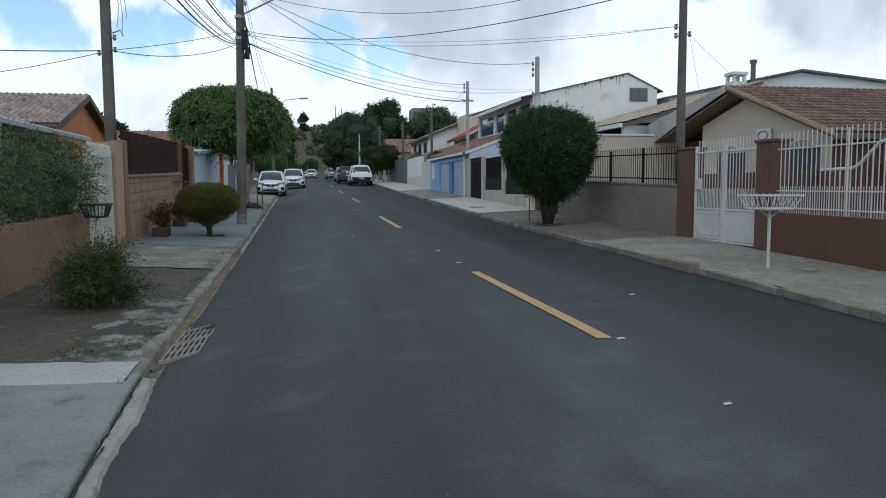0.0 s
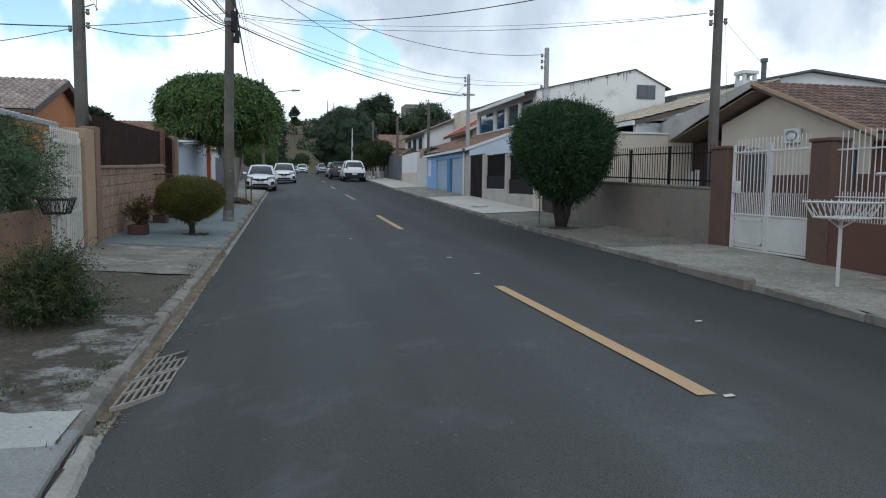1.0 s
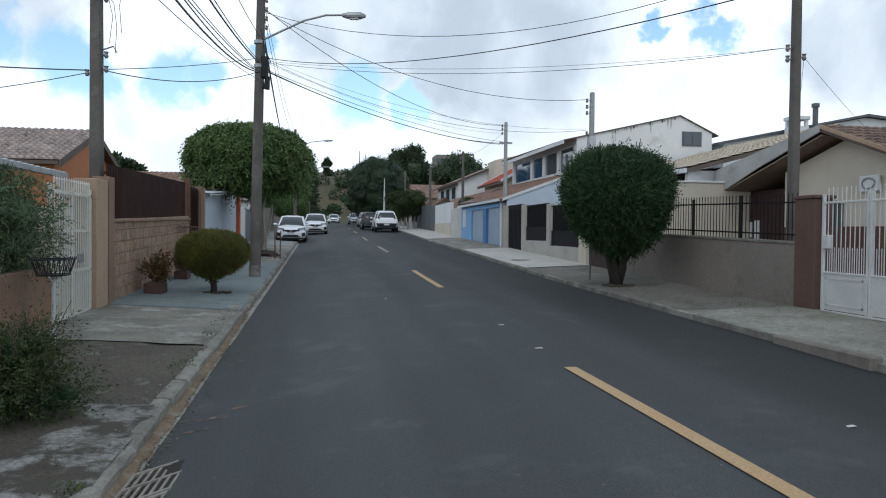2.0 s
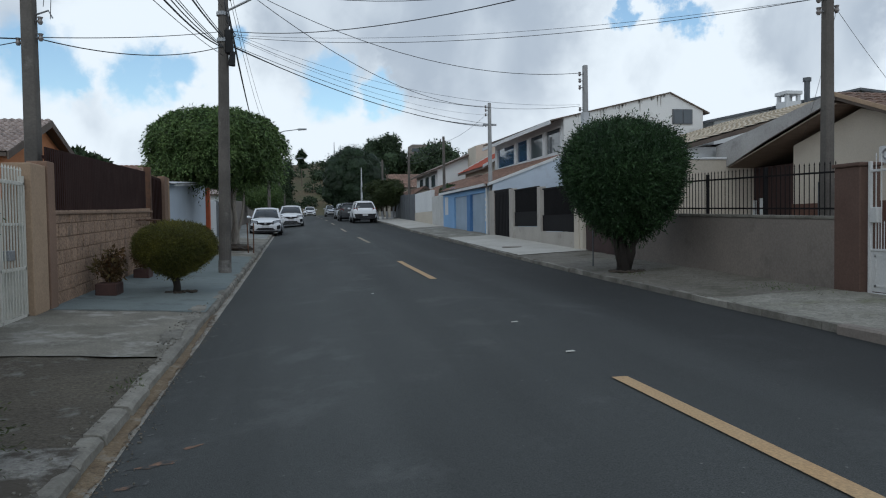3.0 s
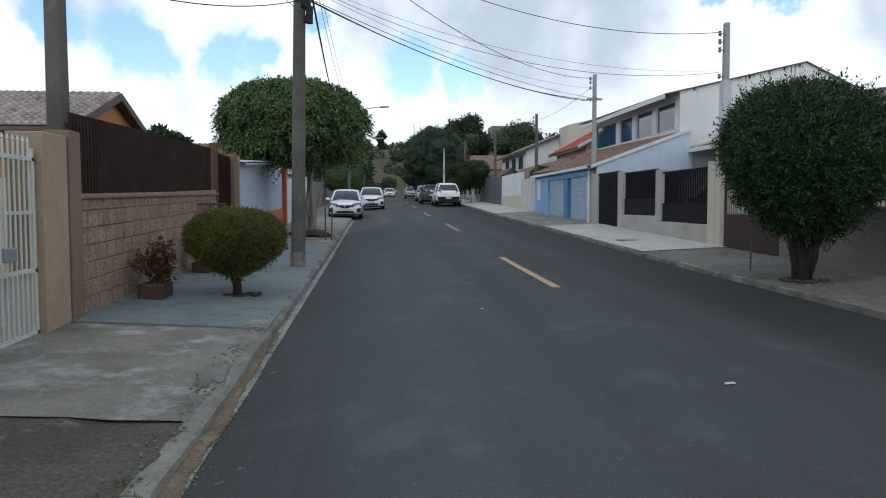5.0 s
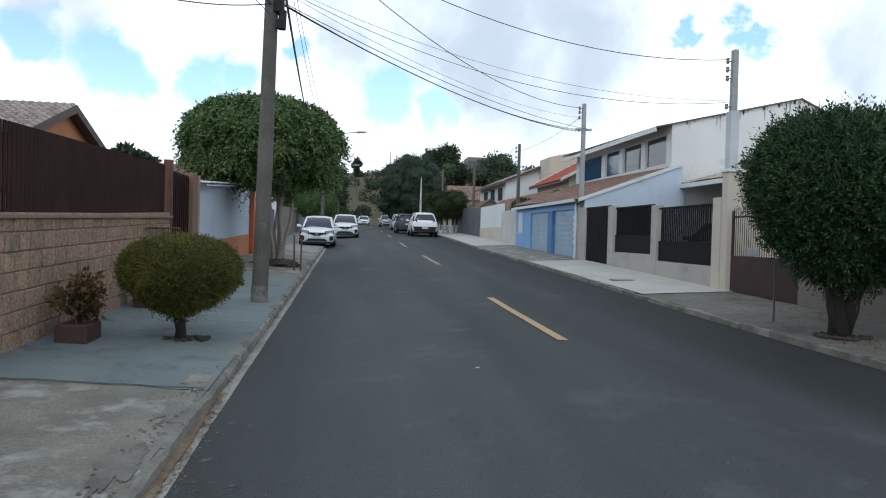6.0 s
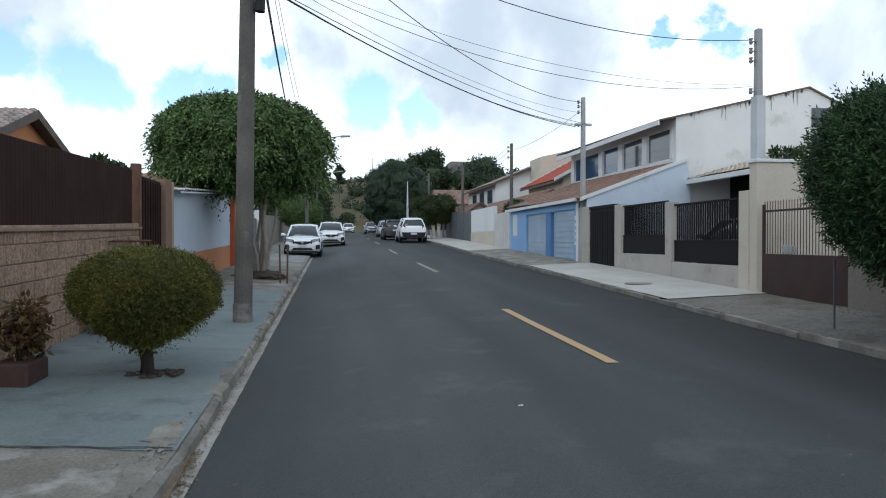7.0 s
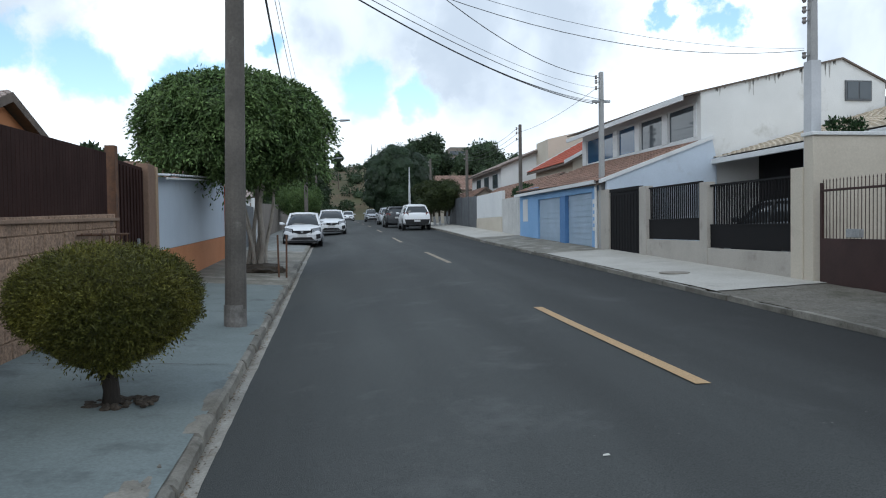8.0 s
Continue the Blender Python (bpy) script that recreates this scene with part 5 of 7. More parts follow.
# dark sheet up to the soffit, carrying the porch's maroon and its shade
part("screen", boxed((13.9, 13.98, 22.7, 25.5, 0.6, 3.4)), BROWNMETAL, pt)
part("cloth", boxed((13.86, 13.89, 24.9, 25.15, 1.7, 2.45), (13.86, 13.89, 25.3, 25.5, 1.9, 2.4)), WHITE, pt, "pale hanging cloth")

# buildings behind, to the right
chim = thing("chimney", (23.5, 36.85, gz(23, 37)), "white rendered chimney with openings", "chimney")
part("stack", boxed((23.1, 23.9, 36.4, 37.2, 1.2, 7.45)), WHITE, chim)
pieces("leg", (0.16, 0.16, 0.32), [(x, y, 7.45) for x in (23.2, 23.8) for y in (36.5, 37.1)], WHITE, chim)
part("cap", boxed((23.05, 23.95, 36.35, 37.25, 7.77, 7.95)), WHITE, chim, bevel=0.02)
flue = thing("flue", (24.6, 36.9, gz(24, 37)), "dark metal flue pipe with a cap", "flue")
bm = bmesh.new()
tube(bm, [(24.6, 36.9, 1.2), (24.6, 36.9, 8.5)], 0.14, 10)
part("pipe", bm, GREYMETAL, flue)
bm = bmesh.new()
tube(bm, [(24.6, 36.9, 8.5), (24.6, 36.9, 8.68)], 0.2, 10)
part("cap", bm, GREYMETAL, flue)
rh = thing("rear_building", (32, 38, gz(30, 38)), "white rear building with a shallow gable and grey edge", "house")
bm = bmesh.new()
prism(bm, [(20, 37.6, 1), (38, 37.6, 1), (38, 37.6, 7.4), (28, 37.6, 8.2), (20, 37.6, 6.6)], (0, 10, 0))
part("wall", bm, WHITE, rh)
bm = bmesh.new()
slab(bm, (19.5, 37.3, 6.62), (28, 37.3, 8.36), (28, 48, 8.36), (19.5, 48, 6.62), 0.12)
slab(bm, (38.5, 37.3, 7.4), (28, 37.3, 8.35), (28, 48, 8.35), (38.5, 48, 7.4), 0.12)
part("roof", bm, GREYMETAL, rh, "thin grey roof edge")

# blue house and what follows along the street
bh = thing("blue_house", (W + 2, 41, gz(W, 41)), "sky blue house front with two garage doors", "house")
part("wall", boxed((W + 0.15, W + 0.35, 36.45, 46.6, 0.8, 3.45)), BLUE, bh)
part("pier", boxed((W, W + 0.15, 36.45, 37.0, 0.8, 3.45)), BLUE, bh, bevel=0.01)
part("middle_pier", boxed((W - 0.06, W + 0.15, 39.7, 40.35, 0.8, 3.2)), mat("deep blue render", (0.10, 0.22, 0.44), (0.085, 0.19, 0.39), 0.8), bh, "deeper blue pier", 0.01)
part("end_pier", boxed((W, W + 0.15, 43.6, 46.6, 0.8, 3.75)), BLUE, bh, bevel=0.01)
part("lintel", boxed((W, W + 0.15, 37.0, 43.6, 3.2, 3.45)), BLUE, bh, bevel=0.01)
for y0, y1 in ((37.0, 39.7), (40.35, 43.6)):
    d = part("garage_door", boxed((W + 0.09, W + 0.14, y0, y1, 1.3, 3.2)), BLUEGATE, bh, "blue grey ribbed garage door")
    part("rib", boxed(*[(W + 0.075, W + 0.09, y0 + 0.02, y1 - 0.02, 1.4 + 0.2 * k, 1.46 + 0.2 * k) for k in range(9)]), BLUEGATE, d)
part("number_board", boxed((W - 0.03, W, 36.6, 36.85, 1.9, 2.95)), WHITE, bh, "narrow white board with plain bars", 0.004)
for k in range(4):
    part("bar_mark", boxed((W - 0.036, W - 0.03, 36.66, 36.79, 2.02 + 0.22 * k, 2.14 + 0.22 * k)), BLUE, bh)
bm = bmesh.new()
tube(bm, [(W - 0.06, 36.42, 1.15), (W - 0.06, 36.42, 3.42), (W + 0.1, 36.42, 3.52)], 0.05, 8)
part("downpipe", bm, WHITE, bh, "white rain downpipe")
part("fascia", boxed((W - 0.25, W - 0.15, 36.2, 46.7, 3.44, 3.56)), WHITE, bh, "white eave gutter")
part("notice", boxed((W - 0.012, W, 45.2, 46.0, 2.3, 3.3)), WHITE, bh, "pale notice panel")
wg = thing("white_gate", (W, 48.5, gz(W, 48.5)), "white ribbed sheet gate", "gate")
part("leaf", boxed((W + 0.02, W + 0.08, 46.7, 50.3, 1.6, 3.5)), WHITEMETAL, wg)
pieces("rib", (0.02, 0.06, 1.8), [(W + 0.015, 46.9 + 0.4 * k, 1.65) for k in range(9)], WHITEMETAL, wg, 0.004)
ww = thing("wall_8", (W, 53, gz(W, 53)), "white wall with a beige base and stepped top", "wall", kind="structure")
part("upper", boxed((W, W + 0.2, 50.35, 57, 2.6, 3.95)), WHITE, ww, bevel=0.02)
part("base", boxed((W - 0.02, W + 0.2, 50.35, 57, 1.3, 2.6)), BEIGE, ww, bevel=0.02)
gg = thing("grey_gate", (W, 64, gz(W, 62)), "dark grey sheet gates along the sidewalk", "gate")
for k in range(5):
    part("leaf", boxed((W, W + 0.06, 57.1 + 2.6 * k, 59.6 + 2.6 * k, 1.9 + 0.07 * k, 4.0 + 0.07 * k)), GREYMETAL, gg, bevel=0.01)


def row_house(name, y0, y1, x0, x1, z0, z1, ridge, wall_m, roof_m, label, along_street=True):
    h = thing(name, ((x0 + x1) / 2, (y0 + y1) / 2, gz(x0, y0)), label, "house")
    if along_street:
        xm = (x0 + x1) / 2
        bm = bmesh.new()
        prism(bm, [(x0, y0, z0), (x1, y0, z0), (x1, y0, z1), (xm, y0, ridge - 0.1), (x0, y0, z1)], (0, y1 - y0, 0))
        part("wall", bm, wall_m, h)
        for xe in (x0 - 0.5, x1 + 0.5):
            bm = bmesh.new()
            slab(bm, (xe, y0 - 0.3, z1 - 0.15), (xe, y1 + 0.3, z1 - 0.15), (xm, y1 + 0.3, ridge), (xm, y0 - 0.3, ridge), 0.12)
            part("roof", bm, SOFFIT, h)
            tiles("tiles", (xe, y0 - 0.3, z1 - 0.14), (xe, y1 + 0.3, z1 - 0.14), (xm, y1 + 0.3, ridge + 0.02), (xm, y0 - 0.3, ridge + 0.02), roof_m, h, 30, 10)
    else:
        ym = (y0 + y1) / 2
        bm = bmesh.new()
        prism(bm, [(x0, y0, z0), (x0, y1, z0), (x0, y1, z1), (x0, ym, ridge - 0.1), (x0, y0, z1)], (x1 - x0, 0, 0))
        part("wall", bm, wall_m, h)
        for ye in (y0 - 0.4, y1 + 0.4):
            bm = bmesh.new()
            slab(bm, (x0 - 0.4, ye, z1 - 0.15), (x1, ye, z1 - 0.15), (x1, ym, ridge), (x0 - 0.4, ym, ridge), 0.12)
            part("roof", bm, SOFFIT, h)
            tiles("tiles", (x0 - 0.4, ye, z1 - 0.14), (x1, ye, z1 - 0.14), (x1, ym, ridge + 0.02), (x0 - 0.4, ym, ridge + 0.02), roof_m, h, 30, 10)
    return h


rh1 = row_house("red_roof_house", 50, 57, 12.0, 19, 1.5, 5.5, 7.5, BEIGE, TILE_RED, "upper storey under a bright red tile roof")
w = part("window", boxed((11.93, 12.0, 52, 55, 4.2, 5.0)), PANE, rh1, "dark upper window")
bm = bmesh.new()
prism(bm, [(12.9, 57.4, 1.5), (20, 57.4, 1.5), (20, 57.4, 7.5), (16.4, 57.4, 8.3), (12.9, 57.4, 7.5)], (0, 2.6, 0))
part("beige_tower", bm, BEIGE, rh1, "cream gabled tower")
for ya, yb in ((49.68, 49.78), (57.2, 57.3)):
    bm = bmesh.new()
    prism(bm, [(11.45, ya, 5.3), (15.5, ya, 7.44), (15.5, ya, 7.62), (11.45, ya, 5.48)], (0, yb - ya, 0))
    part("verge_board", bm, WHITE, rh1, "white verge board")
row_house("low_clay_house", 47, 60, 8.9, 12.0, 1.5, 3.6, 4.6, WHITE, TILE_CLAY, "low garage under faded clay tiles")
rh2 = row_house("white_upper_house", 60, 70, 10.5, 18, 1.8, 6.0, 7.6, WHITE, TILE_GREY, "white upper storey with small windows")
for k in range(3):
    part("window", boxed((10.45, 10.5, 61 + 2.8 * k, 62.4 + 2.8 * k, 4.7, 5.6)), PANE, rh2, "small dark window")
row_house("far_clay_house", 61, 80, 8.9, 10.4, 2.0, 4.0, 4.7, BEIGE, TILE_CLAY, "far low roof of faded clay tiles")
row_house("brown_roof_house", 92, 106, 9.0, 20, 2.6, 6.3, 8.2, BEIGE, TILE_CLAY, "far house under a brown tile roof", False)
row_house("far_left_house", 86, 98, -16, -6, 2.2, 5.4, 7.0, WHITE, TILE_GREY, "far pale house behind trees", False)
tb = thing("tower_block", (60, 300, 15), "distant grey concrete tower block on the hill", "building")
part("wall", boxed((46, 60, 300, 312, 10, 34)), GREYWALL, tb)
for k in range(6):
    part("window_band", boxed((45.9, 60.1, 299.8, 300, 17 + 2.8 * k, 18.4 + 2.8 * k)), PANE, tb)


# ---- poles and wires ----
def pole(x, y, z1, r0, r1, material, label, square=False, lean=0.0):
    z0 = gz(x, y)
    p = thing("utility_pole", (x, y, z0), label, "utility pole")
    bm = bmesh.new()
    if square:
        n = 4
        rings = []
        for z, r in ((z0 - 0.2, r0), (z1, r1)):
            rings.append([bm.verts.new((x + sx * r * 0.85, y + sy * r, z)) for sx, sy in ((-1, -1), (1, -1), (1, 1), (-1, 1))])
        for i in range(4):
            bm.faces.new((rings[0][i], rings[0][(i + 1) % 4], rings[1][(i + 1) % 4], rings[1][i]))
        bm.faces.new(rings[1])
        bm.faces.new(rings[0][::-1])
        part("shaft", bm, material, p, bevel=0.02)
    else:
        tube(bm, [(x, y, z0 - 0.2), (x + lean / 2, y, (z0 + z1) / 2), (x + lean, y, z1)], [r0, (r0 + r1) / 2, r1], 16)
        part("shaft", bm, material, p)
    return p


def insulators(p, x, y, zs, side=-1):
    for z in zs:
        bm = bmesh.new()
        tube(bm, [(x, y, z), (x + side * 0.16, y, z)], 0.012, 6)
        part("bracket", bm, GALV, p)
        bm = bmesh.new()
        tube(bm, [(x + side * 0.17, y, z - 0.06), (x + side * 0.17, y, z - 0.02), (x + side * 0.17, y, z + 0.02), (x + side * 0.17, y, z + 0.06)], [0.025, 0.045, 0.03, 0.045], 8)
        part("insulator", bm, PORCELAIN, p)


L1, L2, R0, R1, R2, R3, R4 = (-4.25, 18.1), (-1.86, 24.15), (8.72, 5.7), (8.68, 15.78), (8.54, 25.88), (8.31, 36.2), (8.4, 47.0)
p1 = pole(*L1, 8.6, 0.135, 0.10, POLE, "flat sided dark concrete pole behind the pillar", True)
insulators(p1, *L1, (4.98, 5.25, 6.3), 1)
insulators(p1, *L1, (4.9,), -1)
bm = bmesh.new()
tube(bm, [(L1[0] + 0.12, L1[1], 5.35), (L1[0] + 0.3, L1[1], 5.42), (L1[0] + 0.36, L1[1], 5.3)], 0.015, 6)
part("hook", bm, GALV, p1)
for dx, dz, bend in ((0.22, 6.4, 0.10), (0.34, 6.2, 0.05), (0.50, 6.6, -0.06)):
    bm = bmesh.new()
    tube(bm, [(L1[0] + 0.1, L1[1] - 0.1, dz + 0.25), (L1[0] + dx, L1[1] - 0.12, dz), (L1[0] + dx + bend, L1[1] - 0.12, dz - 0.45), (L1[0] + dx + bend * 0.4, L1[1] - 0.12, dz - 0.95)], 0.006, 5)
    part("loose_cable", bm, WIRE, p1)
p2 = pole(*L2, 9.6, 0.155, 0.11, POLE, "tall round dark concrete pole with lamp arm and cable boxes", lean=0.16)
bm = bmesh.new()
tube(bm, [(L2[0], L2[1], gz(*L2) - 0.01), (L2[0], L2[1], gz(*L2) + 0.32)], [0.163, 0.159], 16)
part("base_ring", bm, mat("scuffed pole paint", (0.24, 0.225, 0.21), (0.12, 0.11, 0.10), 0.9, 7, 30, 0.4), p2, "pale scuffed paint ring at the foot")
insulators(p2, L2[0] + 0.12, L2[1], (7.55, 7.8, 8.05, 8.3), 1)
for z in (6.45, 7.1):
    bm = bmesh.new()
    tube(bm, [(L2[0] + 0.1, L2[1], z), (L2[0] + 0.1, L2[1], z + 0.09)], 0.15, 14)
    part("clamp", bm, GALV, p2)
bm = bmesh.new()
tube(bm, [(L2[0], L2[1], 7.12), (L2[0] + 1.3, L2[1] - 0.1, 7.78), (L2[0] + 1.9, L2[1] - 0.15, 7.95), (L2[0] + 2.5, L2[1] - 0.2, 7.98)], 0.03, 8)
part("lamp_arm", bm, GALV, p2)
bm = bmesh.new()
tube(bm, [(L2[0] + 2.35, L2[1] - 0.2, 7.96), (L2[0] + 2.5, L2[1] - 0.2, 7.96), (L2[0] + 2.85, L2[1] - 0.22, 7.97), (L2[0] + 3.0, L2[1] - 0.22, 7.97)], [0.05, 0.09, 0.1, 0.04], 10)
head = part("lamp_head", bm, GALV, p2)
bm = bmesh.new()
tube(bm, [(L2[0] + 2.55, L2[1] - 0.2, 7.9), (L2[0] + 2.8, L2[1] - 0.22, 7.9)], [0.06, 0.06], 8)
part("lens", bm, LAMPGLASS, head)
part("cable_box", boxed((L2[0] + 0.14, L2[0] + 0.34, L2[1] - 0.14, L2[1] + 0.1, 6.15, 6.75)), PLASTIC, p2, "black cable splice box", 0.03)
bm = bmesh.new()
tube(bm, [(L2[0] + 0.3, L2[1] - 0.1, 5.85), (L2[0] + 0.33, L2[1] - 0.1, 6.2)], [0.09, 0.07], 10)
part("cable_closure", bm, PLASTIC, p2, "hanging black cable closure")
for k in range(4):
    bm = bmesh.new()
    tube(bm, [(L2[0] + 0.13 + 0.02 * k, L2[1] - 0.1, 7.6 - 0.2 * k), (L2[0] + 0.26 + 0.05 * k, L2[1] - 0.12, 6.9 - 0.1 * k), (L2[0] + 0.2, L2[1] - 0.12, 6.4)], 0.014, 5)
    part("cable_loop", bm, WIRE, p2)
p3 = pole(*R1, 7.4, 0.10, 0.075, POLE, "slim concrete pole behind the gate pillar", True)
insulators(p3, *R1, (5.25, 5.45), -1)
insulators(p3, *R1, (5.3,), 1)
p0 = pole(*R0, 7.3, 0.10, 0.075, POLE, "slim concrete pole behind the white fence", True)
insulators(p0, *R0, (5.34,), -1)
p4 = pole(*R2, 6.52, 0.105, 0.075, PALEPOLE, "slim concrete pole, whitewashed lower part", True)
part("whitewash", boxed((R2[0] - 0.10, R2[0] + 0.10, R2[1] - 0.115, R2[1] + 0.115, 0.9, 5.1)), WHITEWASH, p4, "whitewashed lower shaft")
insulators(p4, *R2, (5.2, 5.85, 6.05, 6.25), -1)
p5 = pole(*R3, 7.08, 0.105, 0.075, PALEPOLE, "slim grey concrete pole rising behind the blue house front", True)
insulators(p5, *R3, (6.1, 6.55, 6.75, 6.9), -1)
part("crossarm", boxed((R3[0] - 0.3, R3[0] + 0.3, R3[1] - 0.05, R3[1] + 0.05, 6.08, 6.16)), GALV, p5)
p6 = pole(*R4, 6.9, 0.105, 0.075, POLE, "slim dark concrete pole along the far sidewalk", True)
insulators(p6, *R4, (6.2, 6.5, 6.7), -1)
for x, y, z in ((8.6, 62, 7.3), (8.8, 82, 8.6), (-2.0, 58, 9.4), (-2.1, 92, 10.6), (-2.1, 125, 11.5)):
    pp = pole(x, y, z, 0.12, 0.09, POLE, "distant concrete pole along the street")
    insulators(pp, x, y, (z - 0.3, z - 0.6), -1 if x > 0 else 1)
for y, z in ((58, 8.3), (92, 9.3)):
    arm = thing("street_lamp", (-2.0, y, z), "grey street lamp arm reaching over the road", "street lamp")
    bm = bmesh.new()
    tube(bm, [(-2.0, y, z - 0.4), (-0.9, y, z + 0.2), (0.2, y, z + 0.35)], 0.035, 6)
    part("arm", bm, GALV, arm)
    bm = bmesh.new()
    tube(bm, [(0.1, y, z + 0.33), (0.7, y, z + 0.36)], [0.08, 0.06], 8)
    part("head", bm, GALV, arm)


def wire(a, b, sag, r=0.0078, n=18):
    a, b = Vector(a), Vector(b)
    bm = bmesh.new()
    tube(bm, [a.lerp(b, k / n) - Vector((0, 0, 4 * sag * (k / n) * (1 - k / n))) for k in range(n + 1)], r, 5)
    return solid("cable", bm, WIRE, "black overhead cable strung between poles", "cable", group="overhead cables")


x2, y2 = L2[0] + 0.1, L2[1]
for za, xb, zb, sag, r in ((6.31, -2.22, 8.1, 2.36, 0.016), (6.34, -2.10, 8.2, 2.30, 0.011), (6.56, -2.32, 7.71, 1.57, 0.018), (6.62, -2.20, 7.95, 1.6, 0.010), (6.29, -3.19, 7.15, 1.38, 0.010),
                           (6.33, -2.95, 7.3, 1.45, 0.008), (6.1, -3.96, 6.86, 1.43, 0.007), (7.3, -2.2, 9.0, 1.5, 0.009)):      # along the street, towards the near end
    wire((x2, y2 - 0.1, za), (xb, -14, zb), sag, r, 30)
for za, xb, zb, sag, r in ((7.36, -2.39, 7.21, 0.76, 0.02), (7.2, -2.34, 7.3, 0.8, 0.014), (7.9, -2.0, 8.6, 0.7, 0.008), (8.2, -1.9, 9.0, 0.6, 0.007)):      # on along the street
    wire((x2 + 0.12, y2, za), (xb, 58, zb), sag, r)
for k in range(4):      # bundle across to the pole by the blue house
    wire((x2 + 0.15, y2, 6.37 + 0.015 * k), (R3[0] - 0.28 + 0.15 * k, R3[1], 6.05 + 0.03 * k), (0.38, 0.42, 0.47, 0.33)[k], (0.013, 0.008, 0.006, 0.008)[k])
wire((x2 + 0.15, y2, 8.06), (R3[0] - 0.17, R3[1], 6.92), 0.80, 0.010)
wire((x2 + 0.15, y2, 6.62), (R3[0] - 0.17, R3[1], 6.55), 0.42, 0.0045)
wire((x2 + 0.15, y2, 8.01), (R2[0] - 0.17, R2[1], 6.28), 0.75, 0.009)
wire((x2 + 0.15, y2, 6.67), (R2[0] - 0.17, R2[1], 5.30), 0.70, 0.006)
wire((x2 + 0.15, y2, 6.72), (R2[0] - 0.17, R2[1], 5.34), 0.55, 0.004)
wire((x2 + 0.15, y2, 6.60), (R1[0] - 0.17, R1[1], 5.46), 0.39, 0.006)
wire((x2 + 0.15, y2, 6.64), (R1[0] - 0.17, R1[1], 5.46), 0.30, 0.004)
wire((x2 + 0.15, y2, 7.97), (R1[0] - 0.17, R1[1], 7.09), 1.0, 0.008)
wire((x2 + 0.15, y2, 6.73), (R0[0] - 0.17, R0[1], 5.34), 0.97, 0.009, 30)
wire((L1[0] + 0.17, L1[1], 4.98), (x2, y2, 6.72), 0.06, 0.008)
wire((L1[0] + 0.17, L1[1], 4.95), (x2, y2, 6.35), 0.24, 0.010)
wire((L1[0] - 0.17, L1[1], 4.95), (-12, 11, 4.3), 0.25, 0.012)
wire((L1[0] - 0.17, L1[1], 4.9), (-10, 16, 3.7), 0.2, 0.008)
wire((R1[0] + 0.17, R1[1], 5.3), (13.4, 18.4, 3.6), 0.1, 0.004)
wire((R1[0] + 0.17, R1[1], 5.3), (13.4, 22.6, 3.9), 0.15, 0.004)
for a, b, za, zb in ((R3, R4, 6.55, 6.5),):
    wire((a[0] - 0.17, a[1], za), (b[0] - 0.17, b[1], zb), 0.2, 0.007)
for k in range(3):
    wire((R4[0] - 0.17, R4[1], 6.2 + 0.25 * k), (8.5, 62, 6.6 + 0.2 * k), 0.3, 0.008)
    wire((-2, 58, 8.2 + 0.3 * k), (-2.1, 92, 9.5 + 0.3 * k), 0.5, 0.012)


# ---- plants ----
def stems(p, name, paths, material):
    for pts, radii in paths:
        bm = bmesh.new()
        tube(bm, pts, radii, 9)
        part(name, bm, material, p, smooth=True)


def crown(p, centres, radii, count, size, material, aspect=0.5, droop=0.0, shell=0.6, core=0.82):
    v, f = leaves(centres, radii, count, size, aspect, droop, shell)
    leaf_part("crown", v, f, material, p, [(c, [q * core for q in r]) for c, r in zip(centres, radii)])


bx, by = -2.36, 19.85
bz = gz(bx, by)
bush = thing("topiary_bush", (bx, by, bz), "clipped mushroom shaped bush in olive green leaf", "bush")
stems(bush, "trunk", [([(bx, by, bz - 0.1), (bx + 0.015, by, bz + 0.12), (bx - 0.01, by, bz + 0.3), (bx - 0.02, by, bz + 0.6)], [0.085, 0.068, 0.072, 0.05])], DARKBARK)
DOME = [(bx, by, bz + 0.95), (bx, by, bz + 0.82), (bx + 0.01, by, bz + 0.62), (bx - 0.01, by, bz + 0.45)]
DOME_R = [(0.74, 0.74, 0.40), (0.73, 0.73, 0.32), (0.50, 0.50, 0.24), (0.25, 0.25, 0.16)]
crown(bush, DOME, DOME_R, 40000, 0.031, LEAF_BUSH, 0.4, -0.2, 0.66, 0.80)
v, f = sprigs(DOME[:3], DOME_R[:3], 17000, 0.030, 6, 0.060, 0.6, 0.1, 0.30)
leaf_part("outer_foliage", v, f, LEAF_BUSH, bush)
v, f = sprigs([(bx, by, bz + 0.66)], [(0.56, 0.56, 0.30)], 420, 0.034, 6, 0.11, -0.25, 0.2, 0.3)
leaf_part("fringe", v, f, LEAF_BUSH, bush)
sr_ = random.Random(12)
v, f = leaves([(bx - 0.02, by, bz + 0.32), (bx + 0.3, by + 0.05, bz + 0.5), (bx - 0.25, by, bz + 0.42), (bx + 0.5, by, bz + 0.62), (bx + 0.1, by - 0.2, bz + 0.4)], [(0.16, 0.16, 0.09)] * 5, 1100, 0.05, 0.4, 0.2, 0.1)
leaf_part("hanging_foliage", v, f, LEAF_BUSH, bush)
bm = bmesh.new()
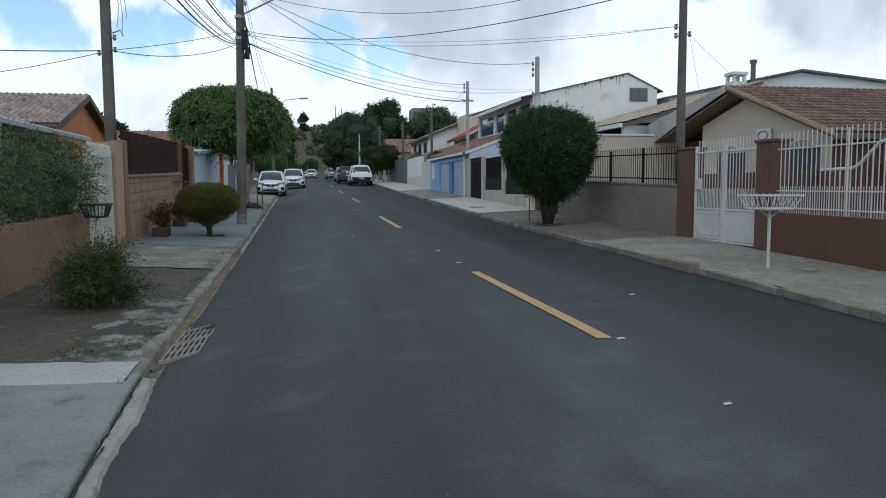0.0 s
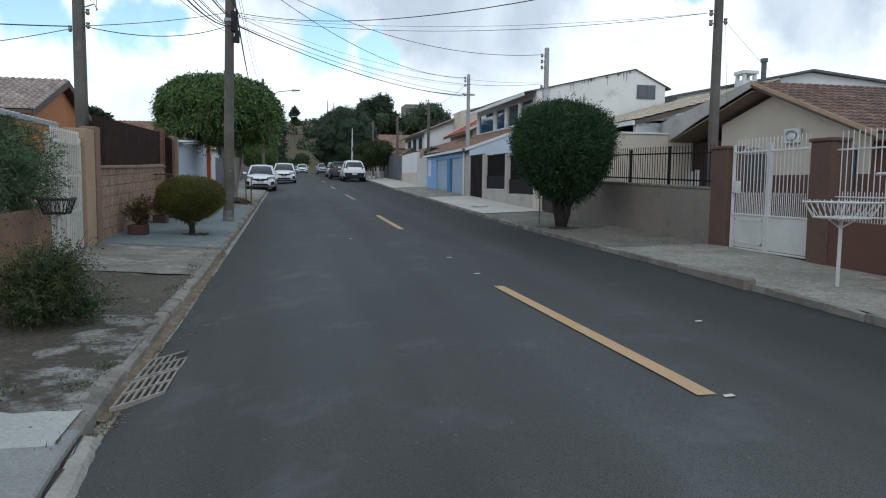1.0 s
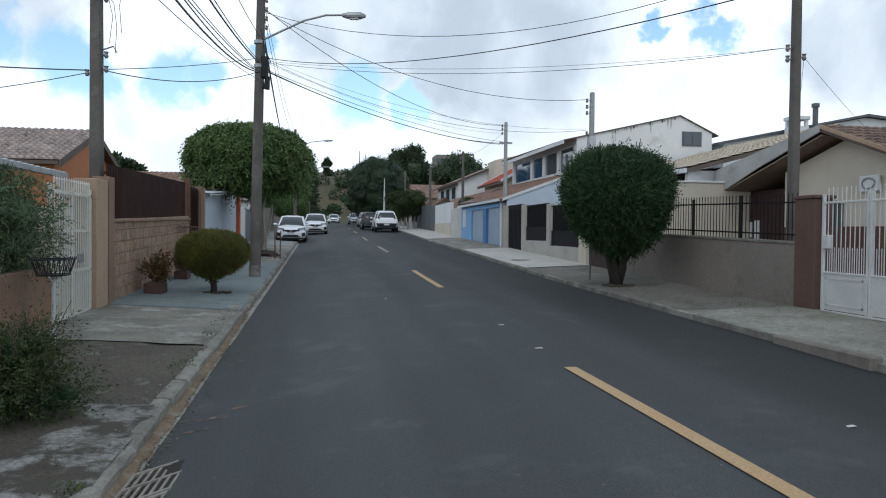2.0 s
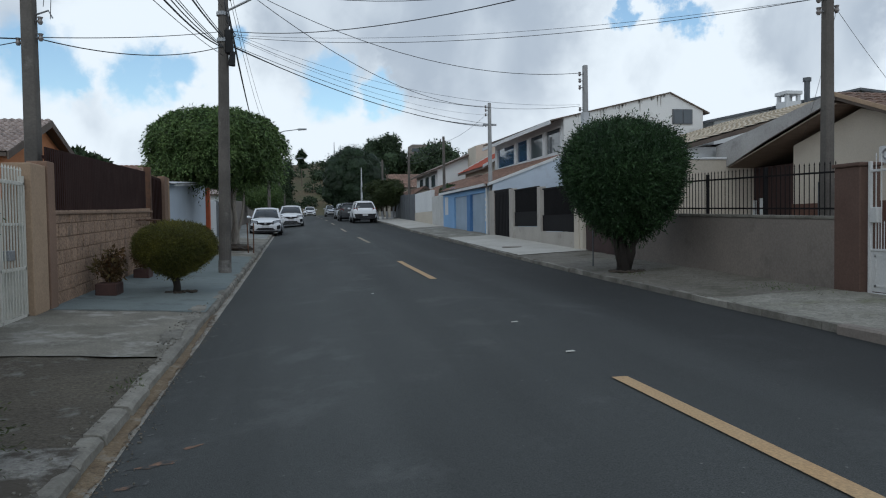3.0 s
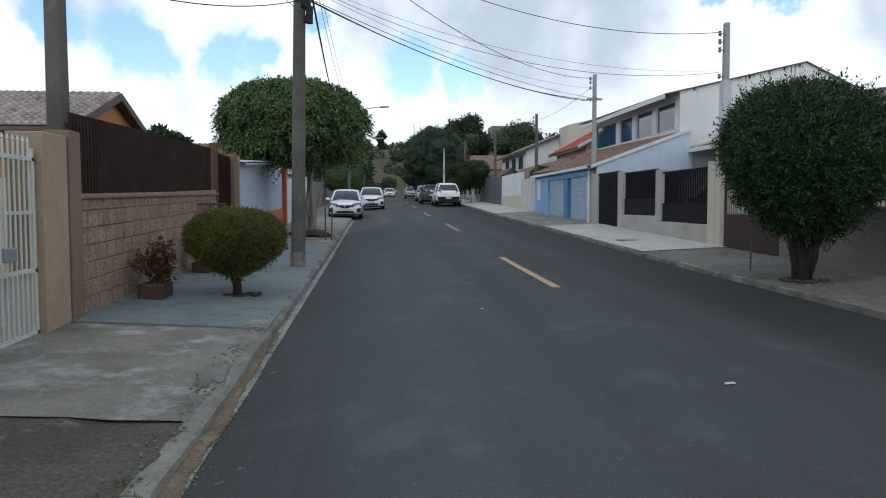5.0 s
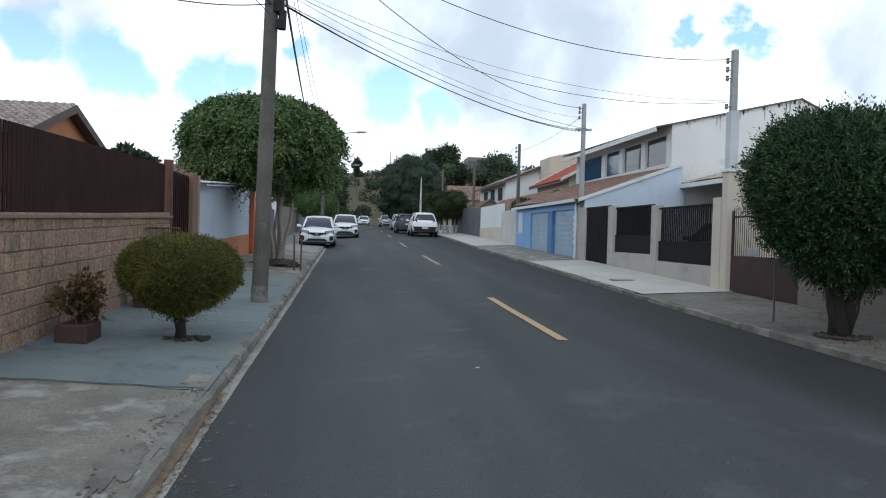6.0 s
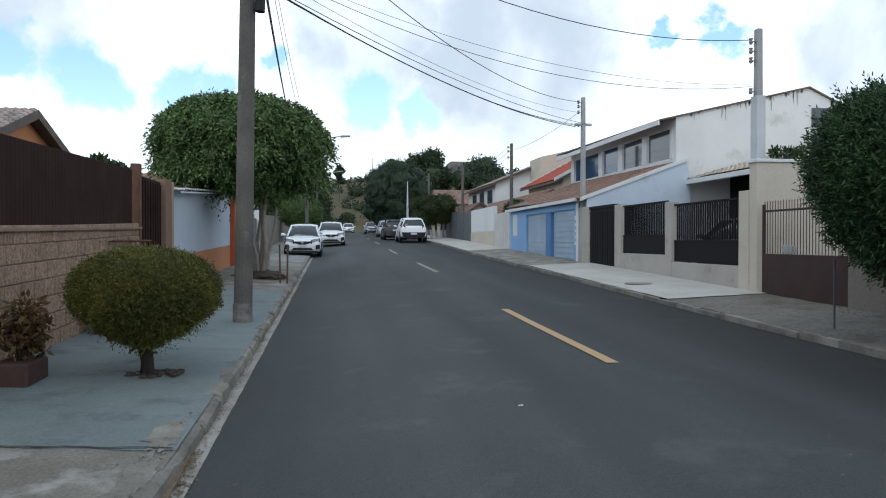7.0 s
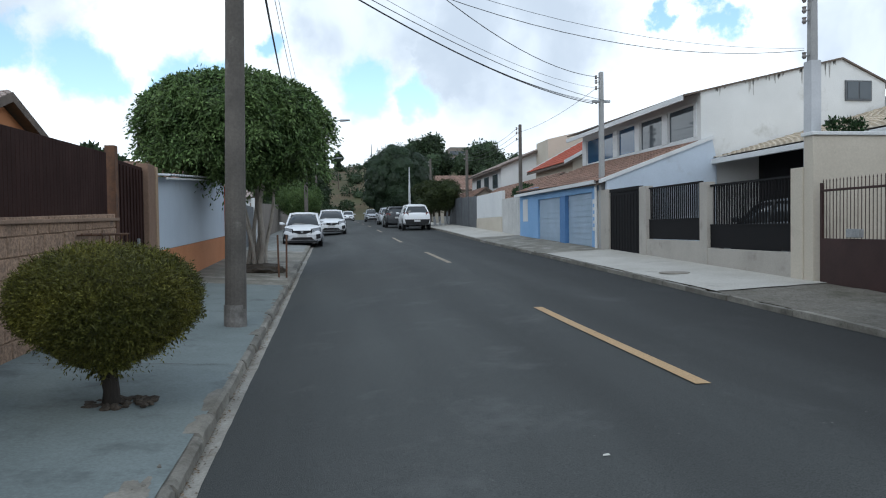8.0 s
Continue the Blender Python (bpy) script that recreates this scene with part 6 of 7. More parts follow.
for k in range(70):
    a, q = sr_.uniform(0, 6.283), math.sqrt(sr_.random())
    size = sr_.uniform(0.02, 0.055)
    c = Vector((bx + 0.08 + 0.30 * q * math.cos(a), by + 0.22 * q * math.sin(a), bz + 0.008))
    ball = bmesh.ops.create_icosphere(bm, subdivisions=1, radius=size, matrix=Matrix.Translation(c))
    for w in ball["verts"]:
        w.co.z = bz + 0.008 + (w.co.z - bz - 0.008) * 0.55 + 0.02 * noise.noise(w.co * 23)
        w.co.x += 0.03 * noise.noise(w.co * 17)
solid("soil_patch", bm, SOIL, "ring of dark soil and mulch round the bush", "soil", "stuff")

tx, ty = 6.75, 19.45
tz = gz(tx, ty)
tree = thing("street_tree", (tx, ty, tz), "dense rounded dark green street tree, forked trunk", "tree")
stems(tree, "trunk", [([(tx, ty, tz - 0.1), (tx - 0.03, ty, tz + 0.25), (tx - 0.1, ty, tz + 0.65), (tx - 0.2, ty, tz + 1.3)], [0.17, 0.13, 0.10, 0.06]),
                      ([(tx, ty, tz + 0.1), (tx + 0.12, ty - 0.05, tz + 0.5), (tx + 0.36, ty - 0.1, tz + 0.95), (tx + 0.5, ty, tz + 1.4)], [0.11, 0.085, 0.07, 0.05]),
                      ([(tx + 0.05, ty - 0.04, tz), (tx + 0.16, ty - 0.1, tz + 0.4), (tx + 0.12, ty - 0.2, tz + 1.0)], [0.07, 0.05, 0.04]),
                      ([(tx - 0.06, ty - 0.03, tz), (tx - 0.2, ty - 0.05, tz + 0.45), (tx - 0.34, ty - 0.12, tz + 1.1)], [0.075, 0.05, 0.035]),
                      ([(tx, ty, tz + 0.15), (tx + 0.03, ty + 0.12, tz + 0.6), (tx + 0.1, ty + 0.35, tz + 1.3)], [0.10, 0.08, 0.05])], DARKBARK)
ragged = random.Random(17)
tufts = []
for k in range(60):
    a, e = ragged.uniform(0, 6.283), ragged.uniform(-0.75, 1.0)
    c = math.sqrt(max(0.0, 1 - e * e))
    tufts.append((tx + 1.06 * c * math.cos(a), ty + 1.06 * c * math.sin(a), tz + 1.85 + 1.14 * e))
v, f = leaves(tufts, [(0.2, 0.2, 0.24)] * 60, 14000, 0.055, 0.42, -0.5, 0.1)
leaf_part("foliage", v, f, LEAF_DARK, tree)
HEAD = [(tx - 0.02, ty, tz + 2.08), (tx + 0.02, ty, tz + 1.62), (tx - 0.1, ty + 0.1, tz + 2.42), (tx + 0.15, ty - 0.1, tz + 2.36), (tx + 0.02, ty, tz + 1.22), (tx + 0.12, ty - 0.05, tz + 1.02)]
HEAD_R = [(1.20, 1.20, 0.80), (1.0, 1.0, 0.66), (1.0, 1.0, 0.68), (1.0, 1.0, 0.64), (0.68, 0.68, 0.46), (0.44, 0.44, 0.32)]
crown(tree, HEAD, HEAD_R, 50000, 0.048, LEAF_DARK, 0.42, 0.0, 0.66, 0.74)
v, f = sprigs(HEAD[:4], HEAD_R[:4], 420, 0.07, 12, 0.34, 0.7, 0.1, 0.34, -0.1, 0.4)
leaf_part("upper_foliage", v, f, LEAF_DARK, tree)
v, f = sprigs(HEAD, HEAD_R, 12000, 0.066, 9, 0.20, 0.8, 0.15, 0.32)
leaf_part("outer_foliage", v, f, LEAF_DARK, tree)
bm = bmesh.new()
for k in range(90):
    a, q = sr_.uniform(0, 6.283), math.sqrt(sr_.random())
    size = sr_.uniform(0.02, 0.07)
    c = Vector((tx + 0.05 + 0.36 * q * math.cos(a), ty + 0.36 * q * math.sin(a), tz + 0.006))
    ball = bmesh.ops.create_icosphere(bm, subdivisions=1, radius=size, matrix=Matrix.Translation(c))
    for w in ball["verts"]:
        w.co.z = tz + 0.006 + (w.co.z - tz - 0.006) * 0.5 + 0.02 * noise.noise(w.co * 19)
solid("soil_patch", bm, SOIL, "dark soil round the street tree", "soil", "stuff")
st = thing("stake", (6.7, 21.0, gz(6.7, 21)), "thin grey metal stake in the sidewalk", "stake")
bm = bmesh.new()
tube(bm, [(6.7, 21.0, gz(6.7, 21) - 0.1), (6.7, 21.0, gz(6.7, 21) + 0.98)], 0.016, 6)
part("rod", bm, GREYMETAL, st)

fx, fy = -2.44, 33.2
fz = gz(fx, fy)
fig = thing("fig_tree", (fx, fy, fz), "broad flat topped tree, drooping leaves, several pale stems", "tree")
twist = random.Random(6)
for dx, dy, ex, ey, r in ((-0.22, 0.0, -0.35, 0.2, 0.075), (0.10, -0.12, 0.25, -0.3, 0.085), (0.26, 0.1, 0.55, 0.3, 0.06), (-0.05, 0.15, -0.1, 0.6, 0.07), (-0.12, -0.14, -0.5, -0.4, 0.055), (0.02, 0.02, 0.1, 0.1, 0.08)):
    ph = twist.uniform(0, 6.28)
    pts = [(fx + dx * (1 - k / 8 * 0.6) + ex * (k / 8) ** 2 + 0.06 * math.sin(ph + k * 1.1), fy + dy * (1 - k / 16) + ey * (k / 8) ** 2 + 0.06 * math.cos(ph + k * 1.3), fz - 0.1 + 0.36 * k) for k in range(9)]
    stems(fig, "stem", [(pts, [r * (1.25 if k == 0 else 1 - 0.06 * k) for k in range(9)])], PALEBARK)
cs, rs = [], []
clump = random.Random(11)
for k in range(150):
    a, q = clump.random() * 2 * math.pi, math.sqrt(clump.random())
    top, low = 5.62 - 0.70 * q ** 4, 3.78 + 0.12 * (1 - q)
    cs.append((-2.86 + 1.86 * q * math.cos(a), fy - 0.55 + 1.95 * q * math.sin(a), top if k % 3 == 0 else clump.uniform(low, top)))
    size = clump.uniform(0.36, 0.58)
    rs.append((size, size, size * 0.75))
for k in range(26):
    a, q = clump.random() * 2 * math.pi, math.sqrt(clump.random())
    cs.append((fx - 0.1 + 0.95 * q * math.cos(a), fy + 0.95 * q * math.sin(a), 3.42 + 0.3 * q))
    rs.append((0.42, 0.42, 0.3))
ragged = random.Random(23)
tufts = []
for k in range(80):
    a, e = ragged.uniform(0, 6.283), ragged.uniform(0.0, 1.0)
    c = (1 - e ** 3) ** 0.5
    tufts.append((-2.86 + 2.25 * c * math.cos(a), fy - 0.55 + 2.3 * c * math.sin(a), 4.3 + 1.75 * e))
v, f = leaves(tufts, [(0.2, 0.2, 0.2)] * 80, 5200, 0.12, 0.36, 0.2, 0.1)
leaf_part("foliage", v, f, LEAF_TREE, fig)
crown(fig, cs, rs, 50000, 0.105, LEAF_TREE, 0.36, 0.9, 0.55, 0.66)
v, f = sprigs(cs, rs, 10000, 0.115, 9, 0.32, 0.35, 1.1, 0.40, -0.55)
leaf_part("outer_foliage", v, f, LEAF_TREE, fig)
bm = bmesh.new()
bmesh.ops.create_icosphere(bm, subdivisions=3, radius=1.0)
for v in bm.verts:
    n = 1 + 0.3 * noise.noise(v.co * 3)
    v.co = Vector((fx + v.co.x * 0.75 * n, fy + v.co.y * 0.7 * n, fz + v.co.z * 0.20 * n))
solid("soil_patch", bm, SOIL, "mound of reddish soil round the fig tree", "soil", "stuff")
sp = thing("stake_pair", (-1.68, 31.6, gz(-1.68, 31.6)), "pair of rusty stakes at the kerb", "stake")
for dx in (-0.09, 0.09):
    bm = bmesh.new()
    tube(bm, [(-1.68 + dx, 31.6, gz(-1.68, 31.6) - 0.1), (-1.68 + dx * 1.2, 31.6, gz(-1.68, 31.6) + 1.05)], 0.025, 6)
    part("stake", bm, RUST, sp)

hd = thing("hedge", (-4.5, 11.5, gz(-4.5, 11.5)), "loose grey green hedge growing over the wall", "hedge")
hr = random.Random(4)
cs, rs = [], []
for k in range(52):
    y = 6.6 + 8.2 * hr.random()
    cs.append((-4.35 + hr.uniform(-0.45, 0.3), y, 1.95 + hr.uniform(-0.45, 0.4) - 0.25 * max(0, y - 14)))
    s = hr.uniform(0.32, 0.5)
    rs.append((s, s * 1.1, s))
crown(hd, cs, rs, 60000, 0.05, LEAF_HEDGE, 0.35, 0.1, 0.25, 0.5)
v, f = sprigs(cs, rs, 6500, 0.055, 9, 0.26, 0.35, 0.5, 0.3)
leaf_part("outer_foliage", v, f, LEAF_HEDGE, hd)
stems(hd, "stem", [([(-4.45, y, 0.2), (-4.4, y + 0.1, 1.2), (-4.35, y, 2.0)], [0.04, 0.03, 0.015]) for y in (8.2, 9.6, 11, 12.4, 13.8)], BARK)

sx, sy = -2.58, 10.0
sz = gz(sx, sy)
sh = thing("shrub", (sx, sy, sz), "low wild shrub with thin arching twigs on the sidewalk", "shrub")
hr = random.Random(9)
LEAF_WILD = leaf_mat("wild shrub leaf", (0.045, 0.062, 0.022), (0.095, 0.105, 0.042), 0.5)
cs, rs = [], []
for k in range(30):
    a, q, e = hr.uniform(0, 6.283), math.sqrt(hr.random()), hr.random()
    cs.append((sx + 0.44 * q * (1 - 0.45 * e) * math.cos(a), sy + 0.44 * q * (1 - 0.45 * e) * math.sin(a), sz + 0.12 + 0.56 * e))
    rs.append((0.15, 0.15, 0.14))
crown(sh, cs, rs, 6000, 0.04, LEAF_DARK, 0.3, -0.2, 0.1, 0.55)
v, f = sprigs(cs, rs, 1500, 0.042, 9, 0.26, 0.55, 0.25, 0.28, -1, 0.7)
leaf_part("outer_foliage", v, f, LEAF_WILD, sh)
for k in range(22):
    a, q = hr.uniform(0, 6.283), hr.uniform(0.2, 0.62)
    stems(sh, "twig", [([(sx, sy, sz), (sx + q * 0.5 * math.cos(a), sy + q * 0.5 * math.sin(a), sz + 0.5), (sx + q * math.cos(a), sy + q * math.sin(a), sz + hr.uniform(0.55, 0.95))], [0.011, 0.007, 0.003])], BARK)

for px, py, w, h, m, label in ((-3.45, 19.35, 0.55, 0.22, LEAF_RED, "terracotta planter with reddish scrubby plant"), (-3.5, 22.6, 0.5, 0.2, LEAF_RED, "low planter with green and red foliage"), (-3.5, 24.3, 0.4, 0.2, LEAF_DARK, "small planter by the wall")):
    pz = gz(px, py)
    pl = thing("planter", (px, py, pz), label, "planter")
    part("trough", boxed((px - w / 3, px + w / 3, py - w / 2, py + w / 2, pz - 0.02, pz + h)), TERRACOTTA, pl, bevel=0.02)
    cs = [(px + hr.uniform(-0.12, 0.16), py + hr.uniform(-0.2, 0.2), pz + h + 0.12 + hr.uniform(0, 0.4)) for k in range(8)]
    v, f = leaves(cs, [(0.17, 0.17, 0.16)] * 8, 1100, 0.085, 0.45, -0.3, 0.1)
    leaf_part("foliage", v, f, m, pl)
    stems(pl, "stem", [([(px, py, pz + h - 0.02), (px + hr.uniform(-0.15, 0.15), py + hr.uniform(-0.15, 0.15), pz + h + 0.5)], [0.012, 0.006]) for k in range(7)], BARK)


LEAF_OLIVE = leaf_mat("olive green leaf", (0.028, 0.042, 0.014), (0.05, 0.066, 0.02), 0.35)
LEAF_DEEP = leaf_mat("deep green leaf", (0.013, 0.028, 0.013), (0.024, 0.042, 0.018), 0.3)


def far_tree(x, y, ztop, wide, label, material=LEAF_FAR, low=0.25, n=9000, size=0.45, stemr=0.2, clumps=22, squash=1.0, name="tree"):
    z0 = gz(max(-30, min(40, x)), min(y, 200))
    t = thing(name, (x, y, z0), label, "tree")
    h = ztop - z0
    stems(t, "trunk", [([(x, y, z0 - 0.3), (x + 0.1, y, z0 + h * 0.35), (x, y, z0 + h * 0.7)], [stemr, stemr * 0.7, stemr * 0.35])], BARK)
    rr = random.Random(int(x * 13 + y))
    cs, rs = [], []
    mid, half = z0 + h * (low + 1) / 2, h * (1 - low) / 2
    for k in range(clumps):
        a, q, e = rr.random() * 6.283, math.sqrt(rr.random()), rr.uniform(-1, 1)
        e2 = math.sqrt(max(0.05, 1 - e * e * 0.85))
        cs.append((x + wide * 0.36 * q * e2 * math.cos(a), y + wide * 0.36 * q * e2 * math.sin(a), mid + half * 0.72 * e))
        s = wide * rr.uniform(0.13, 0.21)
        rs.append((s, s, min(s, half * 0.5) * squash))
    crown(t, cs, rs, n, size, material, 0.5, 0.2, 0.55, 0.75)


rt = thing("tree", (-2.55, 62, gz(-2.5, 62)), "clipped rounded bright green tree beyond the cars", "tree")
stems(rt, "trunk", [([(-2.55, 62, 1.7), (-2.5, 62, 2.6), (-2.55, 62, 3.6)], [0.14, 0.11, 0.08])], BARK)
DOME2, DOME2_R = [(-2.55, 62, 4.15), (-2.5, 62, 3.7)], [(1.42, 1.4, 0.98), (1.3, 1.3, 0.7)]
crown(rt, DOME2, DOME2_R, 9000, 0.09, LEAF_TREE, 0.4, 0.0, 0.7, 0.86)
v, f = sprigs(DOME2, DOME2_R, 4000, 0.08, 6, 0.14, 0.3, 0.2, 0.4)
leaf_part("outer_foliage", v, f, LEAF_TREE, rt)
far_tree(6.3, 88, 10.4, 8.0, "large dark rounded roadside tree", LEAF_DEEP, 0.03, 60000, 0.16, 0.3, 150)
gt = thing("tree", (7.0, 66, gz(7, 66)), "small green tree with whitewashed stems beside parked cars", "tree")
for dx, dy in ((-0.5, 0.1), (-0.15, -0.2), (0.25, 0.1), (0.6, -0.1), (0.9, 0.2)):
    stems(gt, "stem", [([(7.1 + dx, 66 + dy, 1.9), (7.0 + dx * 1.1, 66 + dy, 2.9)], [0.10, 0.085])], WHITEWASH)
    stems(gt, "limb", [([(7.0 + dx * 1.1, 66 + dy, 2.88), (6.95 + dx * 1.3, 66 + dy, 4.2)], [0.084, 0.05])], BARK)
tw_ = random.Random(15)
cs = [(6.95 + tw_.uniform(-1.1, 1.1), 66 + tw_.uniform(-1.1, 1.1), tw_.uniform(3.5, 5.1)) for k in range(24)]
rs = [(0.62, 0.62, 0.5)] * 24
crown(gt, cs, rs, 12000, 0.12, LEAF_OLIVE, 0.4, 0.1, 0.6, 0.8)
v, f = sprigs(cs, rs, 3500, 0.10, 6, 0.2, 0.3, 0.4, 0.4)
leaf_part("outer_foliage", v, f, LEAF_OLIVE, gt)
far_tree(-5.2, 78, 7.6, 4.6, "dark roadside tree beyond the rounded one", LEAF_FAR, 0.1, 8000, 0.3)
far_tree(-3.6, 98, 9.4, 5.0, "dark roadside tree far along the street", LEAF_FAR, 0.1, 8000, 0.3)
far_tree(-2.5, 132, 11.5, 7, "dark tree at the end of the street", LEAF_FAR, 0.1, 8000, 0.4)
far_tree(-9, 104, 13.0, 9, "tall dark trees at the far bend")
far_tree(-5.5, 116, 10.5, 7, "dark tree at the far bend", LEAF_FAR)
far_tree(15.0, 135, 17.6, 9.5, "tall spreading tree behind the houses", LEAF_FAR, 0.3, 11000, 0.5, 0.4, 30)
far_tree(24.0, 132, 16.0, 13, "broad dark tree behind the houses", LEAF_FAR, 0.15, 11000, 0.5, 0.4, 30)
far_tree(33.0, 150, 16.5, 14, "dark tree on the slope", LEAF_FAR, 0.1)
far_tree(10.0, 160, 17.0, 10, "far tree at the foot of the hill", LEAF_FAR, 0.1)
far_tree(-16, 66, 7.9, 4, "dark tree behind the orange house", LEAF_FAR, 0.2)
far_tree(-23, 62, 7.2, 4, "dark tree behind the tiled house", LEAF_FAR, 0.2)
far_tree(-29, 78, 8.4, 6, "broad dark tree behind the tiled house", LEAF_FAR, 0.2)
far_tree(1.0, 190, 21.0, 3.2, "lone slender tree on the hill", LEAF_FAR, 0.75, 1500, 0.5, 0.2, 8)
far_tree(-14, 140, 14, 12, "dark trees at the end of the street", LEAF_FAR, 0.05)
tb_ = thing("clipped_shrub", (W + 0.7, 48.6, gz(W, 48.6)), "rounded green shrub rising behind the white gate", "shrub")
stems(tb_, "stem", [([(W + 0.7, 48.6, 1.4), (W + 0.7, 48.6, 3.5)], [0.05, 0.03])], BARK)
crown(tb_, [(W + 0.7, 48.2, 3.75), (W + 0.75, 49.0, 3.7)], [(0.55, 0.6, 0.42), (0.5, 0.55, 0.38)], 5000, 0.09, LEAF_DARK, 0.4, 0, 0.6, 0.8)
hs = random.Random(31)
cs, rs = [], []
for k in range(150):
    x, y = hs.uniform(-45, 60), hs.uniform(158, 235)
    q = hs.uniform(0.6, 2.4)
    cs.append((x, y, lie(x, y) + q * 0.4))
    rs.append((q, q, q * 0.8))
v, f = leaves(cs, rs, 24000, 0.6, 0.5, 0.1, 0.5)
scrub = thing("scrub", (0, 190, lie(0, 190)), "dark scrub scattered over the dry hillside", "scrub", kind="stuff")
leaf_part("bushes", v, f, LEAF_FAR, scrub, [(c, [q * 0.75 for q in r]) for c, r in list(zip(cs, rs))[:60]])
for x, h in ((10.3, 25.0), (12.0, 24.2)):
    ms = thing("mast", (x, 213, lie(x, 213)), "thin lattice radio mast on the hilltop", "mast")
    bm = bmesh.new()
    tube(bm, [(x, 213, lie(x, 213) - 0.5), (x, 213, h)], [0.22, 0.08], 4)
    part("shaft", bm, GREYMETAL, ms)
wp = thing("white_post", (5.72, 72, gz(5.72, 72)), "white painted post beside the dark tree", "post")
bm = bmesh.new()
tube(bm, [(5.72, 72, 1.9), (5.72, 72, 5.2), (5.72, 72, 7.0)], [0.12, 0.08, 0.03], 8)
part("shaft", bm, WHITEWASH, wp)

# ---- litter bins on posts ----
def bin_basket(name, x, y, ztop, post_m, basket_m, label, half=0.3, square=True):
    z0 = gz(x, y)
    b = thing(name, (x, y, z0), label, "waste basket")
    bm = bmesh.new()
    tube(bm, [(x, y, z0 - 0.1), (x, y, ztop - 0.22)], 0.026, 8)
    part("post", bm, post_m, b)
    bm = bmesh.new()
    low = half * 0.72
    for z, h in ((ztop, half), (ztop - 0.2, low)):
        pts = [(x - h, y - h, z), (x + h, y - h, z), (x + h, y + h, z), (x - h, y + h, z)]
        for i in range(4):
            tube(bm, [pts[i], pts[(i + 1) % 4]], 0.012, 5)
    part("rim", bm, basket_m, b)
    for i in range(4):
        for k in range(7):
            u, h = -1 + 2 * k / 6, None
            a = [(u, -1), (1, u), (-u, 1), (-1, -u)][i]
            u2 = -1 + 2 * min(k + 0.5, 6) / 6
            c = [(u2, -1), (1, u2), (-u2, 1), (-1, -u2)][i]
            bm = bmesh.new()
            tube(bm, [(x + a[0] * half, y + a[1] * half, ztop + 0.03), (x + c[0] * low, y + c[1] * low, ztop - 0.2)], 0.006, 5)
            part("wire", bm, basket_m, b)
    part("tray", boxed((x - low, x + low, y - low, y + low, ztop - 0.215, ztop - 0.2)), basket_m, b)
    bm = bmesh.new()
    tube(bm, [(x, y - low, ztop - 0.22), (x, y, ztop - 0.34), (x, y + low, ztop - 0.22)], 0.014, 5)
    part("brace", bm, post_m, b)
    return b


bin_basket("bin_stand", 6.98, 9.98, 1.68, WHITEMETAL, WHITEMETAL, "white wire waste basket on a white post", 0.33)
lb = bin_basket("bin_stand", -3.42, 13.38, 1.56, WHITEMETAL, PLASTIC, "dark wire waste basket on a white post", 0.21)


rk = thing("wall_rack", (-3.7, 24.3, 1.9), "small rusty iron rack fixed to the stone wall", "rack")
for y in (23.7, 24.9):
    bm = bmesh.new()
    tube(bm, [(-3.88, y, 2.03), (-3.52, y, 2.03), (-3.52, y, 1.86)], 0.014, 6)
    part("bracket", bm, RUST, rk)
for x in (-3.52, -3.64, -3.76):
    bm = bmesh.new()
    tube(bm, [(x, 23.62, 2.045), (x, 24.98, 2.045)], 0.014, 6)
    part("rail", bm, RUST, rk)
for k in range(5):
    bm = bmesh.new()
    tube(bm, [(-3.52, 23.7 + 0.3 * k, 2.04), (-3.52, 23.7 + 0.3 * k, 1.86)], 0.011, 6)
    part("rod", bm, RUST, rk)
bm = bmesh.new()
tube(bm, [(-3.52, 23.66, 1.86), (-3.52, 24.94, 1.86)], 0.012, 6)
part("lower_rail", bm, RUST, rk)


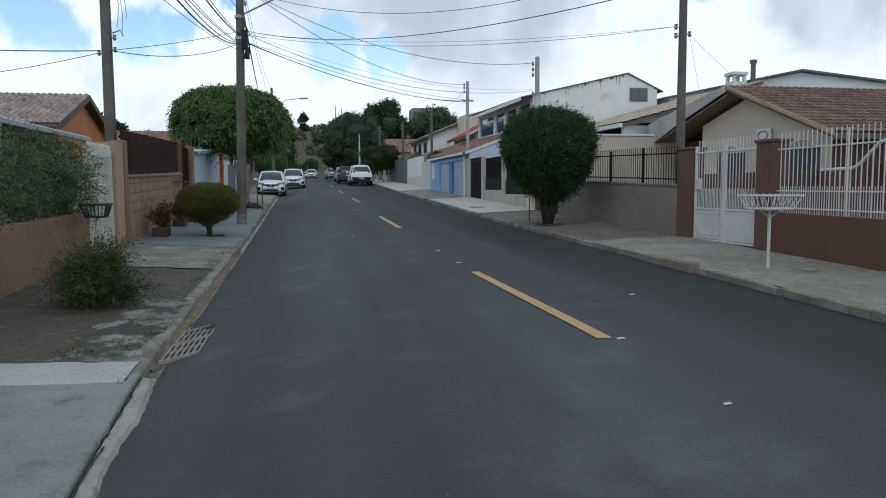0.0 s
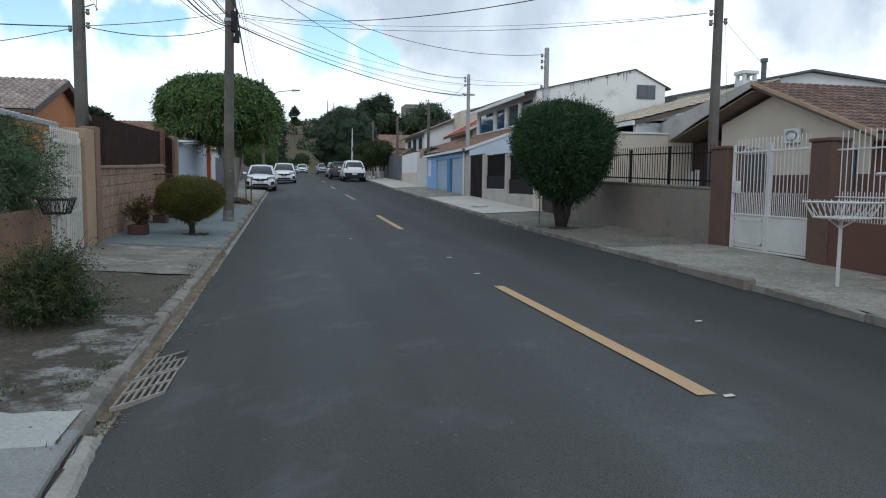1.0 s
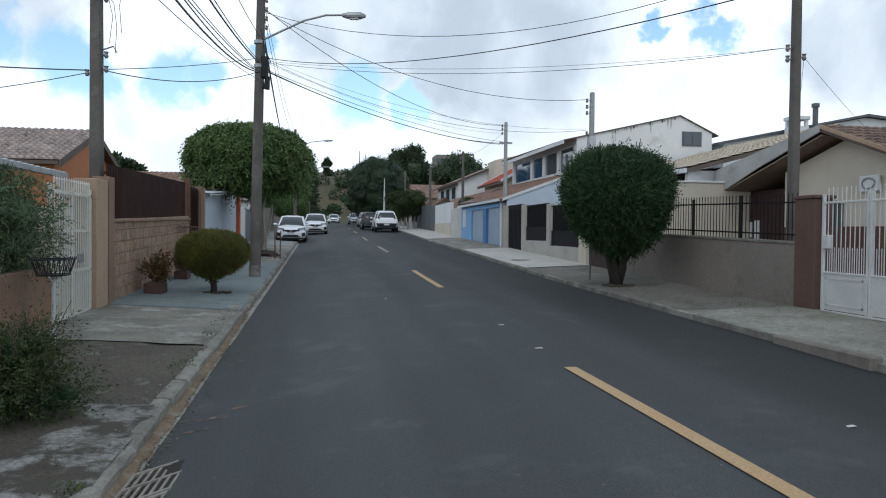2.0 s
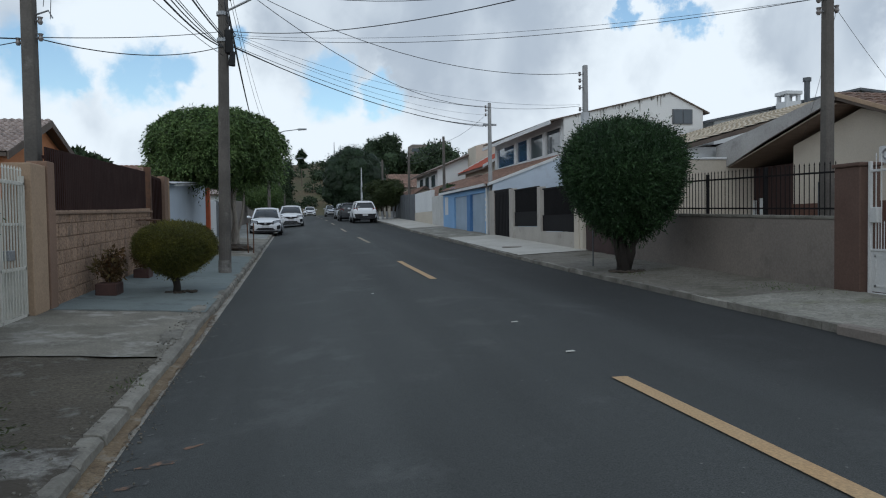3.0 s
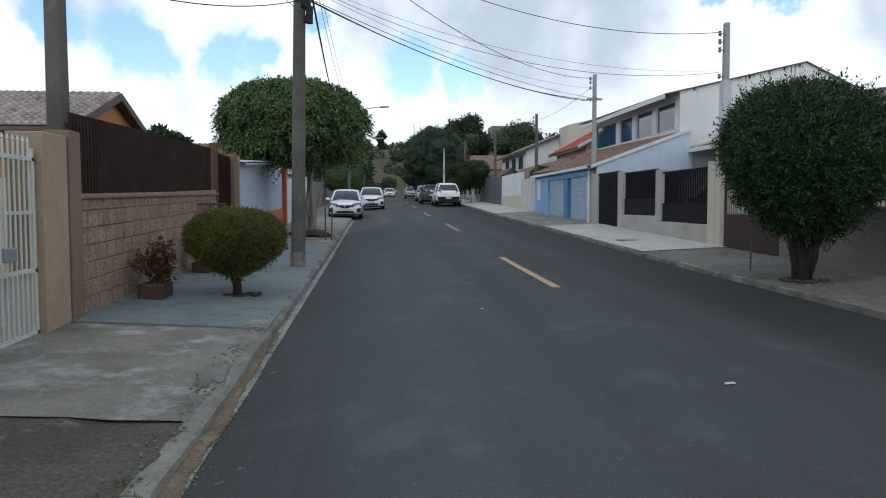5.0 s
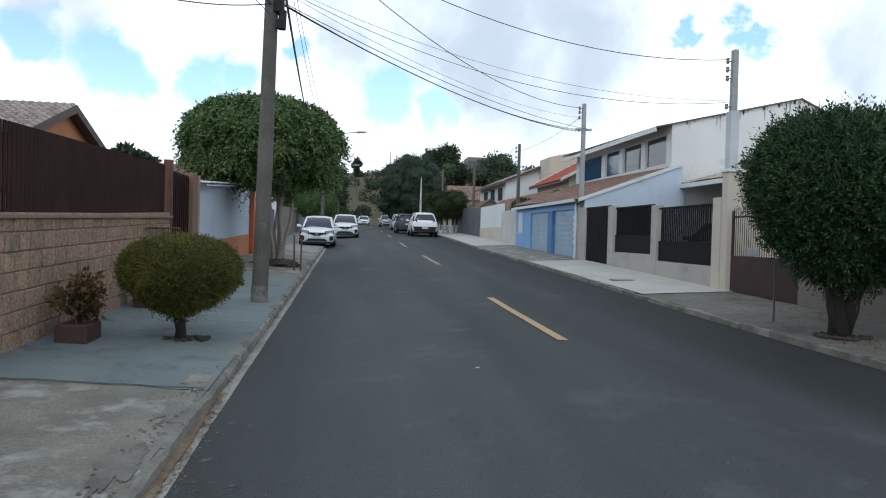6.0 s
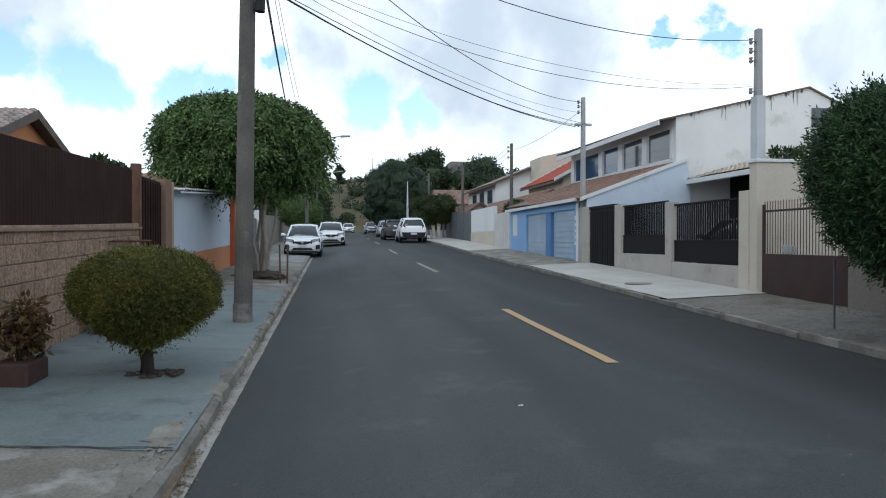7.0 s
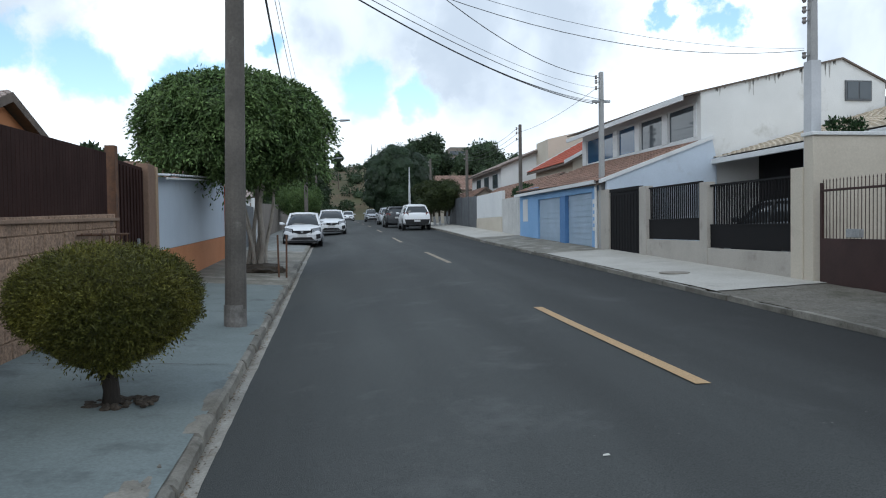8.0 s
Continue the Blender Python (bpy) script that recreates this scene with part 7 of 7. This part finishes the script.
# ---- parked cars ----
def car(x, y, face, paint, label, tall=1.5, suv=False):
    """face 1: nose towards -y (towards the street's near end); -1: tail towards it."""
    z0 = gz(max(x, -1.2), y) + 0.005
    c = thing("car", (x, y, z0), label, "car", "parked cars")
    L, Wd = (4.3, 1.80) if suv else (4.1, 1.74)
    lift = 0.08 if suv else 0.0

    def put(u, v, w):      # u along from nose (0) to tail (L), v sideways, w up
        return Vector((x + v, y + face * (u - L / 2), z0 + w))

    def loft(stations):
        bm = bmesh.new()
        rings = []
        for u, pts in stations:
            rings.append([bm.verts.new(put(u, v, w)) for v, w in pts] + [bm.verts.new(put(u, -v, w)) for v, w in reversed(pts)])
        n = len(rings[0])
        for r, s in zip(rings, rings[1:]):
            for k in range(n):
                bm.faces.new((r[k], r[(k + 1) % n], s[(k + 1) % n], s[k]))
        bm.faces.new(rings[0])
        bm.faces.new(rings[-1][::-1])
        return bm

    h = Wd / 2
    belt = 0.93 + lift

    def ring(u, k, top, bottom, crown=0.02):
        """Half a cross-section from the sill over the flank to the middle of the bonnet."""
        w = h * k
        return (u, [(w * 0.80, bottom), (w * 0.95, bottom + 0.05), (w * 0.99, bottom + 0.16), (w, (bottom + top) / 2), (w * 0.985, top - 0.14), (w * 0.93, top - 0.045), (w * 0.80, top), (w * 0.4, top + crown)])

    e = lift
    body = loft([ring(0.0, 0.66, 0.60 + e, 0.30 + e, 0.01), ring(0.035, 0.78, 0.66 + e, 0.24 + e, 0.015), ring(0.10, 0.88, 0.71 + e, 0.20 + e), ring(0.24, 0.95, 0.765 + e, 0.18 + e, 0.03), ring(0.5, 0.985, 0.82 + e, 0.18 + e, 0.04),
                 ring(0.85, 1.0, 0.88 + e, 0.18 + e, 0.05), ring(1.1, 1.0, belt, 0.18 + e, 0.05), ring(1.9, 1.0, belt + 0.03, 0.18 + e), ring(3.0, 1.0, belt + 0.05, 0.18 + e), ring(L - 0.55, 0.99, belt + 0.07, 0.18 + e),
                 ring(L - 0.22, 0.96, belt + 0.07, 0.21 + e), ring(L - 0.08, 0.92, belt + 0.03, 0.25 + e), ring(L - 0.02, 0.86, belt - 0.07, 0.30 + e), ring(L, 0.76, 0.72 + e, 0.36 + e)])
    part("body", body, paint, c, smooth=True)
    roof = tall + lift
    cab = loft([(1.02, [(h * 0.84, belt - 0.02), (h * 0.80, belt), (h * 0.4, belt + 0.05)]), (1.45, [(h * 0.87, belt), (h * 0.76, belt + (roof - belt) * 0.5), (h * 0.4, belt + (roof - belt) * 0.60)]),
                (1.88, [(h * 0.88, belt), (h * 0.67, roof - 0.09), (h * 0.36, roof - 0.03)]), (2.5, [(h * 0.88, belt + 0.02), (h * 0.68, roof - 0.05), (h * 0.36, roof - 0.01)]), (3.3, [(h * 0.88, belt + 0.03), (h * 0.67, roof - 0.08), (h * 0.36, roof - 0.03)]),
                (L - 0.45, [(h * 0.86, belt + 0.05), (h * 0.63, roof - 0.14), (h * 0.36, roof - 0.09)]), (L - 0.24, [(h * 0.84, belt + 0.05), (h * 0.70, belt + (roof - belt) * 0.45), (h * 0.4, belt + (roof - belt) * 0.5)]), (L - 0.10, [(h * 0.80, belt + 0.03), (h * 0.76, belt + 0.06), (h * 0.4, belt + 0.08)])])
    part("cabin_glass", cab, CARGLASS, c, "dark tinted windows reflecting the sky", smooth=True)
    top = loft([(1.80, [(h * 0.70, roof - 0.115), (h * 0.66, roof - 0.06), (h * 0.36, roof - 0.01)]), (2.1, [(h * 0.72, roof - 0.08), (h * 0.67, roof - 0.02), (h * 0.36, roof + 0.02)]), (2.7, [(h * 0.72, roof - 0.07), (h * 0.67, roof - 0.01), (h * 0.36, roof + 0.025)]),
                (3.3, [(h * 0.71, roof - 0.10), (h * 0.65, roof - 0.03), (h * 0.36, roof + 0.005)]), (L - 0.34, [(h * 0.65, roof - 0.17), (h * 0.60, roof - 0.11), (h * 0.36, roof - 0.07)])])
    part("roof", top, paint, c, smooth=True)
    for s in (-1, 1):
        for pts in ([(1.08, 0.85, belt + 0.01), (1.80, 0.68, roof - 0.07)], [(2.45, 0.87, belt), (2.5, 0.70, roof - 0.02)], [(L - 0.16, 0.82, belt + 0.02), (L - 0.42, 0.62, roof - 0.12)]):
            bm = bmesh.new()
            tube(bm, [put(u, s * h * v, w) for u, v, w in pts], 0.048, 8)
            part("pillar", bm, paint, c)
        bm = bmesh.new()
        m0 = put(1.35, s * h * 0.95, belt + 0.06)
        tube(bm, [m0, m0 + Vector((s * 0.12, 0, 0.03)), m0 + Vector((s * 0.24, 0, 0.03))], [0.03, 0.07, 0.06], 8)
        part("mirror", bm, paint, c)
        bm = bmesh.new()
        p = [put(0.02, s * h * 0.50, 0.62 + lift), put(0.02, s * h * 0.52, 0.74 + lift), put(0.22, s * h * 0.88, 0.80 + lift), put(0.22, s * h * 0.90, 0.66 + lift)]
        prism(bm, p, (0, -face * 0.06, 0))
        part("headlight", bm, LENS, c, bevel=0.008)
        bm = bmesh.new()
        p = [put(L - 0.05, s * h * 0.62, 0.80 + lift), put(L - 0.05, s * h * 0.62, 0.98 + lift), put(L - 0.22, s * h * 0.93, 1.0 + lift), put(L - 0.2, s * h * 0.95, 0.82 + lift)]
        prism(bm, p, (0, face * 0.05, 0))
        part("tail_light", bm, REDLENS, c, bevel=0.008)
        for u in (0.78, L - 0.78):
            r = 0.33 if suv else 0.30
            ctr = put(u, s * (h - 0.10), r)
            bm = bmesh.new()
            tube(bm, [ctr - Vector((s * 0.10, 0, 0)), ctr + Vector((s * 0.09, 0, 0)), ctr + Vector((s * 0.11, 0, 0))], [r, r, r * 0.88], 20)
            wheel = part("wheel", bm, RUBBER, c)
            bm = bmesh.new()
            tube(bm, [ctr + Vector((s * 0.10, 0, 0)), ctr + Vector((s * 0.125, 0, 0))], [r * 0.62, r * 0.55], 14)
            part("rim", bm, GALV, wheel)
    part("sill", loft([(0.5, [(h * 0.99, 0.17 + lift), (h * 1.005, 0.32 + lift)]), (L - 0.5, [(h * 0.99, 0.17 + lift), (h * 1.005, 0.32 + lift)])]),PLASTIC, c, "black lower sill")
    for s in (-1, 1):
        for u in (0.78, L - 0.78):
            r = 0.40 if suv else 0.365
            ctr = put(u, s * (h - 0.02), r - 0.05)
            bm = bmesh.new()
            tube(bm, [ctr - Vector((s * 0.06, 0, 0)), ctr + Vector((s * 0.028, 0, 0))], r, 20)
            part("wheel_arch", bm, PLASTIC, c)
        bm = bmesh.new()
        prism(bm, [put(-0.006, s * h * 0.44, 0.57 + lift), put(-0.006, s * h * 0.46, 0.76 + lift), put(0.26, s * h * 0.93, 0.83 + lift), put(0.26, s * h * 0.95, 0.60 + lift)], (0, -face * 0.03, 0))
        part("headlight_bezel", bm, PLASTIC, c)
    bm = bmesh.new()
    prism(bm, [put(-0.022, -0.07, 0.63 + lift), put(-0.022, 0.0, 0.70 + lift), put(-0.022, 0.07, 0.63 + lift), put(-0.022, 0.0, 0.56 + lift)], (0, -face * 0.02, 0))
    part("badge", bm, GALV, c)
    bm = bmesh.new()
    prism(bm, [put(-0.010, -h * 0.60, 0.685 + lift), put(-0.014, h * 0.60, 0.685 + lift), put(-0.014, h * 0.40, 0.60 + lift), put(-0.014, h * 0.16, 0.53 + lift), put(-0.014, -h * 0.16, 0.53 + lift), put(-0.014, -h * 0.40, 0.60 + lift)], (0, face * 0.10, 0))
    part("grille", bm, PLASTIC, c)
    bm = bmesh.new()
    prism(bm, [put(-0.02, -h * 0.46, 0.385 + lift), put(-0.02, h * 0.46, 0.385 + lift), put(-0.02, h * 0.60, 0.27 + lift), put(-0.02, -h * 0.60, 0.27 + lift)], (0, face * 0.10, 0))
    part("lower_intake", bm, PLASTIC, c)
    bm = bmesh.new()
    prism(bm, [put(0.0, -h * 0.80, 0.235 + lift), put(0.0, h * 0.80, 0.235 + lift), put(0.0, h * 0.74, 0.14 + lift), put(0.0, -h * 0.74, 0.14 + lift)], (0, face * 0.3, 0))
    part("under_bumper", bm, PLASTIC, c)
    for s in (-1, 1):
        bm = bmesh.new()
        prism(bm, [put(-0.012, s * h * 0.70, 0.50 + lift), put(0.10, s * h * 0.93, 0.54 + lift), put(0.10, s * h * 0.94, 0.34 + lift), put(-0.012, s * h * 0.72, 0.30 + lift)], (0, -face * 0.03, 0))
        part("fog_lamp_recess", bm, PLASTIC, c)
    for u, w0, d in ((-0.035, 0.40, 1), (L + 0.03, 0.40 if suv else 0.62, -1)):
        bm = bmesh.new()
        prism(bm, [put(u, -0.2, w0 + lift), put(u, 0.2, w0 + lift), put(u, 0.2, w0 + 0.12 + lift), put(u, -0.2, w0 + 0.12 + lift)], (0, face * d * 0.03, 0))
        part("number_plate", bm, PLATE, c, "plain pale plate")
    bm = bmesh.new()
    prism(bm, [put(L + 0.012, -h * 0.90, 0.56 + lift), put(L + 0.012, h * 0.90, 0.56 + lift), put(L + 0.012, h * 0.78, 0.24 + lift), put(L + 0.012, -h * 0.78, 0.24 + lift)], (0, -face * 0.2, 0))
    part("rear_bumper", bm, PLASTIC if suv else paint, c, bevel=0.02)
    return c


car(-1.80, 48.4, 1, CARWHITE, "white hatchback parked nose to the camera side", 1.53)
car(-0.52, 59.1, 1, CARWHITE, "white hatchback parked behind the first", 1.5)
car(4.88, 61.6, -1, CARWHITE, "white sport utility parked tail to the near end", 1.54, True)
car(4.25, 68.5, -1, CARDARK, "dark hatchback parked ahead of the utility", 1.5)
car(4.5, 80.0, -1, CARSILVER, "silver hatchback parked far along the kerb", 1.5)
car(4.4, 105, 1, CARSILVER, "pale car parked far along the kerb", 1.5)
car(1.8, 122, 1, CARWHITE, "white car standing far along the street", 1.5)
car(10.9, 30.2, -1, CARDARK, "dark car parked in the yard behind black bars", 1.5)

# ---- small things on the ground ----
lr = random.Random(21)
for k, (x, y, s) in enumerate(((2.5, 3.95, 0.03), (2.48, 13.35, 0.045), (2.48, 11.53, 0.05), (2.62, 5.72, 0.04), (3.6, 2.9, 0.025), (1.2, 17.5, 0.025), (3.9, 8.2, 0.04))):
    z = gz(x, y)
    bm = bmesh.new()
    pts = [(x - s, y - s * 0.5, z + 0.006), (x + s, y - s * 0.35, z + 0.008), (x + s * 0.8, y + s * 0.5, z + 0.012), (x - s * 0.6, y + s * 0.6, z + 0.006)]
    prism(bm, pts, (0, 0, 0.003))
    solid("paper_scrap", bm, LITTER, "crumpled pale scrap on the asphalt", "litter", group="road litter")
v, f = [], []
for k in range(6500):
    y = lr.uniform(6.9, 17.5) if k % 4 else lr.uniform(17.5, 34)
    x = -1.44 + abs(lr.gauss(0, 0.07 if y < 17 else 0.04)) + (0.1 if 7 < y < 9 else 0) * lr.random()
    z, s, a = gz(-1.44, y) + 0.02 + 0.4 * (x + 1.44) * 0.13, lr.uniform(0.005, 0.017), lr.uniform(0, 6.28)
    n0 = len(v)
    ca, sa = math.cos(a) * s, math.sin(a) * s
    v += [(x - ca, y - sa, z), (x + sa * 0.5, y - ca * 0.5, z + s * 0.3), (x + ca, y + sa, z + s * 0.2), (x - sa * 0.5, y + ca * 0.5, z)]
    f.append((n0, n0 + 1, n0 + 2, n0 + 3))
me = bpy.data.meshes.new("dry_leaves")
me.from_pydata(v, [], f)
me.materials.append(LEAF_DRY)
tagged(new("dry_leaves", me), "dry leaves and grit along the gutter", "leaves", kind="stuff")
v, f = [], []
for cx, cy, n, sp_ in ((-1.55, 6.6, 60, 0.10), (-1.75, 7.9, 110, 0.16), (-1.42, 7.15, 90, 0.12), (-1.4, 9.2, 50, 0.12), (-1.62, 8.4, 60, 0.08), (-2.2, 7.6, 70, 0.14), (-1.9, 8.9, 40, 0.12), (-3.75, 12.0, 90, 0.5), (7.6, 15.6, 120, 0.4), (6.6, 19.0, 80, 0.3), (-1.62, 12.4, 50, 0.2), (7.9, 22.0, 60, 0.4)):
    for k in range(n):
        x, y = cx + lr.gauss(0, sp_ * 0.6), cy + lr.gauss(0, sp_)
        z, h, a = gz(x, y) - 0.01, lr.uniform(0.015, 0.05), lr.uniform(0, 6.28)
        n0 = len(v)
        dx, dy = math.cos(a) * 0.008, math.sin(a) * 0.008
        lx, ly = lr.gauss(0, 0.03), lr.gauss(0, 0.03)
        v += [(x - dx, y - dy, z), (x + dx, y + dy, z), (x + lx, y + ly, z + h)]
        f.append((n0, n0 + 1, n0 + 2))
me = bpy.data.meshes.new("weeds")
me.from_pydata(v, [], f)
me.materials.append(GRASS)
tagged(new("weeds", me), "tufts of weeds in cracks of the sidewalk", "weeds", kind="stuff")

def blot(name, x, y, rx, ry, material, label, seed):
    bm = bmesh.new()
    ring = []
    for k in range(70):
        a = 2 * math.pi * k / 70
        d = Vector((math.cos(a), math.sin(a), seed))
        q = max(0.25, 0.8 + 0.6 * noise.noise(d * 1.7) + 0.28 * noise.noise(d * 5.3) + 0.18 * noise.noise(d * 13))
        px, py = x + rx * q * math.cos(a), y + ry * q * math.sin(a)
        ring.append(bm.verts.new((px, py, gz(px, py) + 0.003)))
    mid = bm.verts.new((x, y, gz(x, y) + 0.005))
    for k in range(70):
        bm.faces.new((ring[k], ring[(k + 1) % 70], mid))
    solid(name, bm, material, label, "stain", "structure")


rub = random.Random(44)
bm = bmesh.new()
for cx, cy, n, sp_ in ((-1.62, 16.9, 26, 0.16), (-1.66, 15.7, 16, 0.25), (-1.6, 14.2, 22, 0.3), (-1.66, 7.2, 30, 0.2), (-1.12, 5.9, 34, 0.5), (-1.6, 12.6, 20, 0.5), (-1.25, 10.6, 40, 0.6), (-1.36, 9.2, 70, 1.2), (-1.36, 12.5, 80, 1.6), (-1.62, 11.0, 60, 1.8), (-1.62, 16.0, 50, 1.0)):
    for k in range(n):
        x, y = cx + rub.gauss(0, 0.07), cy + rub.gauss(0, sp_)
        if -1.56 < x < -1.42:
            x -= 0.12
        size = rub.uniform(0.003, 0.010) if x > -1.42 else rub.uniform(0.005, 0.017)
        ball = bmesh.ops.create_icosphere(bm, subdivisions=1, radius=size, matrix=Matrix.Translation((x, y, gz(x, y) + 0.004 + size * 0.4)))
        for w in ball["verts"]:
            w.co += Vector((1, 1, 0.6)) * (size * 0.5 * noise.noise(w.co * 60))
solid("gravel", bm, KERB, "pale crumbs of broken concrete along the kerb", "gravel", "stuff")
for k, (x0, y0, x1, y1) in enumerate(((-3.8, 31.6, -1.55, 31.7), (-3.8, 35.2, -1.55, 35.3), (-3.85, 17.21, -1.54, 17.23), (-3.8, 21.4, -1.55, 21.5), (-3.8, 25.5, -1.55, 25.55), (-3.85, 3.9, -1.4, 4.0))):
    bm = bmesh.new()
    left, right = [], []
    for j in range(31):
        u = j / 30
        across_ = abs(x1 - x0) > abs(y1 - y0)
        n = 0.035 * noise.noise(Vector((k * 3.7, u * 9, 2))) + 0.015 * noise.noise(Vector((k, u * 31, 5)))
        wid = (0.010 if k == 2 else 0.004) + 0.010 * abs(noise.noise(Vector((k, u * 14, 9))))
        x, y = x0 + (x1 - x0) * u + (0 if across_ else n), y0 + (y1 - y0) * u + (n if across_ else 0)
        dx, dy = (0, wid) if across_ else (wid, 0)
        left.append(bm.verts.new((x - dx, y - dy, gz(x, y) + 0.018)))
        right.append(bm.verts.new((x + dx, y + dy, gz(x, y) + 0.018)))
    for j in range(30):
        bm.faces.new((left[j], right[j], right[j + 1], left[j + 1]))
    solid("sidewalk_crack", bm, SOIL, "dark dirt filled crack in the sidewalk", "crack", "structure")
SAND = mat("reddish sand smear", (0.24, 0.13, 0.08), (0.12, 0.09, 0.07), 0.95, 12, 40, 0.3, stain=(0.055, 0.058, 0.059), stain_scale=12, stain_at=0.50)
SCUFF = mat("pale cement smear", (0.15, 0.15, 0.145), (0.085, 0.086, 0.085), 0.95, 12, 40, 0.3, stain=(0.055, 0.058, 0.059), stain_scale=14, stain_at=0.46)
flecks = [(-0.98, 10.2, 0.17, 0.05, SAND), (-1.12, 9.85, 0.10, 0.035, SAND), (-0.80, 10.45, 0.09, 0.04, SAND)]
fl_ = random.Random(77)
for k in range(26):
    q = abs(fl_.gauss(0, 0.22))
    flecks.append((-1.22 + q, fl_.uniform(9.6, 16.5), fl_.uniform(0.02, 0.06), fl_.uniform(0.012, 0.05), SCUFF))
for k, (x, y, rx, ry, m) in enumerate(flecks):
    blot("smear", x, y, rx, ry, m, "dusty smear on the asphalt beside the gutter", k * 3.1)
for k, (x, y, rx, ry) in enumerate(((-2.2, 18.6, 0.16, 0.05), (-1.95, 19.3, 0.12, 0.03))):
    blot("smear", x, y, rx, ry, PATCH, "pale scraped patch on the painted sidewalk", 20 + k * 2.3)
for x, y, rx, ry in ((-1.66, 17.6, 0.13, 0.42), (-1.64, 16.6, 0.10, 0.5), (-1.68, 15.0, 0.14, 0.5)):
    bm = bmesh.new()
    n = 60
    ring = []
    for k in range(n):
        a = 2 * math.pi * k / n
        d = Vector((math.cos(a), math.sin(a), 0))
        q = 1 + 0.5 * noise.noise(d * 1.9 + Vector((y, 0, 3))) + 0.35 * noise.noise(d * 6 + Vector((0, y, 1)))
        px, py = min(-1.535, x + rx * q * d.x), y + ry * q * d.y
        ring.append(bm.verts.new((px, py, gz(px, py) + 0.012)))
    mid = bm.verts.new((x, y, gz(x, y) + 0.020))
    for k in range(n):
        bm.faces.new((ring[k], ring[(k + 1) % n], mid))
    solid("broken_edge", bm, KERB, "crumbled pale concrete edge beside the kerb", "sidewalk", "structure")
wpz = thing("wall_plant", (9.0, 25.58, 3.73), "small green plants on top of the cream wall", "plant")
v, f = leaves([(8.75, 25.58, 3.85), (9.05, 25.58, 3.86), (9.3, 25.58, 3.84), (10.2, 25.58, 3.86)], [(0.16, 0.1, 0.13)] * 4, 900, 0.08, 0.4, -0.6, 0.1)
leaf_part("foliage", v, f, LEAF_DARK, wpz)

# ---- stone blocks of the wall ----
rows, br = 7, random.Random(8)
for r in range(rows):
    y = 17.62 - (0.2 if r % 2 else 0) - 0.03 * r
    while y < 25.55:
        w = min(br.choice((0.30, 0.36, 0.42)), 25.58 - y)
        y0 = max(y, 17.62)
        if y + w - y0 > 0.12:
            cy = (y0 + y + w) / 2
            z = gz(-3.87, cy) - 0.02 + r * (1.56 / rows) + 0.0
            pieces("block", (0.10, y + w - y0 - 0.009, 1.56 / rows - 0.008), [(-3.905 + br.uniform(-0.008, 0.008), cy, z, 0.0215, 0.0, 0.0)], BLOCK, wl, 0.012)
        y += w + 0.0
